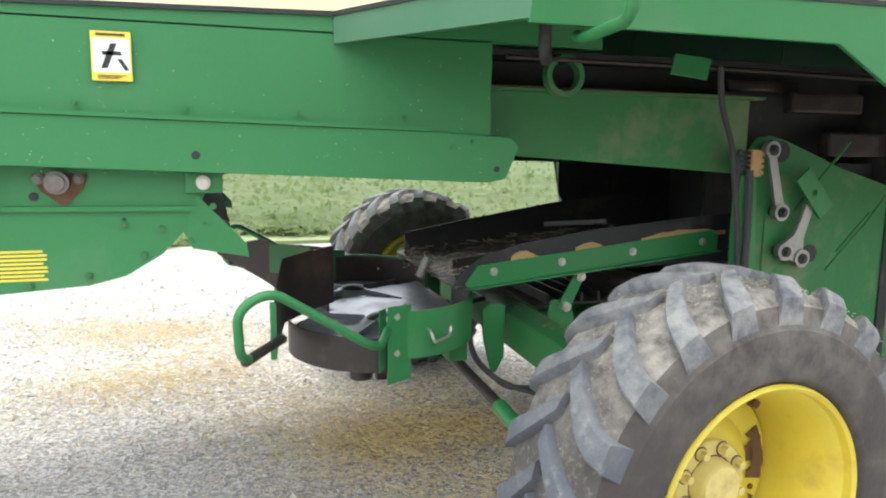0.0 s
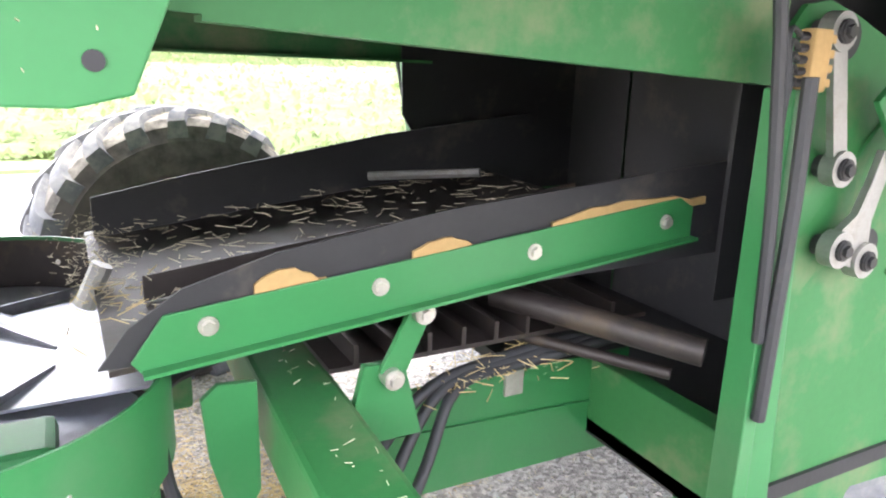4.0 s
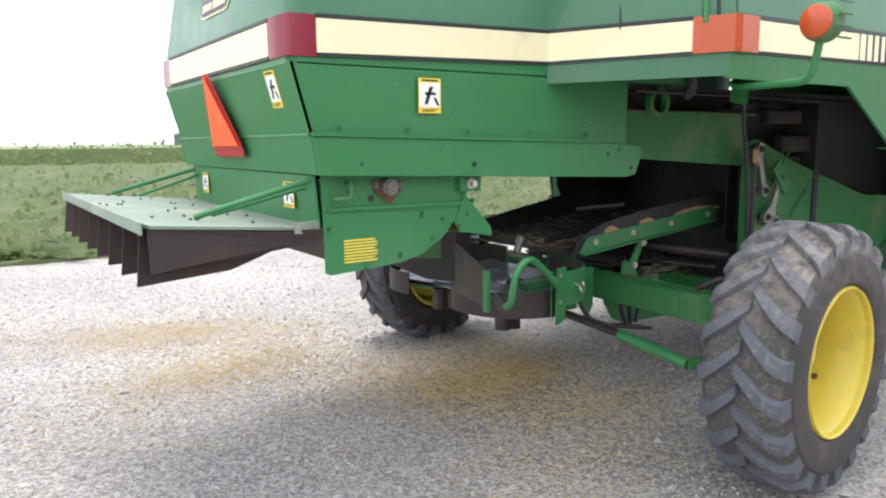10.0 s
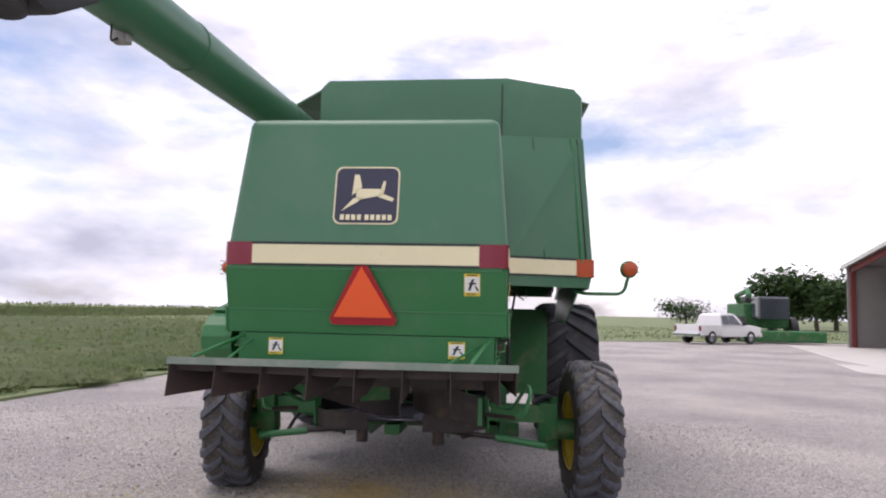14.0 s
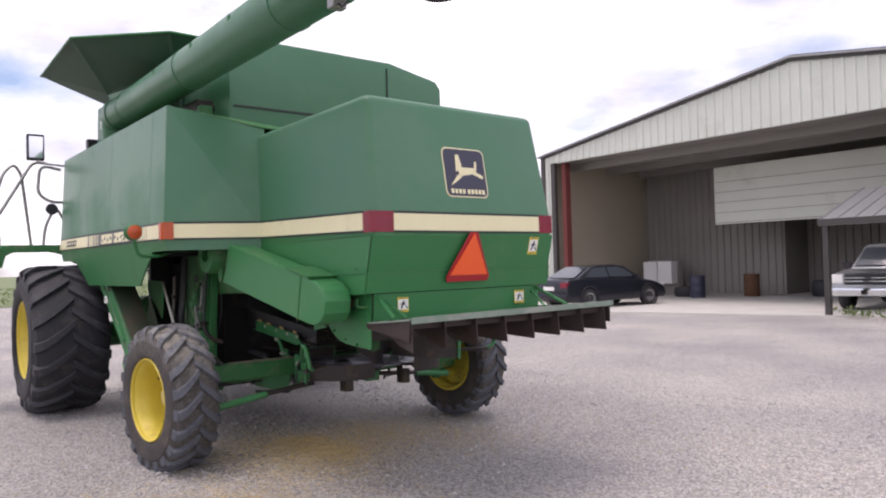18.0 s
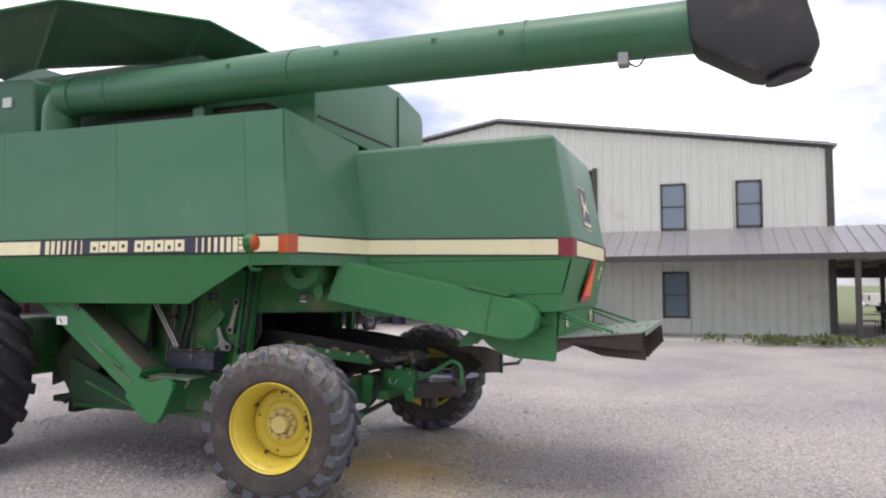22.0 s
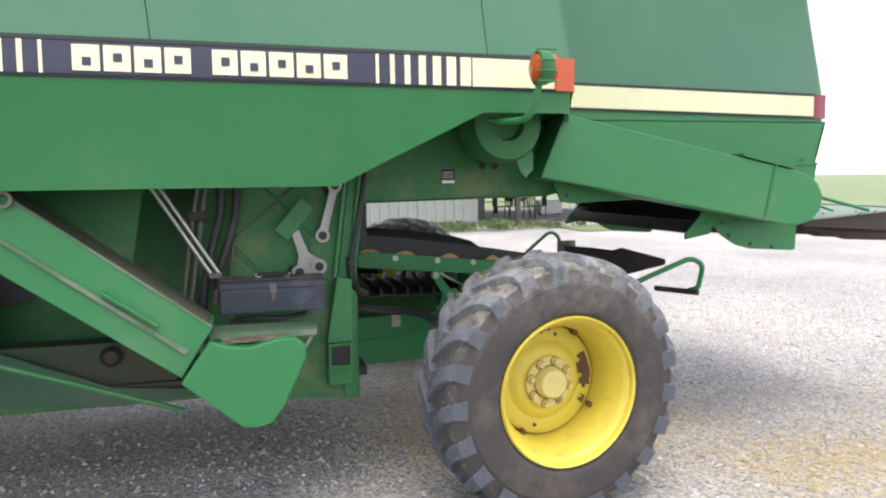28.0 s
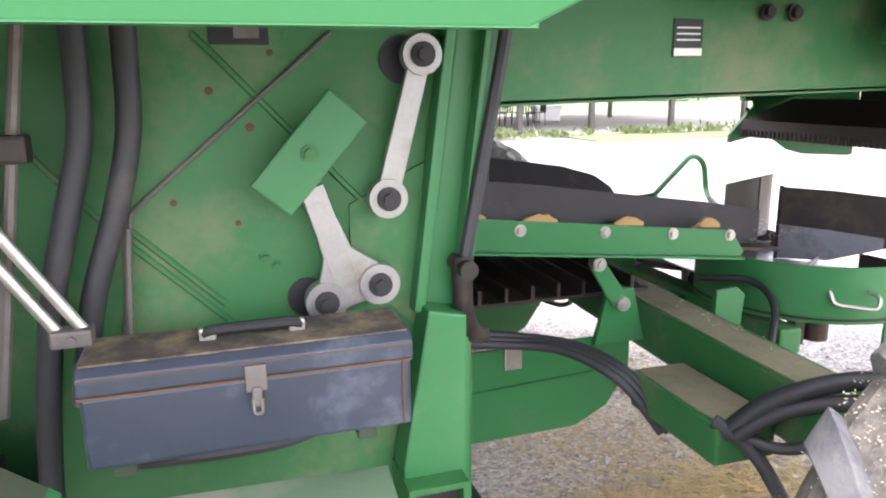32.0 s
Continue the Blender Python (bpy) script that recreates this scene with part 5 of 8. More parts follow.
tube(bm, [(4.88, my(4.75), 0.86), (4.88, 4.75, 0.86)], 0.15, 20)
box(bm, (4.6, 2.6, 0.75), (5.2, 4.06, 1.3), 0.05)
part("front_axle", bm, GREEN_D, combine, "", 40)
# -- elevator leg and its foot on the left --
bm = B()
prism(bm, xz([(3.62, 1.6), (4.06, 1.6), (2.846, 0.715), (2.72, 0.915)], 4.46), (0, 0.25, 0), 0.006)
leg = part("conveyor_leg", bm, GREEN, combine, "sloping green conveyor leg")
bm = B()
prism(bm, [(3.62, 4.475, 1.603), (2.735, 4.475, 0.93), (2.735, 4.695, 0.93), (3.62, 4.695, 1.603)], (-0.002, 0, 0.003))
part("grime", bm, BROWNG, leg, "brown grime along the top of the leg")
bm = B()
tube(bm, [(3.62, 4.71, 1.602), (2.725, 4.71, 0.92)], 0.005, 6)
part("worn_edge", bm, STEPM, leg)
bm = B()
prism(bm, xz([(3.72, 1.5), (3.74, 1.5), (2.83, 0.815), (2.815, 0.83)], 4.71), (0, 0.012, 0), 0.002)
part("dusty_flange", bm, STEPM, leg, "dust-coated flange along the leg")
bm = B()
foot = [(2.846, 0.707), (2.73, 0.87), (2.66, 0.845), (2.58, 0.835), (2.48, 0.86), (2.4, 0.865), (2.36, 0.83), (2.355, 0.78), (2.45, 0.58), (2.5, 0.515), (2.56, 0.5), (2.62, 0.51)]
prism(bm, xz(foot, 4.715), (0, 0.05, 0), 0.008)
prism(bm, xz([(2.8, 0.7), (2.72, 0.84), (2.4, 0.83), (2.5, 0.56)], 4.46), (0, 0.26, 0))
part("leg_foot", bm, GREEN, combine, "bright green foot plate")
bm = B()
prism(bm, [(2.74, 4.43, 0.87), (2.285, 4.44, 0.864), (2.3, 4.625, 0.86), (2.735, 4.62, 0.872)], (0, 0, -0.012), 0.002)
prism(bm, [(2.736, 4.622, 0.874), (2.299, 4.627, 0.862), (2.299, 4.627, 0.84), (2.736, 4.622, 0.85)], (0, 0.004, 0))
prism(bm, xz([(2.32, 0.852), (2.3, 0.852), (2.345, 0.78), (2.36, 0.78)], 4.6), (0, 0.02, 0))
part("step_plate", bm, STEPM, combine, "worn step plate with pale edge")
bm = B()
prism(bm, [(2.7, 4.56, 0.846), (2.44, 4.56, 0.85), (2.42, 4.714, 0.848), (2.69, 4.714, 0.844)], (0, 0, 0.006), 0.002)
part("packed_dirt", bm, TOPDIRT, combine, "dirt and straw packed under the step")
bm = B()
box(bm, (3.55, 4.712, 1.285), (3.67, 4.718, 1.36))
st = part("safety_sticker", bm, WHITE, combine)
bm = B()
prism(bm, xz([(3.6, 1.3), (3.63, 1.345), (3.64, 1.345), (3.615, 1.3)], 4.718), (0, 0.002, 0))
part("figure", bm, BLACK, st)
bm = B()
prism(bm, xz([(3.12, 1.09), (2.92, 0.945), (2.92, 0.93), (3.12, 1.075)], 4.71), (0, 0.03, 0), 0.004)
part("leg_handle", bm, GREEN, combine)
# hanging plate ahead of the rods
bm = B()
prism(bm, xz([(3.55, 1.52), (3.0, 1.5), (3.07, 1.12), (3.1, 1.11), (3.55, 1.4)], 4.3), (0, -0.012, 0), 0.003)
part("hanging_plate", bm, GREEN_D, combine)
# rods with clamps, hoses on the inner plate
bm = B()
for dx in (0.0, 0.035):
    tube(bm, [(2.95 + dx, 4.32, 1.5), (2.70 + dx, 4.3, 1.08)], 0.009, 10)
part("push_rod", bm, ZINC, combine, "bright steel push rods", 40)
bm = B()
box(bm, (2.688, 4.285, 1.062), (2.745, 4.322, 1.088), 0.005)
bolt(bm, (2.715, 4.322, 1.075), "y", 0.007, 0.006, 1)
part("rod_clamp", bm, GREYST, combine)
bm = B()
for dx in (0.0, 0.036):
    tube(bm, [(2.735 + dx, 4.27, 1.55), (2.83 + dx, 4.27, 0.95)], 0.009, 8)
part("guide_rod", bm, GREYST, combine, "dull steel guide rods", 40)
bm = B()
box(bm, (2.745, 4.25, 1.325), (2.825, 4.292, 1.365), 0.006)
part("rod_clamp", bm, DARK, combine)
bm = B()
tube(bm, [(2.64, 4.2, 1.21), (2.655, 4.2, 1.0)], 0.006, 8)
part("guide_rod", bm, GREYST, combine)
for pts in ([(2.68, 4.2, 1.74), (2.682, 4.215, 1.5), (2.684, 4.22, 1.36), (2.715, 4.225, 1.25), (2.75, 4.225, 1.13), (2.78, 4.22, 0.95), (2.796, 4.22, 0.75)], [(2.61, 4.2, 1.74), (2.614, 4.215, 1.5), (2.617, 4.22, 1.36), (2.65, 4.225, 1.24), (2.70, 4.225, 1.1), (2.72, 4.22, 0.98)]):
    bm = B()
    tube(bm, bend(pts, 0.08), 0.019, 12)
    hs = part("hose", bm, HOSE, combine, "", 40)
    bm = B()
    e = Vector(pts[-1])
    tube(bm, [e + Vector((-0.003, 0, 0.02)), e + Vector((0.006, 0, -0.045))], 0.021, 12)
    part("ferrule", bm, GREYST, hs, "", 40)
bolts(combine, GREEN_D, [(x, 4.16, z) for x, z in ((2.43, 1.135), (2.41, 1.12), (2.1, 1.44), (2.12, 1.3))], "y", 0.007, 0.008, 1)
# rust patches where the paint is gone
for x, z, r in ((2.5, 1.42, 0.012), (2.44, 1.36, 0.013), (2.57, 1.24, 0.01), (2.47, 1.2, 0.009), (2.4, 1.48, 0.01), (2.15, 1.2, 0.01)):
    bm = B()
    tube(bm, [(x, 4.158, z), (x, 4.1612, z)], r * 0.6, 7)
    part("rust_spot", bm, RUST, combine)
# data label on the separator side
bm = B()
box(bm, (1.519, 4.1, 1.475), (1.589, 4.104, 1.55), 0.002)
lab = part("data_label", bm, BLACK, combine, "small black data label with a pale strip")
bm = B()
box(bm, (1.521, 4.104, 1.477), (1.587, 4.1055, 1.492))
for k in range(3):
    box(bm, (1.526, 4.104, 1.507 + 0.012 * k), (1.582, 4.105, 1.51 + 0.012 * k))
part("pale_strip", bm, WHITE, lab)

# toolbox on the step: a thing of its own
tb = thing("toolbox", "scratched dark blue steel toolbox with a dirty lid", "toolbox", (2.468, 4.34, 0.91))
bm = B()
box(bm, (2.237, 4.275, 0.91), (2.7, 4.408, 1.018), 0.006)
part("body", bm, BOXM, tb)
bm = B()
prism(bm, [(2.234, 4.412, 1.02), (2.234, 4.412, 1.045), (2.234, 4.398, 1.06), (2.234, 4.285, 1.06), (2.234, 4.271, 1.045), (2.234, 4.271, 1.02)], (0.469, 0, 0), 0.004)
lid = part("lid", bm, BOXM, tb)
bm = B()
box(bm, (2.24, 4.284, 1.0595), (2.697, 4.4, 1.0625))
part("lid_dirt", bm, TOPDIRT, lid, "caked dirt and chaff")
bm = B()
tube(bm, bend([(2.54, 4.34, 1.063), (2.53, 4.35, 1.078), (2.4, 4.35, 1.078), (2.39, 4.34, 1.063)], 0.012), 0.008, 8)
part("handle", bm, RUBBER_SHADE, tb, "", 40)
for x in (2.53, 2.4):
    bm = B()
    box(bm, (x - 0.012, 4.338, 1.062), (x + 0.012, 4.352, 1.08), 0.003)
    part("handle_mount", bm, ZINC, tb)
bm = B()
box(bm, (2.453, 4.41, 1.0), (2.483, 4.417, 1.04), 0.002)
box(bm, (2.461, 4.412, 0.978), (2.475, 4.422, 1.008), 0.003)
tube(bm, bend([(2.462, 4.42, 0.99), (2.462, 4.426, 0.97), (2.474, 4.426, 0.97), (2.474, 4.42, 0.99)], 0.005), 0.003, 6)
part("latch", bm, GREYST, tb, "tarnished steel latch")
bm = B()
box(bm, (2.236, 4.4075, 1.0165), (2.702, 4.4115, 1.0195))
box(bm, (2.249, 4.4085, 0.915), (2.2515, 4.4115, 1.018))
box(bm, (2.236, 4.4115, 1.043), (2.702, 4.4128, 1.0445))
part("bare_edge", bm, RUST, tb)
for x in (2.27, 2.62):
    bm = B()
    box(bm, (x + 0.02, 4.15, 0.885), (x + 0.05, 4.39, 0.91), 0.003)
    part("support_bar", bm, BROWNG, combine)
bm = B()
tube(bm, bend([(2.66, 4.3, 0.86), (2.55, 4.33, 0.87), (2.42, 4.31, 0.86), (2.3, 4.25, 0.87)], 0.05), 0.012, 8)
part("hose", bm, HOSE, combine, "", 40)

# -- return elevator housing on the left, with a rounded end --
bm = B()
pts = [(1.03, 1.82), (0.97, 1.80), (-0.33, 1.525), (-0.43, 1.50), (-0.5, 1.45), (-0.535, 1.38), (-0.52, 1.3), (-0.46, 1.24), (-0.38, 1.22), (-0.3, 1.225), (1.0, 1.47), (1.16, 1.5)]
prism(bm, xz(pts, 4.2), (0, 0.2, 0), 0.008)
ret = part("return_elevator", bm, GREEN, combine, "long green return elevator housing with a rounded end")
bm = B()
prism(bm, xz([(0.0, 1.602), (-0.33, 1.531), (-0.34, 1.545), (0.0, 1.615)], 4.19), (0, 0.22, 0))
prism(bm, xz([(-0.21, 1.56), (-0.225, 1.56), (-0.16, 1.25), (-0.145, 1.25)], 4.395), (0, 0.01, 0))
part("housing_seam", bm, GREEN_D, ret)
# round drum under the skirt
for s in (1, -1):
    yi = 4.1 if s > 0 else my(4.1)
    if s < 0:
        continue
    bm = B()
    lathe(bm, [(0.001, 0.0), (0.12, 0.0), (0.135, s * 0.02), (0.135, s * 0.1), (0.172, s * 0.115), (0.178, s * 0.14), (0.178, s * 0.34), (0.165, s * 0.37), (0.08, s * 0.375), (0.07, s * 0.33), (0.001, s * 0.33)], (1.36, yi, 1.755), "y", 36)
    part("drive_drum", bm, GREEN_D, combine, "", 40)
    bm = B()
    prism(bm, xz([(1.3, 1.62), (1.2, 1.63), (1.2, 1.54), (1.24, 1.5), (1.27, 1.53)], yi + s * 0.28), (0, s * 0.012, 0))
    part("drum_bracket", bm, GREEN_D, combine)
    bolts(combine, DARK, [(x, yi + s * 0.014, 1.565) for x in (1.3, 1.37)], "y", 0.012, 0.014, s)
# under the right skirt: tilted plate, ring pulley, tie rod, cable and a rusty seam
bm = B()
prism(bm, xz([(1.475, 1.78), (1.46, 1.715), (1.6, 1.7), (1.615, 1.77)], 2.3), (0, 0.006, 0), 0.002)
part("hanging_plate", bm, GREEN, combine)
bm = B()
lathe(bm, [(0.052, -0.02), (0.07, -0.02), (0.072, 0.0), (0.07, 0.02), (0.052, 0.02), (0.05, 0.0), (0.052, -0.02)], (1.19, 2.52, 1.715), "y", 28)
part("ring_pulley", bm, GREEN_D, combine, "", 40)
bm = B()
tube(bm, [(0.95, 2.45, 1.76), (1.7, 2.42, 1.755), (3.2, 2.3, 1.72)], 0.008, 8)
part("tie_rod", bm, DARK, combine)
bm = B()
tube(bm, bend([(1.73, 2.4, 1.76), (1.76, 2.42, 1.62), (1.84, 2.45, 1.5), (1.9, 2.46, 1.2), (1.93, 2.47, 0.95)], 0.1), 0.011, 8)
part("cable", bm, HOSE, combine, "", 40)
bm = B()
tube(bm, [(0.93, 2.54, 1.672), (2.0, 2.54, 1.668)], 0.009, 8)
part("rusty_seam", bm, RUST, combine)
for x0, y0, z0, x1, z1 in ((2.2, 2.55, 1.62, 2.55, 1.70), (2.45, 2.6, 1.55, 2.9, 1.45), (1.95, 2.62, 1.70, 2.3, 1.74)):
    bm = B()
    box(bm, (x0, y0, min(z0, z1)), (x1, y0 + 0.06, max(z0, z1)), 0.012)
    part("drive_housing", bm, DARK, combine)
bm = B()
tube(bm, bend([(0.92, my(4.55), 1.86), (0.92, my(4.55), 1.74), (0.95, my(4.5), 1.72)], 0.03), 0.018, 10)
part("rubber_bumper", bm, RUBBER_SHADE, combine, "", 40)

# -- shoe: two side rails with rubber lips, floor tray, links --
def zr(x):
    return 0.998 + (x - 1.065) * 0.093      # bolt line of the rails
for s in (-1, 1):
    known = set(bpy.data.objects)
    y = 2.80 if s < 0 else 3.745
    bm = B()
    xr, xf = (0.965, 2.09) if s < 0 else (1.02, 1.92)
    du, dd = (0.0, 0.0) if s < 0 else (-0.018, -0.012)
    prism(bm, xz([(xr, zr(xr) - 0.055 + dd), (xf, zr(xf) - 0.05 + dd), (xf, zr(xf) + 0.02 + du), (xf - 0.04, zr(xf) + 0.042 + du), (xr + 0.035, zr(xr) + 0.035 + du), (xr - 0.015, zr(xr) - 0.035 + dd)], y), (0, s * 0.006, 0), 0.002)
    prism(bm, xz([(xr, zr(xr) - 0.055 + dd), (xf, zr(xf) - 0.05 + dd), (xf, zr(xf) - 0.044 + dd), (xr, zr(xr) - 0.049 + dd)], y), (0, s * 0.03, 0))
    rail = part("shoe_rail", bm, GREEN, combine, "green shoe side rail")
    for x in ((1.065, 1.355, 1.676, 2.012) if s < 0 else (1.059, 1.249, 1.462, 1.708)):
        bm = B()
        bolt(bm, (x, y + s * 0.006, zr(x)), "y", 0.011, 0.012, s)
        part("bolt", bm, ZINC, rail)
    # torn edges of seal above the rail
    random.seed(5)
    for a, b in (((1.14, 1.26), (1.42, 1.56), (1.72, 2.13)) if s < 0 else ((1.09, 1.18), (1.34, 1.45), (1.6, 1.72), (1.8, 1.93))):
        bm = B()
        n = 9
        q = [(a + (b - a) * i / n, zr(a + (b - a) * i / n) + 0.036 + du + (0.022 + 0.008 * random.random()) * math.sin(math.pi * min(1, (i + 0.5) / n * 1.1)) ** 0.5) for i in range(n + 1)]
        prism(bm, xz(q + [(b, zr(b) + 0.02), (a, zr(a) + 0.02)], y + s * 0.001), (0, -s * 0.008, 0))
        part("torn_seal", bm, FOAM, rail, "torn tan seal strip")
    # lip of belting above the rail; the left one runs in towards its rear end
    bm = B()
    if s < 0:
        prism(bm, xz([(0.905, 0.945), (0.95, 1.005), (1.03, 1.058), (1.176, 1.1), (1.49, 1.148), (1.96, 1.189), (2.3, 1.215), (2.3, 1.0), (1.02, 0.975), (0.96, 0.945)], y + 0.006), (0, 0.006, 0))
    else:
        way = [0.88, 1.1, 1.4, 1.7, 2.24]
        strip(bm, [(x, 3.66 + 0.075 * min(1, (x - 0.88) / 0.9)) for x in way], [0.89, 0.93, 0.99, 1.02, 1.06], [1.045, 1.085, 1.13, 1.175, 1.23], 0.006)
    part("rubber_lip", bm, RUBBER_SHADE, combine, "black rubber lip above the rail")
    # added black sheet towards the front: shade inside the opening, drawn as a surface
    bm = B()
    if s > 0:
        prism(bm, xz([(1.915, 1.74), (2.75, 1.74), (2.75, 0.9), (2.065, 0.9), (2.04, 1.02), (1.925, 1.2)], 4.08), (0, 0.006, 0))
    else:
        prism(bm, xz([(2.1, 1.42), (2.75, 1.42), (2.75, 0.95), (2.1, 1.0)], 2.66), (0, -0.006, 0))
    part("shade_sheet", bm, RUBBER_SHADE, combine, "added black sheet for the shade at the side of the opening")
    # swinging link
    l1, l2 = Vector((1.443 if s < 0 else 1.475, y - s * 0.02, 0.962 if s < 0 else 0.948)), Vector((1.388, y - s * 0.03, 0.838 if s < 0 else 0.824))
    bm = B()
    d = (l2 - l1).normalized()
    nn = Vector((-d.z, 0, d.x))
    prism(bm, [l1 + nn * 0.022, l2 + nn * 0.026, l2 - nn * 0.026, l1 - nn * 0.022], (0, s * 0.014, 0), 0.003)
    lk = part("hanger_link", bm, GREEN, combine)
    for p in (l1, l2):
        bm = B()
        tube(bm, [p, p + Vector((0, s * 0.03, 0))], 0.02, 16)
        bolt(bm, p + Vector((0, s * 0.03, 0)), "y", 0.012, 0.012, s)
        part("pivot_bolt", bm, ZINC, lk, "", 40)
    bm = B()
    prism(bm, xz([(1.34, 0.86), (1.42, 0.86), (1.46, 0.7), (1.3, 0.7)], y - s * 0.05), (0, s * 0.02, 0), 0.003)
    part("link_bracket", bm, GREEN, combine)
    # frame side below
    yf = 2.98 if s < 0 else my(2.98)
    bm = B()
    prism(bm, xz([(1.33, 0.72), (2.12, 0.71), (2.12, 0.44), (1.5, 0.45), (1.4, 0.5), (1.33, 0.6)], yf), (0, s * 0.01, 0), 0.003)
    prism(bm, xz([(1.36, 0.62), (2.12, 0.585), (2.12, 0.575), (1.36, 0.61)], yf), (0, s * 0.018, 0))
    part("frame_side", bm, GREEN, combine)
    bm = B()
    box(bm, (2.0, min(yf, my(4.16) if s < 0 else 4.16), 0.5), (2.06, max(yf, my(4.16) if s < 0 else 4.16), 0.7), 0.006)
    part("cross_member", bm, GREEN_D, combine)
    bm = B()
    hx = 1.74 if s < 0 else 1.675
    box(bm, (hx, yf + s * 0.01, 0.655), (hx + 0.05, yf + s * 0.02, 0.73), 0.003)
    part("hose_clip", bm, ZINC, combine)
    for k in range(3):
        bm = B()
        way = [(1.5 + 0.04 * k, yf - 0.06, 0.75), (1.36 + 0.05 * k, yf - 0.1 - 0.03 * k, 0.6), (1.3 + 0.04 * k, yf - 0.2, 0.52)] if s < 0 else [(1.56 + 0.03 * k, yf + 0.14, 0.755), (1.48 + 0.02 * k, yf + 0.28, 0.71), (1.4 + 0.02 * k, yf + 0.34, 0.58)]
        tube(bm, bend([(2.03, yf + s * (0.06 + 0.02 * k), 0.8), (1.75, yf + s * (0.03 + 0.01 * k), 0.77 - 0.012 * k)] + way, 0.14), 0.013, 10)
        part("hose", bm, HOSE, combine, "", 40)
    if s > 0:                               # the left side sits a little further forward
        for ob in set(bpy.data.objects) - known:
            if ob.parent == combine:
                ob.location.x += 0.06
# tray floor between the rails, with a bent edge and chaff on it
bm = B()
y0, y1 = 2.81, 3.735
prism(bm, [(0.92, y0, 0.93), (0.92, y1, 0.93), (2.1, y1, 1.045), (2.1, y0, 1.045)], (0, 0, 0.01))
prism(bm, [(1.0, y0 + 0.28, 0.95), (2.0, y0 + 0.28, 1.06), (2.0, y0 + 0.28, 1.12), (1.0, y0 + 0.28, 1.0)], (0, 0.006, 0))
part("tray_floor", bm, DARK, combine, "worn dark steel tray")
bm = B()
tube(bm, [(1.62, 3.5, 1.09), (1.85, 3.3, 1.12)], 0.012, 8)
part("tray_bar", bm, STEEL, combine)
bm = B()
tube(bm, [(0.94, 3.25, 0.985), (0.9, 3.25, 0.9)], 0.022, 10)
part("tray_bar", bm, STEEL, combine)
bm = B()
random.seed(8)
for k in range(420):
    x, y = random.uniform(0.95, 2.05), random.uniform(y0 + 0.05, y1 - 0.05)
    a, ln = random.uniform(0, 6.3), random.uniform(0.015, 0.06)
    z = 0.945 + (x - 0.92) * 0.098 + random.uniform(0, 0.015)
    d = Vector((math.cos(a), math.sin(a), random.uniform(-0.15, 0.25))) * ln
    tube(bm, [(x, y, z), Vector((x, y, z)) + d], 0.0012, 3)
tagged(part("chaff", bm, CHAFFM, combine), "", "", "", "stuff")
# sieve seen under the tray: bright slots in dark plate
bm = B()
box(bm, (1.3, y0 + 0.1, 0.82), (2.1, y1 - 0.1, 0.83))
sieve = part("lower_sieve", bm, DARK, combine)
for k in range(9):
    bm = B()
    box(bm, (1.35 + 0.08 * k, y0 + 0.1, 0.83), (1.36 + 0.08 * k, y1 - 0.1, 0.87))
    part("slat", bm, DARK, sieve)
bm = B()
tube(bm, [(1.98, 2.62, 0.86), (1.72, 3.0, 0.9)], 0.03, 12)
tube(bm, [(1.98, 2.7, 0.78), (1.6, 3.2, 0.82)], 0.014, 10)
part("drive_shaft", bm, DARK, combine, "", 40)

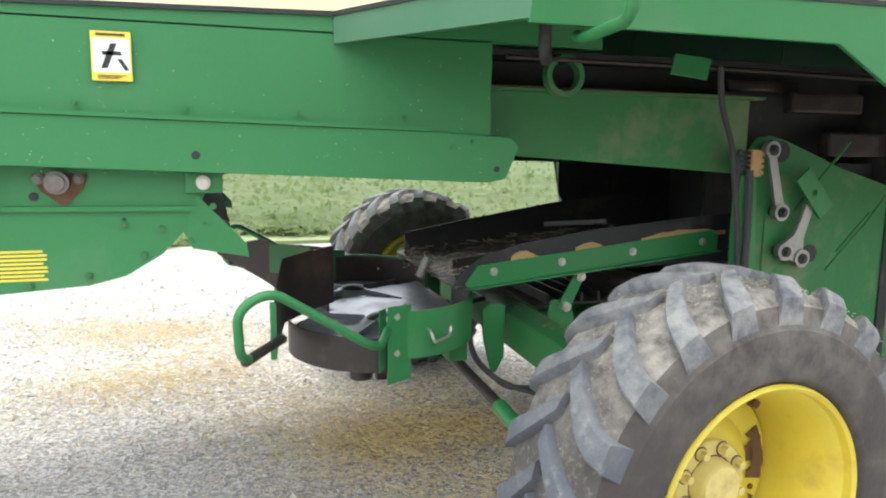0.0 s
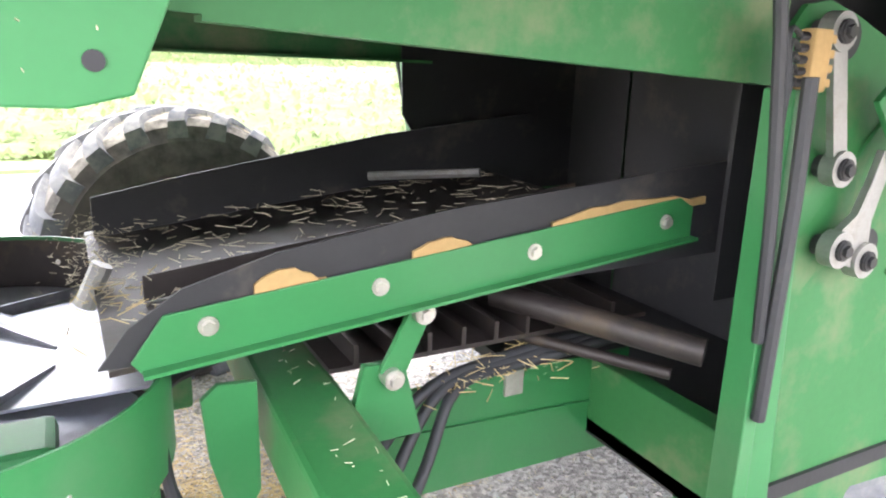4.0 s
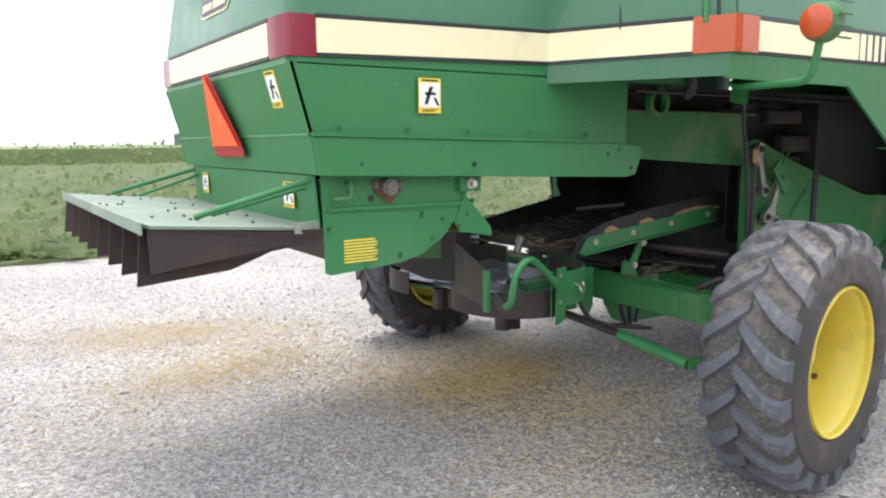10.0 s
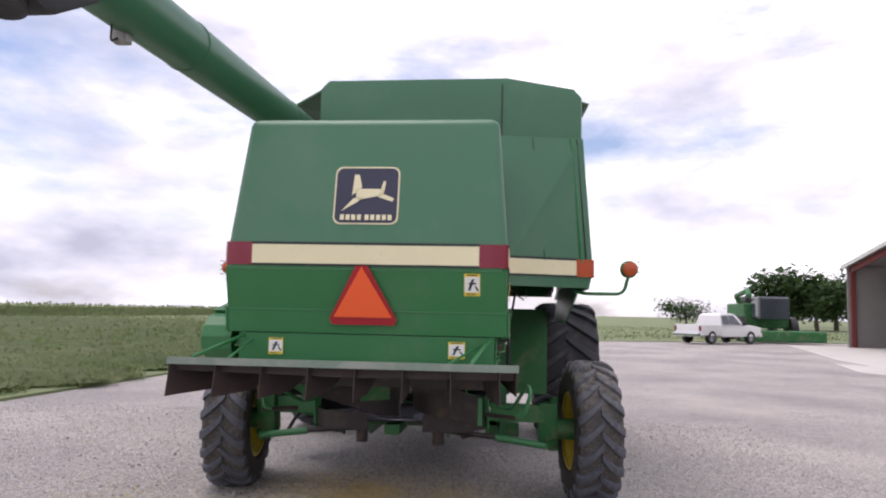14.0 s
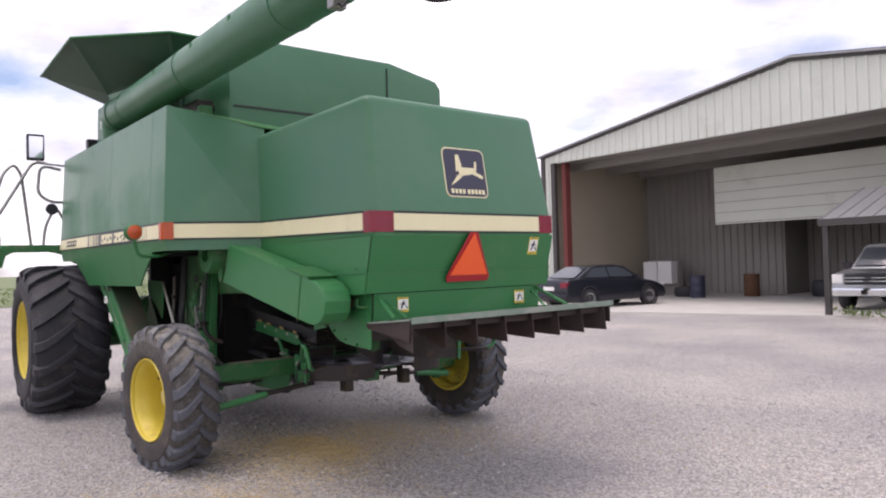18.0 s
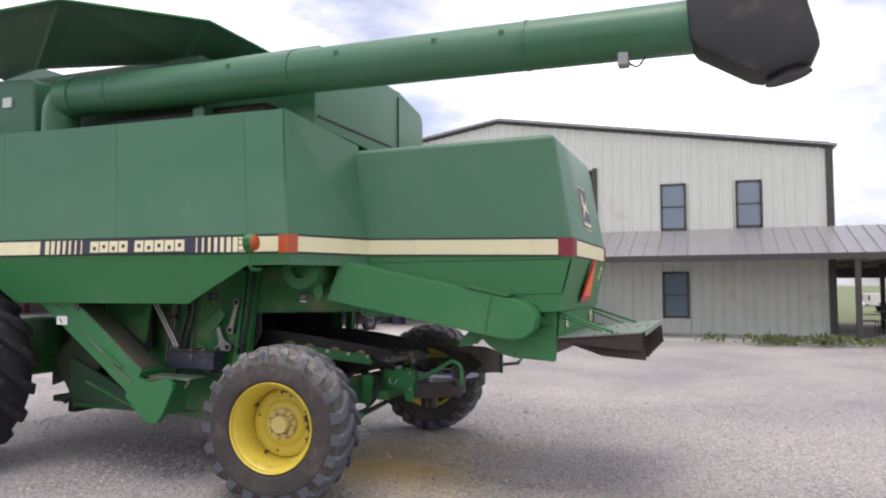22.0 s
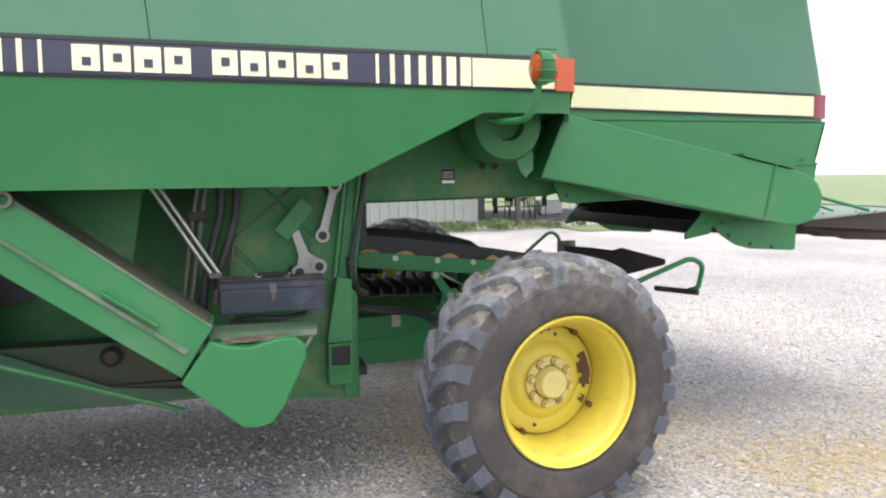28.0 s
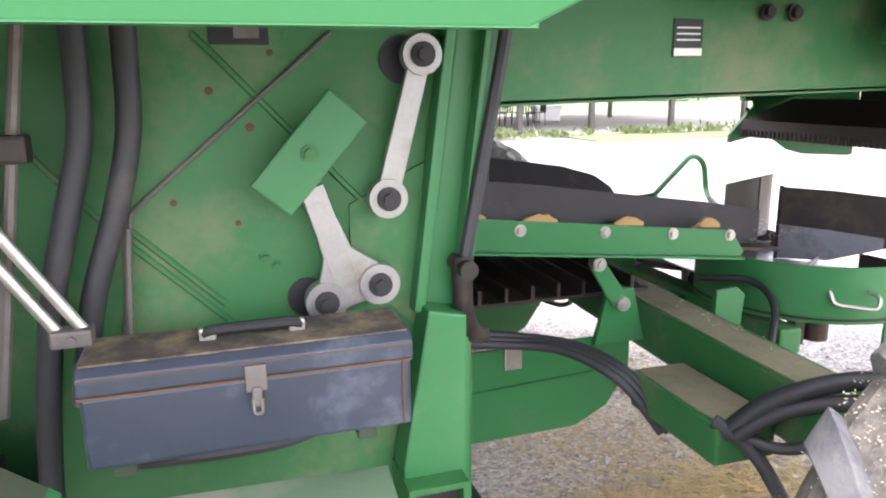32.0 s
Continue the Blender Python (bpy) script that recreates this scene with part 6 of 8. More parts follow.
# -- rear axle --
bm = B()
prism(bm, [(1.15, 2.15, 0.66), (1.29, 2.15, 0.66), (1.38, my(2.15), 0.66), (1.24, my(2.15), 0.66)], (0, 0, 0.14), 0.012)
axle = part("rear_axle", bm, GREEN_D, combine, "dusty green rear axle beam")
for s, yw in ((-1, 1.775), (1, 4.815)):
    bm = B()
    ye = 2.2 if s < 0 else my(2.2)
    prism(bm, [(1.14, ye, 0.82), (1.34, ye, 0.82), (1.37, ye, 0.5), (1.2, ye, 0.46)], (0, s * 0.16, 0), 0.02)
    tube(bm, [(1.29, ye + s * 0.1, 0.6), (1.29, yw - s * 0.1, 0.6)], 0.09, 20)
    tube(bm, [(1.29, ye + s * 0.13, 0.42), (1.29, ye + s * 0.13, 0.86)], 0.045, 14)
    part("knuckle", bm, GREEN_D, axle, "", 40)
    bm = B()
    tube(bm, [(1.0, ye - s * 0.35, 0.555), (1.02, ye + s * 0.05, 0.5)], 0.028, 14)
    tube(bm, [(1.02, ye + s * 0.05, 0.5), (1.2, ye + s * 0.14, 0.5)], 0.03, 12)
    tie = part("tie_rod", bm, GREEN, axle, "", 40)
    bm = B()
    tube(bm, [(0.98, CY + s * 0.35, 0.60), (1.0, ye - s * 0.33, 0.557)], 0.021, 12)
    part("piston_rod", bm, DARK, axle, "dark oily piston rod", 40)
    bm = B()
    prism(bm, xz([(1.06, 0.82), (1.09, 0.845), (1.16, 0.84), (1.16, 0.62), (1.125, 0.56), (1.105, 0.56), (1.07, 0.7)], CY + s * 0.42), (0, s * 0.016, 0), 0.003)
    part("axle_bracket", bm, GREEN, axle)
    for k in range(2):
        bm = B()
        tube(bm, bend([(1.12, CY + s * 0.3, 0.84), (1.0, CY + s * 0.4, 0.85), (0.985, CY + s * 0.48, 0.8), (1.0, CY + s * 0.49, 0.65), (1.09 + 0.06 * k, CY + s * 0.5, 0.56 - 0.05 * k), (1.16 + 0.06 * k, CY + s * 0.56, 0.53), (1.28, CY + s * 0.75, 0.54)], 0.1), 0.011, 8)
        part("hose", bm, HOSE, axle, "", 40)
    bm = B()
    tube(bm, bend([(1.2, ye - s * 0.05, 0.82), (1.24, ye + s * 0.08, 0.9), (1.3, ye + s * 0.2, 0.78), (1.28, ye + s * 0.18, 0.55)], 0.08), 0.018, 10)
    tube(bm, bend([(1.26, ye - s * 0.02, 0.80), (1.32, ye + s * 0.1, 0.86), (1.36, ye + s * 0.16, 0.7)], 0.08), 0.016, 10)
    part("axle_hose", bm, HOSE, axle, "", 40)

# shelf beside the axle and the hoses that run to the left wheel
bm = B()
box(bm, (1.38, 3.93, 0.62), (1.535, 4.26, 0.715), 0.008)
shelf = part("axle_shelf", bm, GREEN_D, axle)
bm = B()
box(bm, (1.39, 3.94, 0.7145), (1.525, 4.25, 0.719), 0.002)
part("dust_layer", bm, DUSTT, shelf, "tan dust and chaff")
bm = B()
prism(bm, [(1.215, 3.3, 0.799), (1.32, 3.3, 0.799), (1.365, 4.3, 0.799), (1.255, 4.3, 0.799)], (0, 0, 0.004))
part("dust_layer", bm, DUSTT, axle, "tan dust and chaff")
for pts, r in (([(1.51, 4.25, 0.69), (1.47, 4.3, 0.77), (1.42, 4.36, 0.825), (1.34, 4.4, 0.85), (1.26, 4.46, 0.86)], 0.02), ([(1.5, 4.28, 0.7), (1.45, 4.33, 0.77), (1.38, 4.4, 0.81), (1.3, 4.48, 0.82)], 0.018), ([(1.53, 4.24, 0.72), (1.47, 4.3, 0.67), (1.44, 4.36, 0.58), (1.4, 4.42, 0.46)], 0.016), ([(1.5, 4.26, 0.7), (1.44, 4.34, 0.68), (1.36, 4.42, 0.74)], 0.013)):
    bm = B()
    tube(bm, bend(pts, 0.08), r, 10)
    part("axle_hose", bm, HOSE, axle, "", 40)

# -- twin straw spreader behind the axle --
def arc(c, r, a0, a1, n=16):
    return [(c[0] + r * math.cos(radians(a0 + (a1 - a0) * i / n)), c[1] + r * math.sin(radians(a0 + (a1 - a0) * i / n))) for i in range(n + 1)]


SPX, SPD = 0.665, 0.355
for s in (-1, 1):
    def m(p, s=s):
        """Mirrors a plan point given for the right side."""
        return (p[0], p[1] if s < 0 else 6.54 - p[1])
    cy = m((0, CY - SPD))[1]
    cr = (SPX, CY - SPD)
    pts = [m(p) for p in arc(cr, 0.352, -96, 20)]
    bm = B()
    strip(bm, pts, 0.735, 0.905, 0.006)
    hous = part("spreader_housing", bm, GREEN, combine, "curved green spreader housing", 30)
    bm = B()
    strip(bm, [m(p) for p in arc(cr, 0.344, -94, 18)], 0.745, 0.895, 0.003)
    part("worn_liner", bm, DARK, hous, "bare worn inside", 30)
    bm = B()
    for x0, x1, zz0, zz1 in ((0.57, 0.6, 0.7, 0.92), (0.6, 0.69, 0.655, 0.93)):
        a, b = m((x0, 2.6)), m((x1, 2.63))
        prism(bm, [(x0, a[1], zz0), (x1, b[1], zz0 + 0.01), (x1, b[1], zz1), (x0, a[1], zz1)], (0, s * 0.008, 0))
    part("support_plate", bm, GREEN, hous)
    q = m((0.632, 2.612))
    bolts(hous, ZINC, [(q[0], q[1] + s * 0.006, z) for z in (0.893, 0.763)], "y", 0.009, 0.012, s)
    bm = B()
    a, b = m((0.756, 2.632)), m((0.851, 2.705))
    tube(bm, bend([(a[0], a[1], 0.835), (a[0], a[1] + s * 0.04, 0.83), (a[0] + 0.01, a[1] + s * 0.045, 0.795), (b[0], b[1] + s * 0.045, 0.80), (b[0], b[1] + s * 0.03, 0.835), (b[0], b[1], 0.838)], 0.02), 0.006, 8)
    part("grab_handle", bm, ZINC, hous, "bent steel grab handle", 40)
    # spinner disc with paddles
    bm = B()
    lathe(bm, [(0.001, 0.79), (0.06, 0.80), (0.1, 0.775), (0.32, 0.77), (0.325, 0.762), (0.001, 0.76)], (SPX, cy, 0), "z", 40)
    disc = part("spinner_disc", bm, BRIGHT, combine, "worn bright steel spinner disc", 40)
    for k in range(4):
        a = radians(90 * k + 35 * s)
        d, n = Vector((math.cos(a), math.sin(a), 0)), Vector((-math.sin(a), math.cos(a), 0))
        c = Vector((SPX, cy, 0.775))
        bm = B()
        prism(bm, [c + d * 0.07, c + d * 0.3, c + d * 0.3 + Vector((0, 0, 0.022)), c + d * 0.07 + Vector((0, 0, 0.03))], n * 0.006)
        part("paddle", bm, SHEET, disc)
    bm = B()
    lathe(bm, [(0.001, 0.82), (0.04, 0.815), (0.06, 0.8), (0.08, 0.78)], (SPX, cy, 0), "z", 24)
    box(bm, (SPX - 0.02, cy - 0.02, 0.55), (SPX + 0.02, cy + 0.02, 0.76))
    tube(bm, [(SPX - 0.08, cy + 0.0, 0.56), (SPX - 0.08, cy + 0.0, 0.68)], 0.045, 16)
    part("spinner_hub", bm, DARK, disc, "", 40)
    # skirt of dark sheet round the open rear
    bm = B()
    strip(bm, [m(p) for p in arc(cr, 0.36, -97, -195, 14)], 0.69, 0.815, 0.005)
    lathe(bm, [(0.25, 0.752), (0.357, 0.752), (0.357, 0.746), (0.25, 0.746)], (SPX, cy, 0), "z", 40)
    part("lower_shroud", bm, DARK, combine, "", 40)
    # deflector plates: the right one bent, the left one swung in and straight
    bm = B()
    if s < 0:
        way = [(0.508, 3.16), (0.4, 3.085), (0.293, 2.985), (0.255, 2.79), (0.233, 2.641)]
        strip(bm, way, [0.83, 0.815, 0.80, 0.785, 0.77], [1.065, 1.058, 1.047, 0.997, 0.957], 0.006)
    else:
        way = [(0.498, 3.275), (0.39, 3.405), (0.285, 3.533), (0.25, 3.573), (0.06, 3.784)]
        strip(bm, way, [0.77, 0.78, 0.84, 0.86, 0.95], [1.04, 1.037, 1.026, 1.045, 0.984], 0.006)
    defl = part("deflector_plate", bm, DARK, combine, "scuffed dark deflector plate", 50)
    bm = B()
    if s < 0:
        box(bm, (0.213, 2.63, 0.765), (0.233, 2.662, 0.957), 0.003)
    else:
        strip(bm, [(0.505, 3.28), (0.395, 3.412), (0.29, 3.541)], [0.772, 0.782, 0.842], [0.9, 0.893, 0.88], 0.003)
    part("deflector_bracket" if s < 0 else "polished_band", bm, GREEN if s < 0 else SHEET, defl)
    if s > 0:
        bm = B()
        box(bm, (0.496, 3.262, 0.765), (0.506, 3.277, 1.045), 0.002)
        part("edge_flange", bm, BLACK, defl)
        bm = B()
        strip(bm, [(0.44, 3.333), (0.385, 3.395), (0.28, 3.523)], [0.9, 0.9, 0.9], [1.036, 1.035, 1.025], 0.003)
        part("painted_face", bm, GREEN_D, defl, "green paint left on the inner face")
    # motor cover inside the right housing
    if s < 0:
        bm = B()
        box(bm, (0.63, 2.84, 0.77), (0.84, 2.98, 0.812), 0.018)
        part("motor_cover", bm, GREEN, hous)
    # guard loop: green above, bare dark steel below
    p = [(0.59, 2.56, 0.86), (0.53, 2.42, 0.835), (0.19, 2.315, 1.066), (0.096, 2.29, 1.02), (0.105, 2.33, 0.875), (0.13, 2.4, 0.845)]
    if s > 0:
        p = [(0.56, 2.66, 0.87), (0.5, 2.56, 0.86), (0.165, 2.40, 1.04), (0.09, 2.39, 1.0), (0.1, 2.42, 0.86), (0.13, 2.46, 0.845)]
    bm = B()
    tube(bm, bend([(x, m((x, y))[1] + 0.06 * (s > 0), z) for x, y, z in p], 0.07, 6), 0.0145, 12)
    loop = part("guard_loop", bm, GREEN, combine, "bent green guard tube", 40)
    bm = B()
    tube(bm, [(x, m((x, y))[1] + 0.06 * (s > 0), z) for x, y, z in ((0.12, 2.39, 0.84), (0.25, 2.62, 0.84))], 0.016, 12)
    part("loop_end", bm, DARK, loop, "", 40)
# plate between the two discs, drive box
bm = B()
prism(bm, [(0.42, CY - 0.2, 0.752), (0.42, CY + 0.2, 0.752), (1.0, CY + 0.3, 0.80), (1.0, CY - 0.3, 0.80)], (0, 0, 0.006))
part("spreader_floor", bm, BRIGHT, combine, "polished sheet floor between the discs")
bm = B()
box(bm, (0.9, CY - 0.5, 0.64), (0.98, CY + 0.5, 0.72), 0.01)
box(bm, (0.55, CY - 0.06, 0.62), (1.1, CY + 0.06, 0.70), 0.01)
part("spreader_frame", bm, GREEN_D, combine)
# yellow switch block with cables on the right post
bm = B()
box(bm, (1.955, 2.47, 1.375), (2.0, 2.5, 1.475), 0.006)
for k in range(4):
    box(bm, (1.997, 2.472, 1.383 + 0.023 * k), (2.012, 2.498, 1.397 + 0.023 * k), 0.003)
blk = part("switch_block", bm, FOAM, combine, "yellowed switch block with cables")
for k in range(5):
    bm = B()
    tube(bm, [(1.955, 2.485, 1.39 + 0.018 * k), (1.935, 2.485, 1.39 + 0.018 * k)], 0.007, 8)
    part("plug", bm, BLACK, blk)
    bm = B()
    tube(bm, bend([(1.94, 2.485, 1.39 + 0.018 * k), (1.9 - 0.006 * k, 2.46, 1.4 + 0.02 * k), (1.885, 2.455, 1.35 - 0.02 * k), (1.9, 2.46, 1.15)], 0.04), 0.0045, 6)
    part("cable", bm, HOSE, blk, "", 40)
# ---- ground ----
def ground_material():
    m = bpy.data.materials.new("gravel_yard")
    m.use_nodes = True
    n, l = m.node_tree.nodes, m.node_tree.links
    b = n["Principled BSDF"]
    b.inputs["Roughness"].default_value = 0.95
    geo = n.new("ShaderNodeNewGeometry")
    vo = n.new("ShaderNodeTexVoronoi")
    vo.inputs["Scale"].default_value = 70
    v2 = n.new("ShaderNodeTexVoronoi")
    v2.inputs["Scale"].default_value = 160
    no = n.new("ShaderNodeTexNoise")
    no.inputs["Scale"].default_value, no.inputs["Detail"].default_value = 0.35, 6
    for t in (vo, v2, no):
        l.new(geo.outputs["Position"], t.inputs["Vector"])
    sep = n.new("ShaderNodeSeparateColor")
    l.new(vo.outputs["Color"], sep.inputs[0])
    ramp = n.new("ShaderNodeValToRGB")
    e = ramp.color_ramp.elements
    e[0].position, e[0].color = 0.0, (0.24, 0.23, 0.225, 1)
    e[1].position, e[1].color = 1.0, (0.66, 0.64, 0.62, 1)
    x = e.new(0.5)
    x.color = (0.42, 0.405, 0.395, 1)
    l.new(sep.outputs[0], ramp.inputs["Fac"])
    mr = n.new("ShaderNodeValToRGB")
    mr.color_ramp.elements[0].position, mr.color_ramp.elements[0].color = 0.35, (0.72, 0.71, 0.7, 1)
    mr.color_ramp.elements[1].position, mr.color_ramp.elements[1].color = 0.7, (1.08, 1.04, 0.98, 1)
    l.new(no.outputs["Fac"], mr.inputs["Fac"])
    mul = n.new("ShaderNodeMix")
    mul.data_type, mul.blend_type = "RGBA", "MULTIPLY"
    mul.inputs["Factor"].default_value = 1
    l.new(ramp.outputs["Color"], mul.inputs["A"]), l.new(mr.outputs["Color"], mul.inputs["B"])
    # grass beyond the yard: edge set on the plan
    sx = n.new("ShaderNodeSeparateXYZ")
    l.new(geo.outputs["Position"], sx.inputs[0])
    l.new(mul.outputs["Result"], b.inputs["Base Color"])
    bp = n.new("ShaderNodeBump")
    bp.inputs["Strength"].default_value, bp.inputs["Distance"].default_value = 0.7, 0.012
    ad = n.new("ShaderNodeMath")
    ad.operation = "ADD"
    l.new(vo.outputs["Distance"], ad.inputs[0]), l.new(v2.outputs["Distance"], ad.inputs[1])
    l.new(ad.outputs[0], bp.inputs["Height"]), l.new(bp.outputs["Normal"], b.inputs["Normal"])
    return m


GRAVEL = ground_material()
STONE = material("gravel_stone", (0.44, 0.425, 0.415), 0.95, 0, 0.4, 30, 120, 0.2, coord="World")
GRASS = material("crop_leaves", (0.14, 0.19, 0.075), 0.75, 0, 0.25, 1.5, 30, 0.1, (0.26, 0.28, 0.15), 0.4, 0.4, coord="World")
FIELD = material("field_soil_and_grass", (0.15, 0.19, 0.085), 0.9, 0, 0.3, 0.3, 8, 0.3, (0.24, 0.24, 0.12), 0.35, 0.12, coord="World")
CONCRETE = material("pale_concrete", (0.52, 0.5, 0.46), 0.85, 0, 0.12, 1.2, 40, 0.1, (0.36, 0.33, 0.28), 0.25, 0.7)
WALLM = material("off_white_ribbed_steel", (0.60, 0.625, 0.565), 0.5, 0, 0.06, 0.8, 30, 0.02, (0.45, 0.42, 0.36), 0.15, 0.6)
TANW = material("tan_ribbed_steel", (0.42, 0.37, 0.29), 0.5, 0, 0.06, 0.8, 30, 0.02)
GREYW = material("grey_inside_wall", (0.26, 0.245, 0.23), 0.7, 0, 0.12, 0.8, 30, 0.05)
TRIM = material("dark_bronze_trim", (0.05, 0.045, 0.042), 0.5, 0, 0.1)
ROOFM = material("galvanised_roof", (0.3, 0.3, 0.3), 0.4, 0.4, 0.15, 1.0, 40, 0.03)
REDST = material("red_oxide_steel", (0.17, 0.04, 0.035), 0.6, 0, 0.2)
PANE = material("window_pane", (0.14, 0.19, 0.24), 0.05, 0, 0.05, spec=0.8, bump=0)
SILVER = material("silver_car_paint", (0.3, 0.31, 0.32), 0.25, 0.5, 0.05, bump=0)
CARBLK = material("dark_car_paint", (0.018, 0.02, 0.028), 0.18, 0.2, 0.05, bump=0)
WHITEP = material("white_car_paint", (0.75, 0.75, 0.74), 0.25, 0, 0.03, bump=0)
BARK = material("bark", (0.09, 0.07, 0.05), 0.9, 0, 0.3, 6, 40, 0.3)
LEAF = material("tree_leaves", (0.05, 0.095, 0.03), 0.7, 0, 0.4, 2.0, 20, 0.1, coord="World")

def let_light_through(m, amount):
    """Leaves pass some light: a translucent share beside the surface."""
    n, l = m.node_tree.nodes, m.node_tree.links
    b, out = n["Principled BSDF"], n["Material Output"]
    tr, mx = n.new("ShaderNodeBsdfTranslucent"), n.new("ShaderNodeMixShader")
    l.new(b.inputs["Base Color"].links[0].from_socket, tr.inputs["Color"])
    mx.inputs[0].default_value = amount
    l.new(b.outputs[0], mx.inputs[1]), l.new(tr.outputs[0], mx.inputs[2])
    l.new(mx.outputs[0], out.inputs["Surface"])


let_light_through(GRASS, 0.5)       # translucent leaves
let_light_through(LEAF, 0.4)

def ground_z(x, y):
    """The gravel lies a little higher by the left rear wheel."""
    return 0.046 * np.exp(-((x - 1.3) / 1.7) ** 2 - ((y - 5.0) / 1.0) ** 2)


bm = B()
span = [-1500, -700, -300, -120, -60, -35, -28, -22, -16, -12, -9] + [-7 + 0.4 * k for k in range(36)] + [9, 12, 16, 22, 28, 36, 50, 80, 150, 300, 700, 1500]
grid = [[bm.verts.new((x + 1.3, y + 3.3, float(ground_z(x + 1.3, y + 3.3)))) for x in span] for y in span]
for i in range(len(span) - 1):
    for j in range(len(span) - 1):
        bm.faces.new((grid[i][j], grid[i][j + 1], grid[i + 1][j + 1], grid[i + 1][j]))
ground = part("ground", bm, GRAVEL)
tagged(ground, "grey crushed gravel yard strewn with straw", "ground", "", "structure")
# fields: sheets of low green that lie on the ground beyond the yard
bm = B()
prism(bm, [(-1400, 14, 0), (-20, 11.2, 0), (0, 10.7, 0), (12, 10.2, 0), (26, 10.2, 0), (60, 8, 0), (1400, 30, 0), (1400, 1400, 0), (-1400, 1400, 0)], (0, 0, 0.05))
f1 = tagged(part("field", bm, FIELD), "flat green crop field beyond the gravel yard", "field", "", "structure")
bm = B()
prism(bm, [(37, 4.0, 0), (1400, -20, 0), (1400, -1400, 0), (90, -1400, 0), (70, -60, 0), (46, -35, 0), (46, -14, 0), (43.5, -11.5, 0), (39, -2, 0)], (0, 0, 0.04))
tagged(part("field", bm, FIELD), "mown green grass beyond the gravel yard", "field", "", "structure")
bm = B()
prism(bm, [(-6.4, -10.2, 0), (-6.4, -45, 0), (-60, -1400, 0), (-1400, -1400, 0), (-1400, -20, 0), (-40, -10, 0)], (0, 0, 0.04))
tagged(part("field", bm, FIELD), "green grass beside the workshop", "field", "", "structure")


def ribbed(bm, x0, x1, z_lo, z_hi, y, n, out, step=0.305, depth=0.055):
    """Ribbed sheeting on a wall along x; z_hi is a function of x. out: +1 or -1 along y."""
    k = max(2, int(abs(x1 - x0) / step))
    prev = None
    for i in range(k + 1):
        xa = x0 + (x1 - x0) * i / k
        for dx, d in ((-0.05, 0), (-0.025, depth), (0.025, depth), (0.05, 0)):
            x = min(max(xa + dx, min(x0, x1)), max(x0, x1))
            a, b = bm.verts.new((x, y + out * d, z_lo)), bm.verts.new((x, y + out * d, z_hi(x)))
            if prev:
                bm.faces.new((prev[0], a, b, prev[1]))
            prev = (a, b)
    return bm


# ---- workshop with a big open door, two upper windows and a porch ----
shop = thing("workshop_building", "off-white ribbed steel workshop with an open door and a lean-to porch", "building", (5.3, -20, 0))
WY, X0, X1, XR = -15.2, -5.1, 15.75, 5.45
ZE, ZR, ZB = 5.9, 7.55, -0.02
roofline = lambda x: ZE + (ZR - ZE) * (1 - abs(x - XR) / (XR - X0) if x < XR else 1 - (x - XR) / (X1 - XR))
DL, DR, DH = 15.2, 2.12, 5.58
for a, b, zl in ((X0, DR, ZB), (DR, DL, DH), (DL, X1, ZB)):
    bm = B()
    ribbed(bm, a, b, zl, roofline, WY, 0, 1)
    prism(bm, [(a, WY - 0.02, zl), (b, WY - 0.02, zl), (b, WY - 0.02, roofline(b))] + ([(XR, WY - 0.02, ZR)] if a < XR < b else []) + [(a, WY - 0.02, roofline(a))], (0, -0.15, 0))
    part("front_wall", bm, WALLM, shop)
bm = B()
for a, b in ((X0, XR), (XR, X1)):
    za, zb = roofline(a), roofline(b)
    prism(bm, [(a, WY + 0.06, za - 0.1), (b, WY + 0.06, zb - 0.1), (b, WY + 0.06, zb + 0.1), (a, WY + 0.06, za + 0.1)], (0, -0.1, 0))
box(bm, (X0 - 0.08, WY - 0.1, ZB), (X0 + 0.12, WY + 0.07, ZE + 0.05))
box(bm, (X1 - 0.1, WY - 0.1, ZB), (X1 + 0.08, WY + 0.07, ZE + 0.05))
part("gable_trim", bm, TRIM, shop)
bm = B()
box(bm, (DR - 0.16, WY - 0.1, 3.4), (DR, WY + 0.06, DH + 0.05))
part("door_frame", bm, TRIM, shop)
bm = B()
box(bm, (DL - 0.1, WY - 0.1, ZB), (DL + 0.1, WY + 0.06, DH))
part("door_frame", bm, TRIM, shop)
bm = B()
box(bm, (14.75, WY - 0.5, ZB), (14.95, WY - 0.2, DH), 0.01)
part("red_column", bm, REDST, shop, "red oxide steel column")
for a, b in ((X0 - 0.2, XR), (XR, X1 + 0.2)):
    bm = B()
    za, zb = roofline(a), roofline(b)
    prism(bm, [(a, WY + 0.15, za), (b, WY + 0.15, zb), (b, WY + 0.15, zb + 0.06), (a, WY + 0.15, za + 0.06)], (0, -30, 0))
    part("roof", bm, ROOFM, shop)
for a, b in (((X0, WY - 0.2), (X0 + 0.15, -44.8)), ((X1 - 0.15, WY - 0.2), (X1, -44.8)), ((X0, -45), (X1, -44.8))):
    bm = B()
    box(bm, (a[0], a[1], ZB), (b[0], b[1], 5.8))
    part("outer_wall", bm, TANW, shop)
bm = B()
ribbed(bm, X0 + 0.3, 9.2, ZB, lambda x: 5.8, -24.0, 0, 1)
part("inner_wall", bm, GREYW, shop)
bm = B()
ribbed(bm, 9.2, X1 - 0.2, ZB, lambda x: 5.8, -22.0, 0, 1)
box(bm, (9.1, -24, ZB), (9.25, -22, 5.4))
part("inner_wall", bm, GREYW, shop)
bm = B()
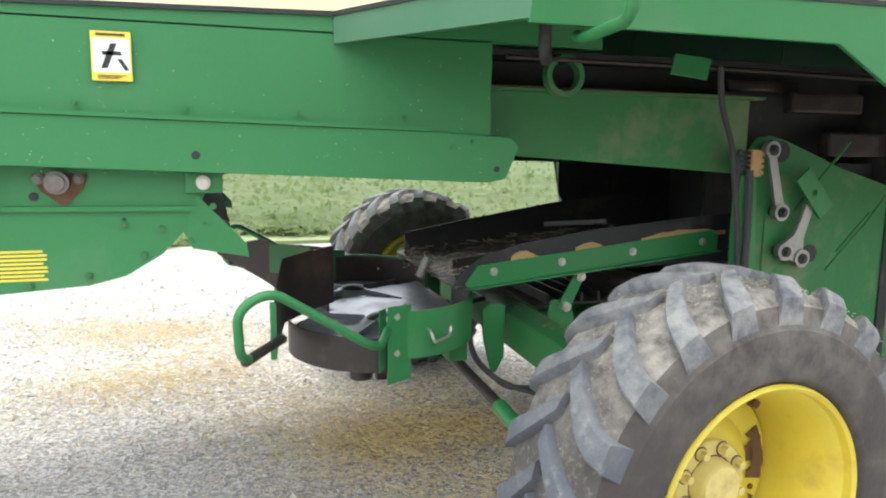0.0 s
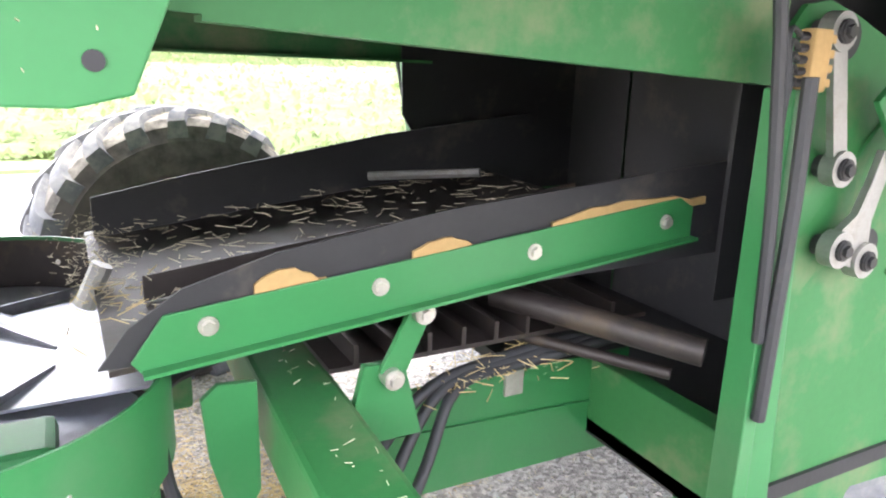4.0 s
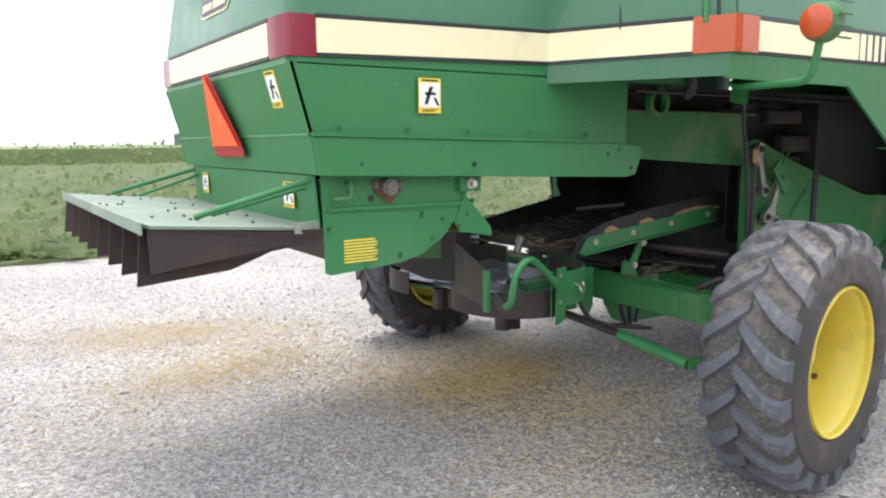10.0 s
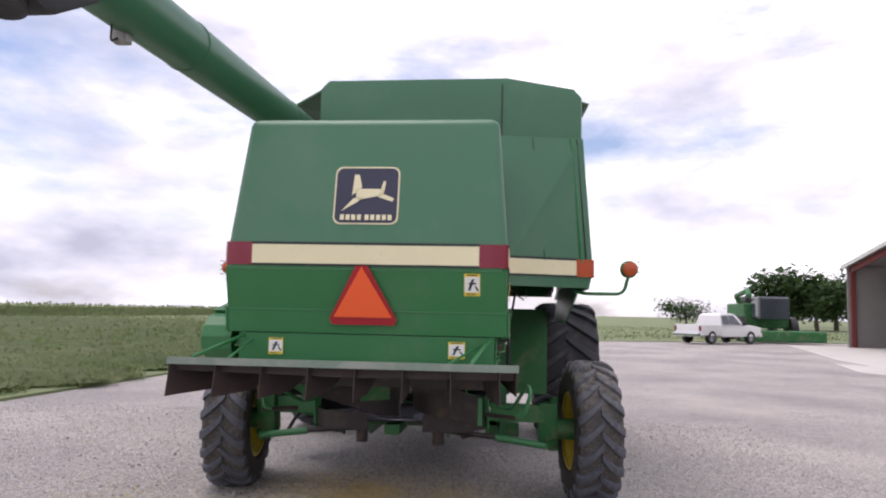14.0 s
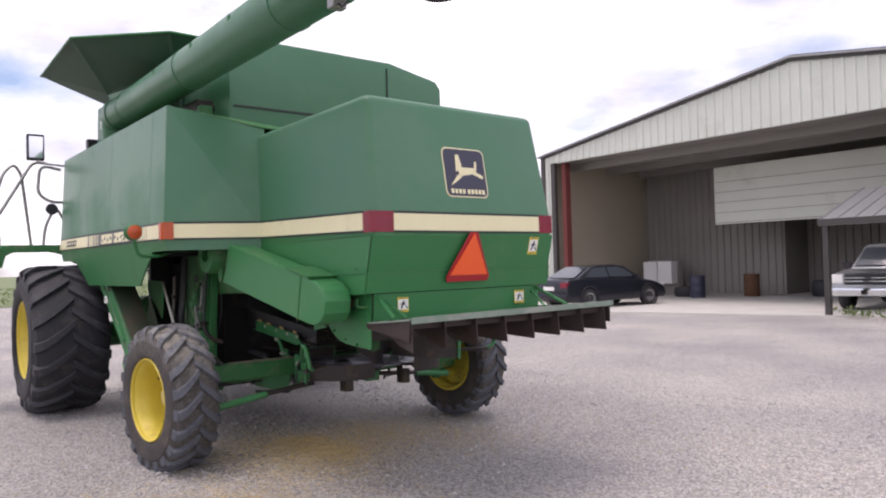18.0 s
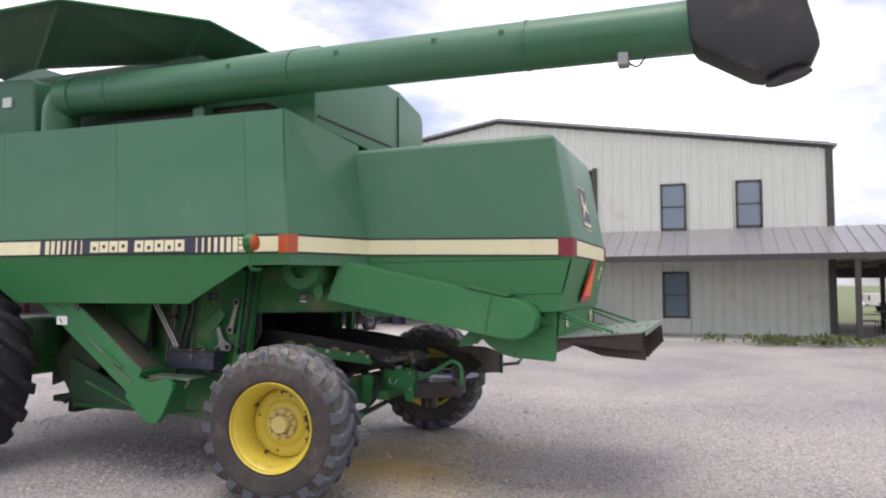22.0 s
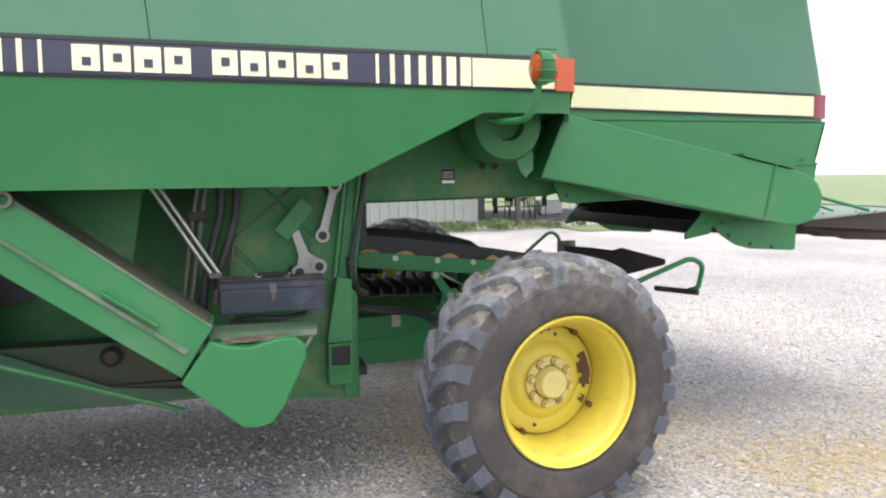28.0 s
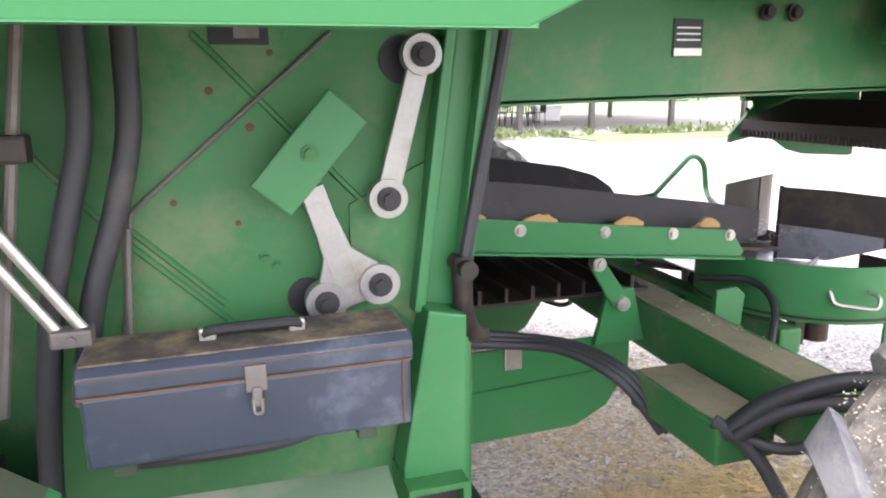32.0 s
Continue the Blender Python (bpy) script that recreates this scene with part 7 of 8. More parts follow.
box(bm, (2.4, -19.6, 2.85), (10.6, -19.45, 5.1), 0.01)
shutter = part("rolling_shutter", bm, WALLM, shop, "grey sectional door rolled half way up")
for k in range(5):
    bm = B()
    box(bm, (2.4, -19.46, 2.9 + 0.4 * k), (10.6, -19.43, 2.92 + 0.4 * k))
    part("section_joint", bm, GREYW, shutter)
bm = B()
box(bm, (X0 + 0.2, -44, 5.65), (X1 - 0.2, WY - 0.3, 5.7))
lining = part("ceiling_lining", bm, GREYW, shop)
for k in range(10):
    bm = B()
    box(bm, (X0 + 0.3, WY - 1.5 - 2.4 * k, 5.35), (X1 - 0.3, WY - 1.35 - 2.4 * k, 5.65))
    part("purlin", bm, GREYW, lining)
bm = B()
box(bm, (X0, -45, -0.03), (X1, WY + 0.0, 0.02))
part("slab", bm, CONCRETE, shop)


def window(x0, x1, z0, z1, y):
    bm = B()
    t = 0.07
    for a, b in (((x0, z0), (x1, z0 + t)), ((x0, z1 - t), (x1, z1)), ((x0, z0), (x0 + t, z1)), ((x1 - t, z0), (x1, z1)), ((x0, (z0 + z1) / 2 - 0.02), (x1, (z0 + z1) / 2 + 0.02))):
        box(bm, (a[0], y - 0.02, a[1]), (b[0], y + 0.09, b[1]))
    w = part("window", bm, TRIM, shop, "bronze framed window")
    bm = B()
    box(bm, (x0 + 0.05, y + 0.06, z0 + 0.05), (x1 - 0.05, y + 0.07, z1 - 0.05))
    part("pane", bm, PANE, w)


window(-0.9, -0.1, 3.42, 4.95, WY)
window(-3.16, -2.4, 3.45, 4.95, WY)
window(-0.94, -0.13, 0.56, 2.06, WY)
# cream band between porch roof and wall, porch roof with standing seams, posts
PZ0, PZ1, PY = 3.36, 2.42, -12.3
XA, XB = -16.0, 3.6
bm = B()
prism(bm, [(XB, WY + 0.05, PZ0), (XA, WY + 0.05, PZ0), (XA, PY, PZ1), (XB, PY, PZ1)], (0, 0, 0.05))
porch = part("porch_roof", bm, ROOFM, shop)
for k in range(48):
    x = XB - 0.05 - k * 0.41
    bm = B()
    prism(bm, [(x, WY + 0.05, PZ0 + 0.05), (x - 0.03, WY + 0.05, PZ0 + 0.05), (x - 0.03, PY, PZ1 + 0.05), (x, PY, PZ1 + 0.05)], (0, 0, 0.035))
    part("seam", bm, ROOFM, porch)
bm = B()
box(bm, (XA, PY - 0.04, PZ1 - 0.12), (XB, PY + 0.03, PZ1 + 0.06))
part("gutter", bm, TRIM, porch)
XC, YK, YF = X0 - 0.1, -18.2, -24.2
bm = B()
prism(bm, [(XA, YK, PZ0 - 0.2), (XC, YK, PZ0), (XC, WY + 0.05, PZ0), (XA, WY + 0.05, PZ0 - 0.2)], (0, 0, 0.05))
prism(bm, [(XA, YF, PZ1), (XC, YF, PZ1), (XC, YK, PZ0), (XA, YK, PZ0 - 0.2)], (0, 0, 0.05))
part("side_porch_roof", bm, ROOFM, shop)
bm = B()
box(bm, (XA, YF - 0.1, 1.9), (XC, YF + 0.05, PZ1 + 0.05))
box(bm, (XA, -18.3, 2.3), (XC, -18.1, 2.5))
part("porch_beam", bm, TRIM, shop)
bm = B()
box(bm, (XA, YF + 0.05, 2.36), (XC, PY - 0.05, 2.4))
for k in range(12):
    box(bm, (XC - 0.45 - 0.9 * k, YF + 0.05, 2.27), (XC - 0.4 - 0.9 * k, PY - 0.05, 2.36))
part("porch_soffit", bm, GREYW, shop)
for x, y in ((3.45, PY - 0.1), (-5.3, PY - 0.1), (-7.45, PY - 0.1), (-10.0, PY - 0.1), (-12.5, PY - 0.1), (-15.6, PY - 0.1), (-7.3, -20.0), (-12.5, -20.0)):
    bm = B()
    box(bm, (x - 0.07, y - 0.07, -0.02), (x + 0.07, y + 0.07, PZ1), 0.01)
    part("porch_post", bm, TRIM, shop)
# apron in front of the door
bm = B()
prism(bm, [(3.0, WY, 0), (X1 + 1, WY, 0), (22, -9.0, 0), (18, -8.0, 0), (10, -10.5, 0), (3.2, -12.3, 0)], (0, 0, 0.03))
tagged(part("concrete_apron", bm, CONCRETE), "pale concrete apron before the workshop door", "pavement", "", "structure")
bm = B()
prism(bm, [(-16, -24.4, 0), (-5.15, -24.4, 0), (-5.15, WY, 0), (3.2, WY, 0), (3.2, -12.2, 0), (-16, -12.2, 0)], (0, 0, 0.06))
tagged(part("porch_floor", bm, CONCRETE), "concrete porch floor", "pavement", "", "structure")


# ---- storage shed with an open gable front ----
shed = thing("storage_shed", "tan steel storage shed with an open gable front", "shed", (32.5, -21, 0))
SY, SX0, SX1, SXR = -17.0, 26.0, 39.0, 32.6
SE, SR = 4.75, 5.95
srl = lambda x: SE + (SR - SE) * ((x - SX0) / (SXR - SX0) if x < SXR else (SX1 - x) / (SX1 - SXR))
bm = B()
k = 34
prev = None
for i in range(k + 1):                      # ribbed long wall towards the yard
    yy = SY - 0.1 - 10.5 * i / k
    for dy, d in ((0.05, 0), (0.025, 0.03), (-0.025, 0.03), (-0.05, 0)):
        a, b = bm.verts.new((SX0 - d, yy + dy, 0)), bm.verts.new((SX0 - d, yy + dy, SE))
        if prev:
            bm.faces.new((prev[0], a, b, prev[1]))
        prev = (a, b)
box(bm, (SX0 + 0.01, SY - 10.6, 0), (SX0 + 0.12, SY - 0.05, SE))
part("long_wall", bm, TANW, shed, "tan ribbed steel wall")
bm = B()
box(bm, (SX1 - 0.1, SY - 10.6, 0), (SX1, SY - 0.05, SE))
part("long_wall", bm, GREYW, shed)
bm = B()
ribbed(bm, SX0 + 0.1, SX1 - 0.1, 0, lambda x: srl(x) - 0.05, SY - 9.5, 0, 1)
part("back_wall", bm, GREYW, shed)
for z in (0.9, 1.9, 2.9, 3.9):
    bm = B()
    box(bm, (SX0 + 0.15, SY - 9.46, z), (SX1 - 0.15, SY - 9.3, z + 0.16))
    part("girt", bm, REDST, shed)
for x in (SX0 + 0.16, SX1 - 0.3):
    for y in (SY - 0.3, SY - 3.4, SY - 6.5):
        bm = B()
        box(bm, (x, y - 0.14, 0), (x + 0.14, y + 0.14, SE - 0.1), 0.01)
        part("column", bm, REDST, shed)
for y in (SY - 0.3, SY - 3.4, SY - 6.5):
    for a, b in ((SX0 + 0.2, SXR), (SXR, SX1 - 0.2)):
        bm = B()
        prism(bm, [(a, y, srl(a) - 0.45), (b, y, srl(b) - 0.45), (b, y, srl(b) - 0.12), (a, y, srl(a) - 0.12)], (0, 0.14, 0))
        part("rafter", bm, REDST, shed)
for a, b in ((SX0 - 0.15, SXR), (SXR, SX1 + 0.15)):
    bm = B()
    prism(bm, [(a, SY + 0.1, srl(a)), (b, SY + 0.1, srl(b)), (b, SY + 0.1, srl(b) + 0.05), (a, SY + 0.1, srl(a) + 0.05)], (0, -10.8, 0))
    part("roof", bm, ROOFM, shed)
    bm = B()
    prism(bm, [(a, SY + 0.12, srl(a) - 0.16), (b, SY + 0.12, srl(b) - 0.16), (b, SY + 0.12, srl(b) + 0.06), (a, SY + 0.12, srl(a) + 0.06)], (0, 0.05, 0))
    part("gable_trim", bm, WALLM, shed)
bm = B()
box(bm, (SX0 - 0.12, SY - 10.7, SE - 0.14), (SX0 - 0.04, SY, SE + 0.02))
part("gutter", bm, TRIM, shed)
for y in (SY - 0.5, SY - 7.6):
    bm = B()
    box(bm, (SX0 - 0.13, y - 0.05, 0), (SX0 - 0.035, y + 0.05, SE - 0.1), 0.01)
    part("downpipe", bm, TRIM, shed)
bm = B()
box(bm, (SX0 - 0.06, SY - 0.12, 0), (SX0 + 0.14, SY + 0.06, SE), 0.01)
part("corner_trim", bm, WALLM, shed)
for k, (x, h, w, mt) in enumerate(((28.4, 0.8, 1.4, DARK), (30.6, 1.1, 1.2, GREYW), (33.2, 0.7, 1.8, RUST), (35.5, 1.3, 1.5, DARK))):
    crate = thing("crate", "dark slatted storage crate on the shed floor", "crate", (x, SY - 7, 0), "crates in the shed")
    for j in range(4):
        bm = B()
        box(bm, (x - w / 2, SY - 7.5, 0.05 + j * h / 4), (x + w / 2, SY - 6.6, 0.05 + (j + 0.85) * h / 4), 0.01)
        part("slat", bm, mt, crate)
    bm = B()
    for dx in (-0.45, 0.45):
        box(bm, (x + dx * w - 0.05, SY - 7.45, 0), (x + dx * w + 0.05, SY - 6.58, h), 0.005)
    part("batten", bm, BARK, crate)
bm = B()
prism(bm, [(17.5, -9.6, 0), (24.5, -10.2, 0), (40, -14.0, 0), (40, -28, 0), (26.0, -28, 0), (26.0, -17.0, 0), (20, -13.2, 0)], (0, 0, 0.025))
tagged(part("concrete_apron", bm, CONCRETE), "pale concrete apron before the storage shed", "pavement", "", "structure")
# wooden pole by the shed wall
bm = B()
tube(bm, [(16.0, -13.2, 0), (16.0, -13.2, 0.7), (16.02, -13.2, 1.6)], 0.085, 12, taper=0.07)
tagged(part("wooden_pole", bm, BARK), "short weathered wooden pole standing in weeds", "post")


# ---- vehicles: x forward from the middle, y left ----
def put(name, bm, mat, parent, m, label="", smooth=0):
    bmesh.ops.transform(bm, matrix=m, verts=bm.verts)
    return part(name, bm, mat, parent, label, smooth)


def shell(bm, prof, w0, w1, z0, z1, bev):
    """A side profile spanned across, narrowing from width w0 at z0 to w1 at z1."""
    wid = lambda z: w0 + (w1 - w0) * min(1, max(0, (z - z0) / (z1 - z0)))
    lo = [bm.verts.new((x, -wid(z) / 2, z)) for x, z in prof]
    hi = [bm.verts.new((x, wid(z) / 2, z)) for x, z in prof]
    n = len(prof)
    fs = [bm.faces.new(lo[::-1]), bm.faces.new(hi)] + [bm.faces.new((lo[i], lo[(i + 1) % n], hi[(i + 1) % n], hi[i])) for i in range(n)]
    bmesh.ops.recalc_face_normals(bm, faces=fs)
    if bev:
        bmesh.ops.bevel(bm, geom=list({e for f in fs for e in f.edges}), offset=bev, segments=3, affect="EDGES", profile=0.55)
    return bm


def road_wheel(th, m, x, y, r, w, s):
    bm = B()
    lathe(bm, [(r * 0.6, -w / 2), (r * 0.93, -w / 2), (r, -w * 0.35), (r, w * 0.35), (r * 0.93, w / 2), (r * 0.6, w / 2)], (x, y, r), "y", 28)
    wh = put("wheel", bm, RUBBER_SHADE, th, m, "", 40)
    bm = B()
    lathe(bm, [(0.001, s * w * 0.4), (r * 0.15, s * w * 0.42), (r * 0.2, s * w * 0.34), (r * 0.5, s * w * 0.38), (r * 0.62, s * w * 0.49), (r * 0.64, s * w * 0.3)], (x, y, r), "y", 20)
    put("rim", bm, SILVER, wh, m, "", 40)


def sedan(at, heading):
    th = thing("sedan", "dark blue-black sedan parked with its tail towards the yard", "car", at)
    m = Matrix.Translation(at) @ Matrix.Rotation(heading, 4, "Z")
    bm = B()
    shell(bm, [(-2.25, 0.35), (-2.33, 0.55), (-2.3, 0.86), (-2.18, 0.98), (-1.6, 1.0), (0.85, 0.95), (1.7, 0.82), (2.15, 0.66), (2.27, 0.45), (2.2, 0.25), (-2.1, 0.22)], 1.74, 1.62, 0.5, 1.0, 0.07)
    put("body", bm, CARBLK, th, m, "", 40)
    bm = B()
    shell(bm, [(-1.85, 0.97), (-1.05, 1.36), (-0.5, 1.42), (0.1, 1.41), (0.45, 1.34), (1.15, 0.93)], 1.6, 1.12, 0.95, 1.42, 0.06)
    put("cabin", bm, CARBLK, th, m, "", 40)
    for s in (-1, 1):
        for q in ([(-1.45, 1.02), (-0.98, 1.3), (-0.42, 1.34), (-0.4, 1.02)], [(-0.33, 1.02), (-0.35, 1.34), (0.08, 1.34), (0.4, 1.27), (0.85, 1.0)]):
            bm = B()
            vs = [(x, s * (0.8 - (z - 0.95) / 0.47 * 0.24 + 0.008), z) for x, z in q]
            prism(bm, vs, (0, -s * 0.02, 0))
            put("side_window", bm, GLASS, th, m)
        bm = B()
        box(bm, (-2.335, s * 0.55, 0.7), (-2.15, s * 0.83, 0.88), 0.03)
        put("tail_lamp", bm, RED, th, m)
        bm = B()
        box(bm, (2.0, s * 0.5, 0.6), (2.2, s * 0.8, 0.7), 0.03)
        put("headlight", bm, WHITE, th, m)
        bm = B()
        box(bm, (0.6, s * 0.82, 0.95), (0.75, s * 1.0, 1.06), 0.03)
        put("wing_mirror", bm, CARBLK, th, m)
        for x in (-1.35, 1.4):
            road_wheel(th, m, x, s * 0.78, 0.33, 0.21, s)
            bm = B()
            lathe(bm, [(0.36, -0.02), (0.4, -0.02), (0.4, 0.012), (0.36, 0.012)], (x, s * 0.868, 0.35), "y", 28)
            put("wheel_arch", bm, BLACK, th, m)
    for q, dx in (([(-1.8, -0.66, 1.0), (-1.8, 0.66, 1.0), (-1.1, 0.5, 1.345), (-1.1, -0.5, 1.345)], -0.02), ([(1.08, -0.68, 0.985), (1.08, 0.68, 0.985), (0.5, 0.52, 1.335), (0.5, -0.52, 1.335)], 0.02)):
        bm = B()
        prism(bm, [(a + dx, b, c + 0.01) for a, b, c in q], (dx * 0.4, 0, 0.01))
        put("rear_window" if dx < 0 else "windscreen", bm, GLASS, th, m)
    bm = B()
    box(bm, (-2.345, -0.26, 0.62), (-2.325, 0.26, 0.74))
    put("number_plate", bm, WHITE, th, m)
    bm = B()
    box(bm, (-2.35, -0.85, 0.36), (-2.2, 0.85, 0.52), 0.05)
    put("bumper", bm, CARBLK, th, m)
    return th


def pickup(at, heading, paint, label):
    th = thing("pickup_truck", label, "pickup truck", at)
    m = Matrix.Translation(at) @ Matrix.Rotation(heading, 4, "Z")
    bm = B()
    shell(bm, [(0.95, 0.45), (0.95, 1.12), (1.9, 1.12), (2.55, 1.04), (2.72, 0.95), (2.76, 0.55), (2.7, 0.42)], 1.92, 1.82, 0.6, 1.12, 0.06)
    put("bonnet", bm, paint, th, m, "", 40)
    bm = B()
    shell(bm, [(-0.95, 0.42), (-0.95, 1.1), (-0.85, 1.7), (-0.6, 1.82), (0.35, 1.82), (0.6, 1.74), (1.2, 1.12), (1.2, 0.42)], 1.92, 1.42, 1.1, 1.82, 0.05)
    put("cabin", bm, paint, th, m, "", 40)
    bm = B()
    box(bm, (-2.75, -0.95, 0.5), (-2.68, 0.95, 1.12), 0.02)
    put("tailgate", bm, paint, th, m)
    bm = B()
    box(bm, (-2.7, -0.9, 0.48), (-0.96, 0.9, 0.62), 0.01)
    put("bed_floor", bm, DARK, th, m)
    bm = B()
    shell(bm, [(2.73, 0.72), (2.78, 0.74), (2.77, 1.0), (2.7, 1.02)], 1.15, 1.1, 0.7, 1.0, 0.01)
    gr = put("grille", bm, BLACK, th, m)
    for z in (0.80, 0.89):
        bm = B()
        box(bm, (2.76, -0.56, z), (2.8, 0.56, z + 0.03), 0.005)
        put("grille_bar", bm, CHROME, gr, m)
    for x0, x1, nm in ((2.68, 2.88, "front_bumper"), (-2.95, -2.76, "rear_bumper")):
        bm = B()
        box(bm, (x0, -0.95, 0.42), (x1, 0.95, 0.64), 0.05)
        put(nm, bm, CHROME, th, m, "chrome bumper")
    for s in (-1, 1):
        bm = B()
        box(bm, (-2.72, s * 0.87, 0.5), (-0.96, s * 0.96, 1.12), 0.03)
        put("bed_side", bm, paint, th, m)
        bm = B()
        box(bm, (2.55, s * 0.6, 0.76), (2.76, s * 0.92, 1.0), 0.03)
        put("headlight", bm, WHITE, th, m, "clear headlight")
        bm = B()
        box(bm, (-2.77, s * 0.82, 0.75), (-2.6, s * 0.955, 1.05), 0.02)
        put("tail_lamp", bm, RED, th, m)
        bm = B()
        box(bm, (0.85, s * 0.98, 1.1), (0.97, s * 1.2, 1.3), 0.03)
        put("wing_mirror", bm, BLACK, th, m)
        for q in ([(-0.75, 1.16), (-0.72, 1.66), (-0.2, 1.7), (-0.15, 1.16)], [(-0.05, 1.16), (-0.1, 1.7), (0.35, 1.7), (0.85, 1.16)]):
            bm = B()
            prism(bm, [(x, s * (0.965 - (z - 1.1) / 0.72 * 0.25), z) for x, z in q], (0, -s * 0.02, 0))
            put("side_window", bm, GLASS, th, m)
        for x in (-1.75, 1.75):
            road_wheel(th, m, x, s * 0.84, 0.39, 0.27, s)
    bm = B()
    prism(bm, [(1.13, -0.82, 1.2), (1.13, 0.82, 1.2), (0.66, 0.66, 1.7), (0.66, -0.66, 1.7)], (0.03, 0, 0.02))
    put("windscreen", bm, GLASS, th, m)
    return th


sedan((11.1, -12.9, 0.02), radians(-97))
pickup((3.2, -16.6, 0.02), radians(93), SILVER, "silver pickup truck parked in the workshop doorway")
pickup((-12.0, -34.6, 0.04), radians(180), WHITEP, "white pickup truck parked on the grass beyond the porch")
pickup((40.2, -10.1, 0.03), radians(-54), WHITEP, "white pickup truck parked on the far side of the yard")
# old machine behind the white truck, with a long arm
om = thing("old_combine", "old dark green combine with a raised unloading arm, beyond the truck", "combine harvester", (44.5, -15.2, 0))
for name, a, b, mat in (("body", (42.5, -16.6, 0.9), (46.5, -13.6, 2.6), GREEN_D), ("engine_deck", (43.2, -16.2, 2.6), (45.6, -14.0, 3.1), DARK), ("cab", (40.8, -16, 1.5), (42.4, -14, 3.0), GLASS), ("header", (38.8, -17.5, 0.1), (40.6, -12.7, 0.8), GREEN_D)):
    bm = B()
    box(bm, a, b, 0.12)
    part(name, bm, mat, om)
bm = B()
tube(bm, bend([(44, -14, 2.3), (43.6, -13.4, 3.1), (39.4, -12.9, 3.35), (38.9, -12.8, 3.0)], 0.4), 0.16, 14)
part("unloading_arm", bm, GREEN_D, om, "", 40)
for x, y, r in ((42.8, -13.4, 0.85), (42.8, -16.8, 0.85), (45.8, -13.6, 0.5), (45.8, -16.6, 0.5)):
    bm = B()
    lathe(bm, [(r * 0.3, -0.2), (r * 0.9, -0.25), (r, -0.18), (r, 0.18), (r * 0.9, 0.25), (r * 0.3, 0.2), (0.001, 0.15)], (x, y, r), "y", 24)
    part("wheel", bm, RUBBER_SHADE, om, "", 40)

om.location += Vector((3.5, 0.2, 0.02))

# ---- implements at the field's edge ----
def planter(x0, y0):
    th = thing("old_planter", "rusty old planter with a green bar, standing in weeds", "farm implement", (x0, y0, 0))
    bm = B()
    box(bm, (x0 - 2.2, y0 - 0.08, 0.65), (x0 + 2.2, y0 + 0.08, 0.81), 0.01)
    part("tool_bar", bm, GREEN, th)
    bm = B()
    tube(bm, [(x0 - 2.2, y0, 0.73), (x0 - 4.3, y0 - 0.5, 0.45)], 0.06, 10)
    part("drawbar", bm, GREEN_D, th)
    for k in range(5):
        x = x0 - 1.8 + 0.9 * k
        bm = B()
        shell(bm, [(x - 0.22, 0.72), (x + 0.22, 0.72), (x + 0.26, 1.2), (x - 0.26, 1.2)], 0.35, 0.5, 0.7, 1.2, 0.03)
        bmesh.ops.translate(bm, verts=bm.verts, vec=(0, y0 + 0.25, 0))
        part("seed_hopper", bm, RUST if k % 2 else DARK, th)
        bm = B()
        lathe(bm, [(0.001, -0.03), (0.2, -0.05), (0.24, 0), (0.2, 0.05), (0.001, 0.03)], (x, y0 + 0.35, 0.24), "y", 18)
        part("press_wheel", bm, RUBBER_SHADE, th)
    for x in (x0 - 2.0, x0 + 2.0):
        bm = B()
        lathe(bm, [(0.1, -0.1), (0.36, -0.11), (0.4, 0), (0.36, 0.11), (0.1, 0.1)], (x, y0 - 0.3, 0.4), "y", 22)
        part("wheel", bm, RUBBER_SHADE, th, "", 40)


planter(22.0, 12.6)
planter(28.6, 12.0)
# far tractor with a cab, and the red harrow beside it
tr = thing("tractor", "green tractor with a square glazed cab, parked far off", "tractor", (50.5, 6.6, 0))
for name, a, b, mat, bev in (("bonnet", (48.6, 6.25, 0.9), (50.2, 6.95, 1.6), GREEN, 0.06), ("chassis", (48.6, 6.3, 0.6), (52.0, 6.9, 0.95), GREEN_D, 0.03), ("cab_base", (50.2, 5.95, 0.95), (51.7, 7.25, 1.6), GREEN, 0.05), ("cab_glass", (50.3, 6.0, 1.6), (51.6, 7.2, 2.65), PANE, 0.03), ("cab_roof", (50.15, 5.85, 2.65), (51.75, 7.35, 2.85), GREEN, 0.06)):
    bm = B()
    box(bm, a, b, bev)
    part(name, bm, mat, tr)
for x in (50.3, 51.6):
    for y in (6.0, 7.2):
        bm = B()
        box(bm, (x - 0.04, y - 0.04, 1.6), (x + 0.04, y + 0.04, 2.66))
        part("cab_post", bm, BLACK, tr)
for x, y, r in ((51.3, 5.7, 0.85), (51.3, 7.5, 0.85), (49.0, 5.9, 0.5), (49.0, 7.3, 0.5)):
    bm = B()
    lathe(bm, [(r * 0.5, -0.2), (r * 0.9, -0.24), (r, -0.17), (r, 0.17), (r * 0.9, 0.24), (r * 0.5, 0.2)], (x, y, r), "y", 28)
    wh = part("wheel", bm, RUBBER_SHADE, tr, "", 40)
    bm = B()
    lathe(bm, [(0.001, -0.12), (r * 0.52, -0.12), (r * 0.52, 0.12), (0.001, 0.12)], (x, y, r), "y", 24)
    part("rim", bm, YELLOW, wh)
bm = B()
tube(bm, [(49.2, 6.6, 1.6), (49.2, 6.6, 2.5)], 0.06, 10)
part("exhaust", bm, BLACK, tr)
hr = thing("disc_harrow", "red disc harrow standing beside the tractor", "farm implement", (49.5, 9.0, 0))
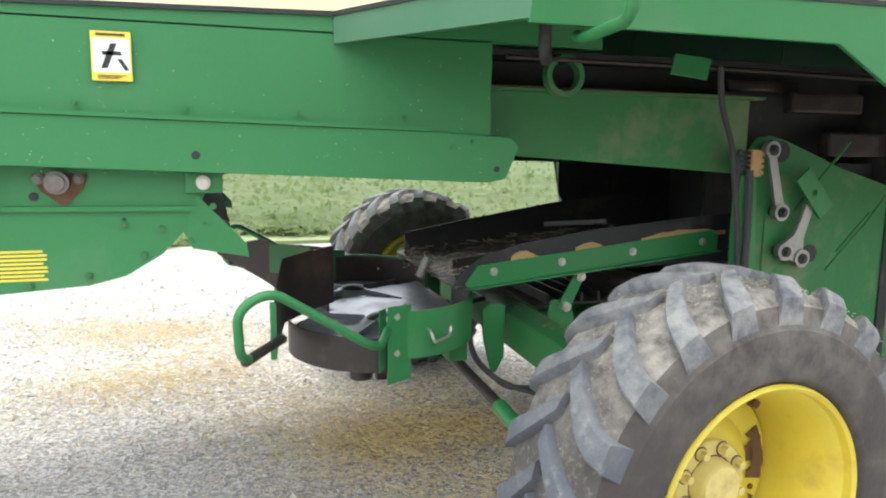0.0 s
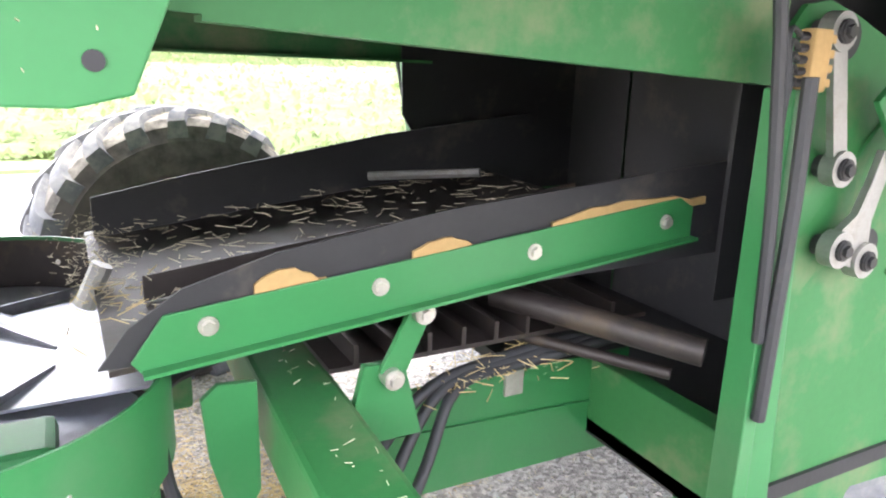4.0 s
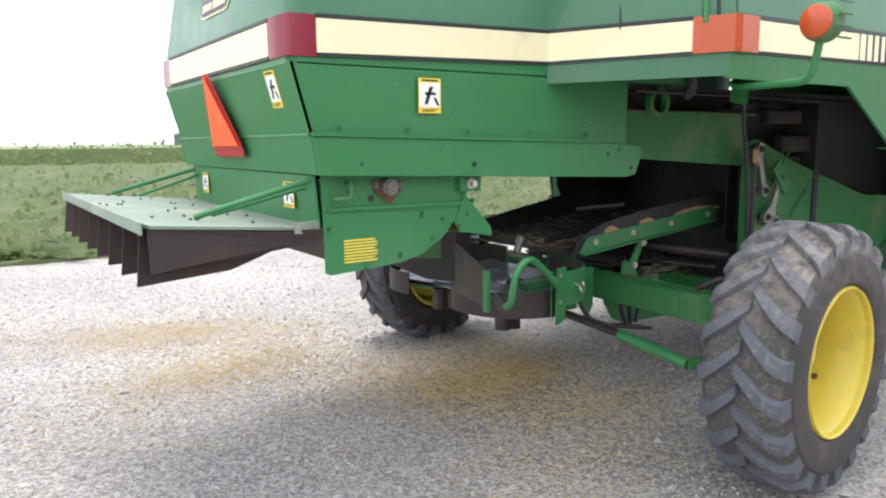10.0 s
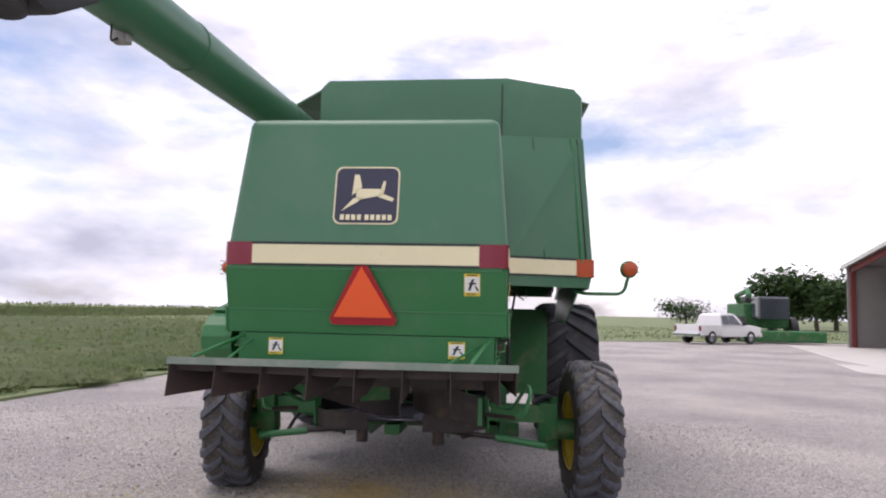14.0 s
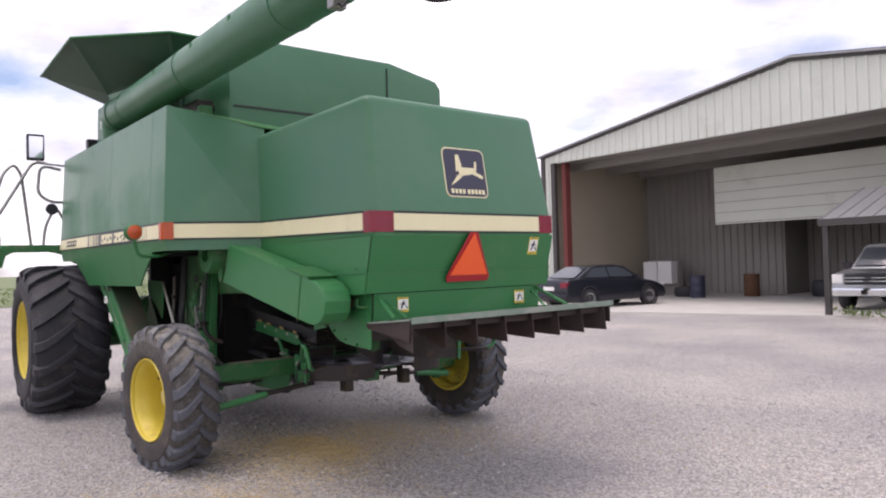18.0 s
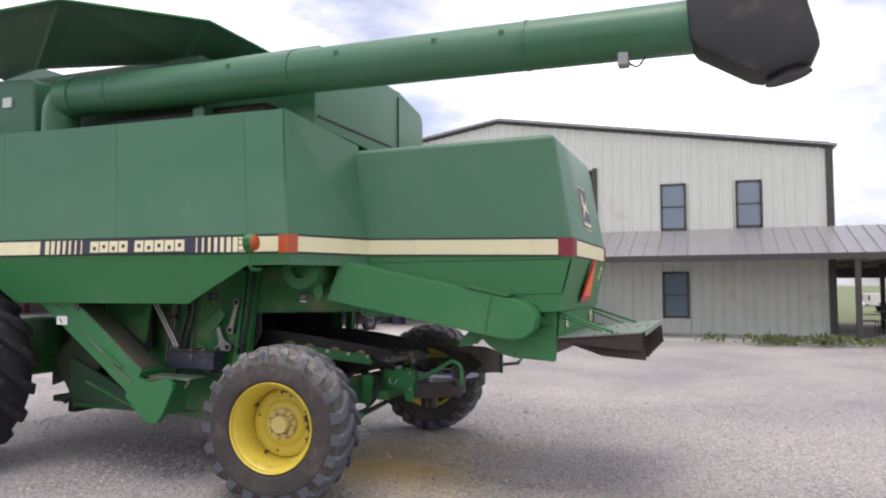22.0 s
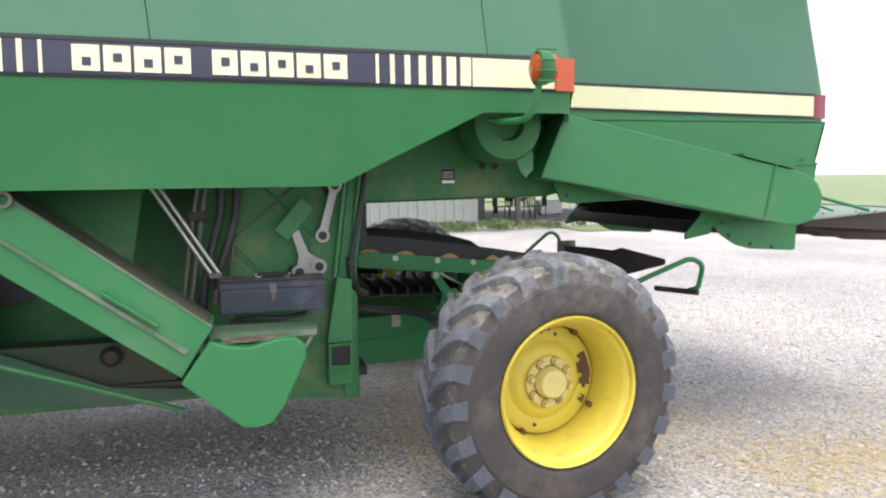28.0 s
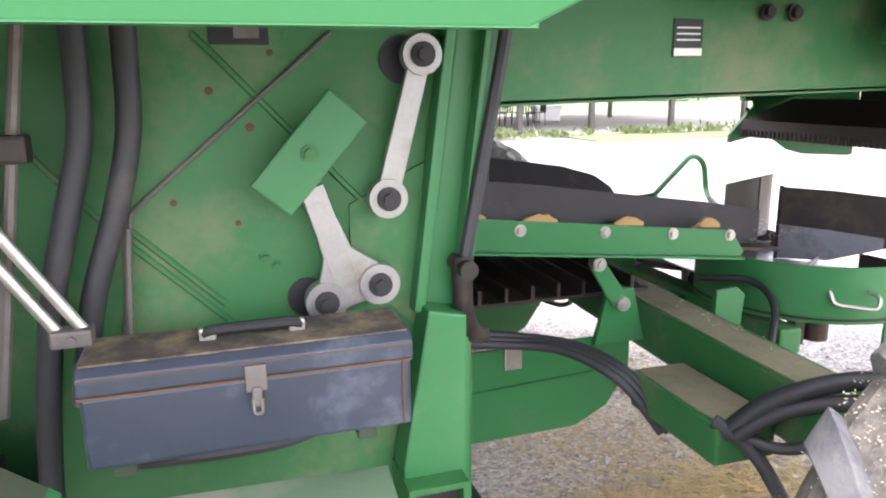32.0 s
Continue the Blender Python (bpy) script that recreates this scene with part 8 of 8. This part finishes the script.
for y in (8.3, 9.2, 10.1):
    bm = B()
    box(bm, (48.0, y - 0.06, 0.75), (51.5, y + 0.06, 0.9), 0.01)
    part("beam", bm, REDST, hr)
for x in (48.2, 49.7, 51.3):
    bm = B()
    box(bm, (x - 0.06, 8.2, 0.9), (x + 0.06, 10.2, 1.02), 0.01)
    part("cross_beam", bm, REDST, hr)
for k in range(10):
    for y in (8.3, 10.1):
        bm = B()
        lathe(bm, [(0.001, -0.02), (0.3, -0.05), (0.31, 0.0), (0.001, 0.02)], (48.1 + 0.37 * k, y, 0.31), "x", 18)
        part("disc", bm, RUST, hr)
for y in (8.3, 10.1):
    bm = B()
    tube(bm, [(48.0, y, 0.31), (51.5, y, 0.31)], 0.03, 8)
    part("disc_axle", bm, RUST, hr)
    for x in (48.3, 51.2):
        bm = B()
        box(bm, (x - 0.03, y - 0.04, 0.3), (x + 0.03, y + 0.04, 0.76))
        part("hanger", bm, REDST, hr)

# ---- grain bins beyond the porch ----
for cx, cy, r, z0, z1, z2 in ((-29.5, -41.0, 2.9, 1.2, 5.7, 7.1), (-46.0, -54.0, 5.0, 0.0, 7.0, 9.2)):
    gb = thing("grain_bin", "corrugated galvanised grain bin with a conical roof", "grain bin", (cx, cy, 0), "grain bins")
    bm = B()
    prof = []
    n = int((z1 - z0) / 0.12)
    for i in range(n + 1):
        prof.append((r + (0.02 if i % 2 else -0.02), z0 + (z1 - z0) * i / n))
    lathe(bm, prof, (cx, cy, 0), "z", 48)
    part("bin_wall", bm, ROOFM, gb, "", 60)
    bm = B()
    lathe(bm, [(r + 0.12, z1 - 0.05), (r + 0.1, z1 + 0.02), (0.4, z2), (0.35, z2 + 0.2), (0.001, z2 + 0.25)], (cx, cy, 0), "z", 48)
    part("bin_roof", bm, ROOFM, gb)
    if z0 > 0:
        bm = B()
        lathe(bm, [(r, z0 + 0.05), (0.3, 0.35)], (cx, cy, 0), "z", 32)
        part("hopper", bm, ROOFM, gb)
        for k in range(12):
            a = 2 * math.pi * k / 12
            bm = B()
            box(bm, (cx + r * math.cos(a) - 0.08, cy + r * math.sin(a) - 0.08, 0), (cx + r * math.cos(a) + 0.08, cy + r * math.sin(a) + 0.08, z0 + 0.3))
            part("leg", bm, ROOFM, gb)

# ---- patio table and chairs on the porch floor ----
def patio_chair(x, y, turn):
    th = thing("patio_chair", "black metal patio chair with a slatted back", "chair", (x, y, 0.06), "chairs round the patio table")
    m = Matrix.Translation((x, y, 0.06)) @ Matrix.Rotation(radians(turn), 4, "Z")
    bm = B()
    box(bm, (-0.24, -0.24, 0.42), (0.24, 0.24, 0.45), 0.01)
    put("seat", bm, BLACK, th, m)
    bm = B()
    for k in range(5):
        box(bm, (-0.26, -0.2 + 0.09 * k, 0.45), (-0.235, -0.16 + 0.09 * k, 0.95))
    box(bm, (-0.265, -0.25, 0.92), (-0.235, 0.25, 0.97), 0.008)
    put("backrest", bm, BLACK, th, m)
    for a in (-0.22, 0.22):
        for b in (-0.22, 0.22):
            bm = B()
            tube(bm, [(a, b, 0), (a * 0.95, b * 0.95, 0.43)], 0.014, 8)
            put("leg", bm, BLACK, th, m)


for x, y, tu in ((-7.6, -16.3, 0), (-6.2, -16.3, 180), (-6.9, -15.6, -90), (-6.9, -17.0, 90)):
    patio_chair(x, y, tu)
pt = thing("patio_table", "round black metal patio table", "table", (-6.9, -16.3, 0.06))
bm = B()
lathe(bm, [(0.001, 0.76), (0.55, 0.76), (0.56, 0.77), (0.55, 0.785), (0.001, 0.785)], (-6.9, -16.3, 0), "z", 32)
part("tabletop", bm, BLACK, pt)
for k in range(4):
    a = radians(45 + 90 * k)
    bm = B()
    tube(bm, [(-6.9 + 0.4 * math.cos(a), -16.3 + 0.4 * math.sin(a), 0.06), (-6.9 + 0.3 * math.cos(a), -16.3 + 0.3 * math.sin(a), 0.77)], 0.018, 8)
    part("leg", bm, BLACK, pt)


# ---- plants, stones and straw: loose stuff in bulk ----
def bulk(name, verts, faces, mat, label, category):
    me = bpy.data.meshes.new(name)
    me.from_pydata(verts.tolist() if hasattr(verts, "tolist") else verts, [], faces.tolist() if hasattr(faces, "tolist") else faces)
    me.materials.append(mat)
    return tagged(new(name, me), label, category, "", "stuff")


def leaves(c, size, rng, up=0.55):
    """Leaf-shaped quads round the points c: base, two shoulders, tip."""
    n = len(c)
    az = rng.uniform(0, 2 * np.pi, n)
    el = rng.normal(up, 0.45, n)
    d = np.stack([np.cos(az) * np.cos(el), np.sin(az) * np.cos(el), np.sin(el)], 1)
    sd = np.stack([-np.sin(az), np.cos(az), rng.normal(0, 0.25, n)], 1)
    ln = (size * rng.uniform(0.6, 1.4, n))[:, None]
    w = ln * rng.uniform(0.16, 0.34, n)[:, None]
    v = np.stack([c, c + d * ln * 0.5 + sd * w, c + d * ln - np.array([0, 0, 1]) * ln * 0.12, c + d * ln * 0.5 - sd * w], 1).reshape(-1, 3)
    f = np.arange(4 * n).reshape(-1, 4)
    return v, f


rng = np.random.default_rng(4)
# crop: bushy rows that start where the gravel ends
pts = []
for n, x0, x1, d0, d1, hh in ((17000, -13, 28, 0.1, 3.0, 0.5), (14000, -22, 45, 2.0, 12, 0.6), (20000, -45, 90, 9, 60, 0.6)):
    x = rng.uniform(x0, x1, n)
    edge = np.where(x < 0, 10.75 - 0.025 * x, np.maximum(10.15, 10.75 - 0.05 * x)) + 0.35 * np.sin(x * 1.3) + 0.25 * np.sin(x * 3.7)
    y = edge + d0 + (d1 - d0) * rng.random(n) ** 1.3
    tall = hh * (0.55 + 0.45 * np.sin(x * 2.1 + y * 1.7) * np.sin(x * 0.7 - y * 2.3)) * np.minimum(1, 0.3 + (y - edge) * 0.8)
    pts.append(np.stack([x, y, 0.04 + tall * rng.random(n)], 1))
c = np.concatenate(pts)
size = np.where(c[:, 1] > 21, 0.26, np.where(c[:, 1] > 14, 0.22, 0.13))
v, f = leaves(c, size, rng)
gx, gy = np.meshgrid(np.linspace(-30, 60, 260), np.linspace(0.15, 1, 60) ** 2 * 40)
ge = np.where(gx < 0, 10.75 - 0.025 * gx, np.maximum(10.15, 10.75 - 0.05 * gx)) + 0.35 * np.sin(gx * 1.3) + 0.25 * np.sin(gx * 3.7) - 0.6
gz = np.minimum(0.32, 0.12 * gy) * (0.8 + 0.25 * np.sin(gx * 2.1 + gy * 1.7) * np.sin(gx * 0.7 - gy * 2.3)) + 0.03 + rng.normal(0, 0.03, gx.shape)
u = np.stack([gx, gy + ge, gz], 2).reshape(-1, 3)
i = np.arange(59)[:, None] * 260 + np.arange(259)[None]
q = np.stack([i, i + 1, i + 261, i + 260], 2).reshape(-1, 4)
f = np.concatenate([f, q + len(v)])
v = np.concatenate([v, u])
bulk("crop_plants", v, f, GRASS, "bushy green crop and weeds along the gravel edge", "plants")
# weeds before the porch, by the pole and at the shed wall
spots = [(rng.uniform(-16, 3.3), -12.0 + rng.normal(0, 0.25)) for k in range(45)] + [(rng.uniform(13.5, 25), -14.0 + rng.normal(0, 0.4)) for k in range(40)] + [(25.6 + rng.normal(0, 0.1), rng.uniform(-26, -17)) for k in range(25)]
c = []
for x, y in spots:
    h = rng.uniform(0.05, 0.22)
    m = 40
    c.append(np.stack([x + rng.normal(0, 0.22, m), y + rng.normal(0, 0.2, m), 0.02 + h * rng.random(m)], 1))
v, f = leaves(np.concatenate(c), 0.16, rng, 0.9)
bulk("weeds", v, f, GRASS, "tall green weeds before the porch and sheds", "plants")
# grass on the far side
n = 9000
x = 38 + 55 * rng.random(n) ** 1.6
y = rng.uniform(-35, 8, n)
ok = (y > -2.0 * (x - 38)) & (y > -11.0) | (x > 47)
x, y, n = x[ok], y[ok], int(ok.sum())
c = np.stack([x, y, 0.04 + 0.15 * rng.random(n)], 1)
v, f = leaves(c, 0.16, rng, 1.0)
bulk("far_grass", v, f, GRASS, "rough green grass beyond the yard", "grass")


def tree(x, y, h, r, seed):
    g = np.random.default_rng(seed)
    th = thing("tree", "far broad green tree on the horizon", "tree", (x, y, 0), "trees on the horizon")
    bm = B()
    tube(bm, [(x, y, 0), (x + 0.1, y, h * 0.3), (x, y + 0.1, h * 0.55)], 0.05 * h, 8, taper=0.02 * h)
    for k in range(5):
        a = k * 1.3 + seed
        tube(bm, [(x, y, h * (0.3 + 0.04 * k)), (x + r * 0.55 * math.cos(a), y + r * 0.55 * math.sin(a), h * (0.55 + 0.06 * k))], 0.018 * h, 6, taper=0.006 * h)
    part("trunk", bm, BARK, th)
    cs = []
    for k in range(26):
        a, q, zz = g.uniform(0, 6.28), g.random() ** 0.6 * r * 0.8, h * g.uniform(0.4, 0.92)
        rr = r * g.uniform(0.22, 0.42)
        cs.append(np.array([x + q * math.cos(a), y + q * math.sin(a), zz]) + g.normal(0, 1, (70, 3)) * rr * np.array([0.55, 0.55, 0.4]))
    v, f = leaves(np.concatenate(cs), 0.15 * h, g, 0.0)
    me = bpy.data.meshes.new("crown")
    me.from_pydata((v - np.array([x, y, 0])).tolist(), [], f.tolist())
    me.materials.append(LEAF)
    ob = new("crown", me)
    ob.parent = th


for k, (x, y, h, r) in enumerate(((95, -34, 7.5, 5), (108, -46, 8, 6), (100, -40, 6.5, 5), (150, -34, 4.6, 6), (160, -75, 9, 9), (150, -60, 8, 7), (140, -95, 8, 7), (85, -75, 8, 6), (95, -90, 9, 7))):
    tree(x, y, h, r, k)

# loose stones on the gravel, nearest stretch only
base = np.array([(1, 0, 0), (-0.5, 0.87, 0), (-0.5, -0.87, 0), (0.2, 0.1, 0.62), (-0.1, -0.05, -0.5)])
tri5 = np.array([(0, 1, 3), (1, 2, 3), (2, 0, 3), (1, 0, 4), (2, 1, 4), (0, 2, 4)])
n = 52000
x = rng.uniform(-5.5, 6.0, n)
y = rng.uniform(-1.0, 10.4, n)
r = rng.gamma(3.0, 0.0024, n) + 0.003
a = rng.uniform(0, 6.28, n)
loc = base[None] * np.stack([r * rng.uniform(0.8, 1.4, n), r * rng.uniform(0.6, 1.1, n), r * rng.uniform(0.7, 1.2, n)], 1)[:, None] + rng.normal(0, 0.12, (n, 5, 3)) * r[:, None, None]
ca, sa = np.cos(a)[:, None], np.sin(a)[:, None]
v = np.stack([loc[..., 0] * ca - loc[..., 1] * sa + x[:, None], loc[..., 0] * sa + loc[..., 1] * ca + y[:, None], loc[..., 2] + (r * 0.25 + ground_z(x, y))[:, None]], 2).reshape(-1, 3)
f = (tri5[None] + 5 * np.arange(n)[:, None, None]).reshape(-1, 3)
bulk("gravel_stones", v, f, STONE, "loose grey crushed stones on the yard", "gravel")


def straws(c, ln, rad, rng, tilt=0.12):
    """Thin three-sided stalks lying about."""
    n = len(c)
    a = rng.uniform(0, 6.28, n)
    t = rng.normal(0, tilt, n)
    d = np.stack([np.cos(a) * np.cos(t), np.sin(a) * np.cos(t), np.abs(np.sin(t))], 1) * (ln * rng.uniform(0.3, 1.5, n))[:, None]
    s = np.stack([-np.sin(a), np.cos(a), np.zeros(n)], 1) * rad
    u = np.array([0, 0, 1.0]) * rad
    v = np.stack([c - s, c + s, c + u * 1.5, c + d - s, c + d + s, c + d + u * 1.5], 1).reshape(-1, 3)
    f = np.array([(0, 3, 4, 1), (1, 4, 5, 2), (2, 5, 3, 0)])
    return v, (f[None] + 6 * np.arange(n)[:, None, None]).reshape(-1, 4)


heaps = ((0.82, 3.6, 0.2, 2400), (1.25, 3.6, 0.16, 1300), (1.15, 3.7, 0.2, 900), (0.95, 3.95, 0.45, 1700), (0.4, 4.0, 0.35, 800), (1.3, 3.85, 0.35, 800), (0.9, 3.35, 0.35, 1300), (-0.35, 6.0, 0.35, 1200), (-0.8, 6.2, 0.4, 1100), (0.1, 5.5, 0.4, 900), (-0.5, 4.8, 0.35, 1500), (0.0, 4.8, 0.3, 900), (1.2, 2.9, 0.3, 900), (0.6, 2.5, 0.35, 700), (-1.4, 4.2, 0.6, 700), (-2.2, 7.0, 0.7, 600))
c = [np.stack([hx + rng.normal(0, hr, m), hy + rng.normal(0, hr * 0.7, m), np.full(m, 0.006)], 1) for hx, hy, hr, m in heaps]
loose = np.stack([rng.uniform(-4, 4.5, 2600), rng.uniform(0.5, 9.0, 2600), np.full(2600, 0.006)], 1)
c = np.concatenate(c + [loose])
c[:, 2] += 0.018 * rng.random(len(c)) + ground_z(c[:, 0], c[:, 1])
v, f = straws(c, np.full(len(c), 0.035), 0.0013, rng)
bulk("straw", v, f, STRAWM, "thin drifts of dry yellow straw on the gravel", "straw")
# chaff caught on the frame and on top of the rear tyres
c = np.concatenate([np.stack([rng.uniform(1.55, 1.85, 260), rng.normal(2.96, 0.03, 260), 0.725 + 0.025 * rng.random(260)], 1), np.stack([rng.uniform(1.22, 1.3, 60), rng.uniform(2.5, 4.2, 60), 0.801 + 0.006 * rng.random(60)], 1)])
tuft = np.stack([rng.normal(0.93, 0.04, 320), rng.uniform(3.05, 3.75, 320), 0.95 + 0.05 * rng.random(320)], 1)
c = np.concatenate([c, tuft])
v, f = straws(c, np.full(len(c), 0.015), 0.0007, rng, 0.35)
bulk("chaff_on_frame", v, f, CHAFFM, "bits of straw caught on the frame and axle", "straw")
n = 3600
a = rng.normal(np.pi / 2 - 0.25, 0.55, n)
yy = np.where(rng.random(n) < 0.75, 4.815, 1.775) + rng.uniform(-0.13, 0.13, n)
c = np.stack([RW[0] + 0.562 * np.cos(a), yy, RW[1] + 0.562 * np.sin(a)], 1)
v, f = straws(c, rng.uniform(0.002, 0.005, n), 0.0009, rng, 0.3)
bulk("chaff_on_tyres", v, f, CHAFFM, "chaff lying between the tyre lugs", "straw")

# ---- far tall crop and white sheds on the horizon ----
bm = B()
prism(bm, [(-260, 62, 0), (330, 55, 0), (330, 400, 0), (-260, 400, 0)], (0, 0, 1.25))
tagged(part("tall_crop", bm, FIELD), "far stand of tall green crop", "field", "", "structure")
n = 16000
x = rng.uniform(-120, 200, n)
c = np.stack([x, 58 + rng.normal(0, 2.0, n), rng.uniform(0.1, 1.5, n)], 1)
v, f = leaves(c, 0.4, rng, 0.7)
bulk("tall_crop_edge", v, f, GRASS, "ragged edge of tall green crop far off", "plants")
for x, y, w, d, h in ((92, 150, 14, 9, 4.2), (118, 158, 20, 10, 4.6), (74, 156, 9, 7, 3.8)):
    fs_ = thing("farm_shed", "low white farm shed far off on the horizon", "shed", (x, y, 0), "sheds on the horizon")
    bm = B()
    box(bm, (x - w / 2, y - d / 2, 0), (x + w / 2, y + d / 2, h))
    part("wall", bm, WHITEP, fs_)
    bm = B()
    prism(bm, [(x - w / 2 - 0.3, y - d / 2 - 0.3, h), (x - w / 2 - 0.3, y + d / 2 + 0.3, h), (x - w / 2 - 0.3, y, h + 1.6)], (w + 0.6, 0, 0))
    part("roof", bm, ROOFM, fs_)
    for k in range(int(w / 4)):
        bm = B()
        box(bm, (x - w / 2 + 1 + 4 * k, y - d / 2 - 0.05, 0.2), (x - w / 2 + 3 + 4 * k, y - d / 2, 3.0))
        part("door", bm, GREYW, fs_)
# squat dark shed beyond the crop
sh = thing("farm_shed", "squat dark shed far off beyond the crop", "shed", (31.2, 121, 0), "sheds on the horizon")
bm = B()
box(bm, (28.3, 119, 0), (34.1, 123, 2.9))
part("wall", bm, TANKG, sh)
bm = B()
prism(bm, [(28.1, 118.8, 2.9), (34.3, 118.8, 2.9), (33.7, 118.8, 3.4), (28.9, 118.8, 3.4)], (0, 4.4, 0))
part("roof", bm, TANKG, sh)
# pale storage chest on the porch floor
ch = thing("storage_chest", "pale plastic storage chest on the porch floor", "chest", (-8.9, -18.2, 0.06))
bm = B()
prism(bm, [(-9.32, -18.0, 0.1), (-8.46, -18.0, 0.1), (-8.42, -18.0, 0.55), (-9.36, -18.0, 0.55)], (0, -0.5, 0), 0.02)
part("body", bm, WHITEP, ch)
bm = B()
box(bm, (-9.4, -18.54, 0.555), (-8.38, -17.96, 0.64), 0.02)
part("lid", bm, WHITEP, ch)
for x in (-9.25, -8.53):
    bm = B()
    box(bm, (x - 0.05, -18.45, 0.06), (x + 0.05, -18.05, 0.1), 0.005)
    part("foot", bm, BLACK, ch)
# clutter on the workshop floor
cab = thing("cabinet", "white metal cabinet with two doors in the workshop", "cabinet", (13.6, -20.3, 0.02))
for dx in (0, 0.72):
    bm = B()
    box(bm, (13.0 + dx, -20.4, 0.5), (13.68 + dx, -19.95, 1.45), 0.02)
    part("door", bm, WHITEP, cab)
bm = B()
box(bm, (12.95, -20.75, 0.02), (14.45, -20.42, 1.5), 0.02)
part("body", bm, GREYW, cab)
for k, (x, y, r, h, mt, nm, lb, ct) in enumerate(((10.9, -18.5, 0.29, 0.88, NAVY, "drum", "dark blue steel drum on the workshop floor", "drum"), (9.6, -20.2, 0.29, 0.88, RUST, "drum", "rusty steel drum on the workshop floor", "drum"), (11.8, -19.2, 0.5, 0.4, RUBBER_SHADE, "spare_tyre", "black spare tyre lying on the workshop floor", "tyre"), (7.2, -21.0, 0.45, 0.6, RUBBER_SHADE, "spare_tyre", "black spare tyre lying on the workshop floor", "tyre"))):
    bm = B()
    if mt is RUBBER_SHADE:
        lathe(bm, [(r * 0.5, 0.02), (r * 0.9, 0.02), (r, h * 0.3), (r, h * 0.7), (r * 0.9, h), (r * 0.5, h), (r * 0.45, h * 0.5), (r * 0.5, 0.02)], (x, y, 0), "z", 28)
    else:
        lathe(bm, [(0.001, 0.02), (r, 0.02), (r * 1.03, 0.05), (r, 0.08), (r, h * 0.33), (r * 1.03, h * 0.35), (r, h * 0.37), (r, h * 0.66), (r * 1.03, h * 0.68), (r, h * 0.7), (r, h), (r * 0.95, h), (r * 0.95, h - 0.02), (0.001, h - 0.02)], (x, y, 0), "z", 28)
    tagged(part(nm, bm, mt, None, "", 40), lb, ct)

# fine pale chaff strewn behind the machine
hx, hy = np.array([h[0] for h in heaps]), np.array([h[1] for h in heaps])
n = 15000
k = rng.integers(0, len(heaps), n)
c = np.stack([hx[k] + rng.normal(0, 0.6, n), hy[k] + rng.normal(0, 0.5, n), 0.008 + 0.008 * rng.random(n)], 1)
c[:, 2] += ground_z(c[:, 0], c[:, 1])
v, f = straws(c, np.full(n, 0.014), 0.0016, rng, 0.2)
bulk("chaff_on_ground", v, f, CHAFFM, "fine pale chaff strewn over the gravel", "chaff")

# pale specks of chaff clinging to the right side of the hood
n = 140
c = np.stack([rng.uniform(-0.62, 0.93, n), np.full(n, YR - 0.0185), 1.39 + 0.36 * rng.random(n) ** 1.5], 1)
c[c[:, 2] > 1.53, 1] = YR - 0.001
v, f = straws(c, np.full(n, 0.0032), 0.001, rng, 0.8)
bulk("specks_on_paint", v, f, CHAFFM, "pale specks of chaff clinging to green paint", "chaff")

# straw caught on the frame by the right shoe and at the tray's rear end
n = 160
c = np.concatenate([np.stack([rng.normal(1.68, 0.1, 110), rng.normal(2.93, 0.04, 110), rng.uniform(0.725, 0.775, 110)], 1),
                    np.stack([rng.normal(0.95, 0.035, 50), rng.normal(3.12, 0.14, 50), rng.uniform(0.94, 0.96, 50)], 1)])
v, f = straws(c, rng.uniform(0.02, 0.06, n), 0.0012, rng, 0.35)
bulk("caught_straw", v, f, STRAWM, "loose straw caught on frame and tray", "straw")
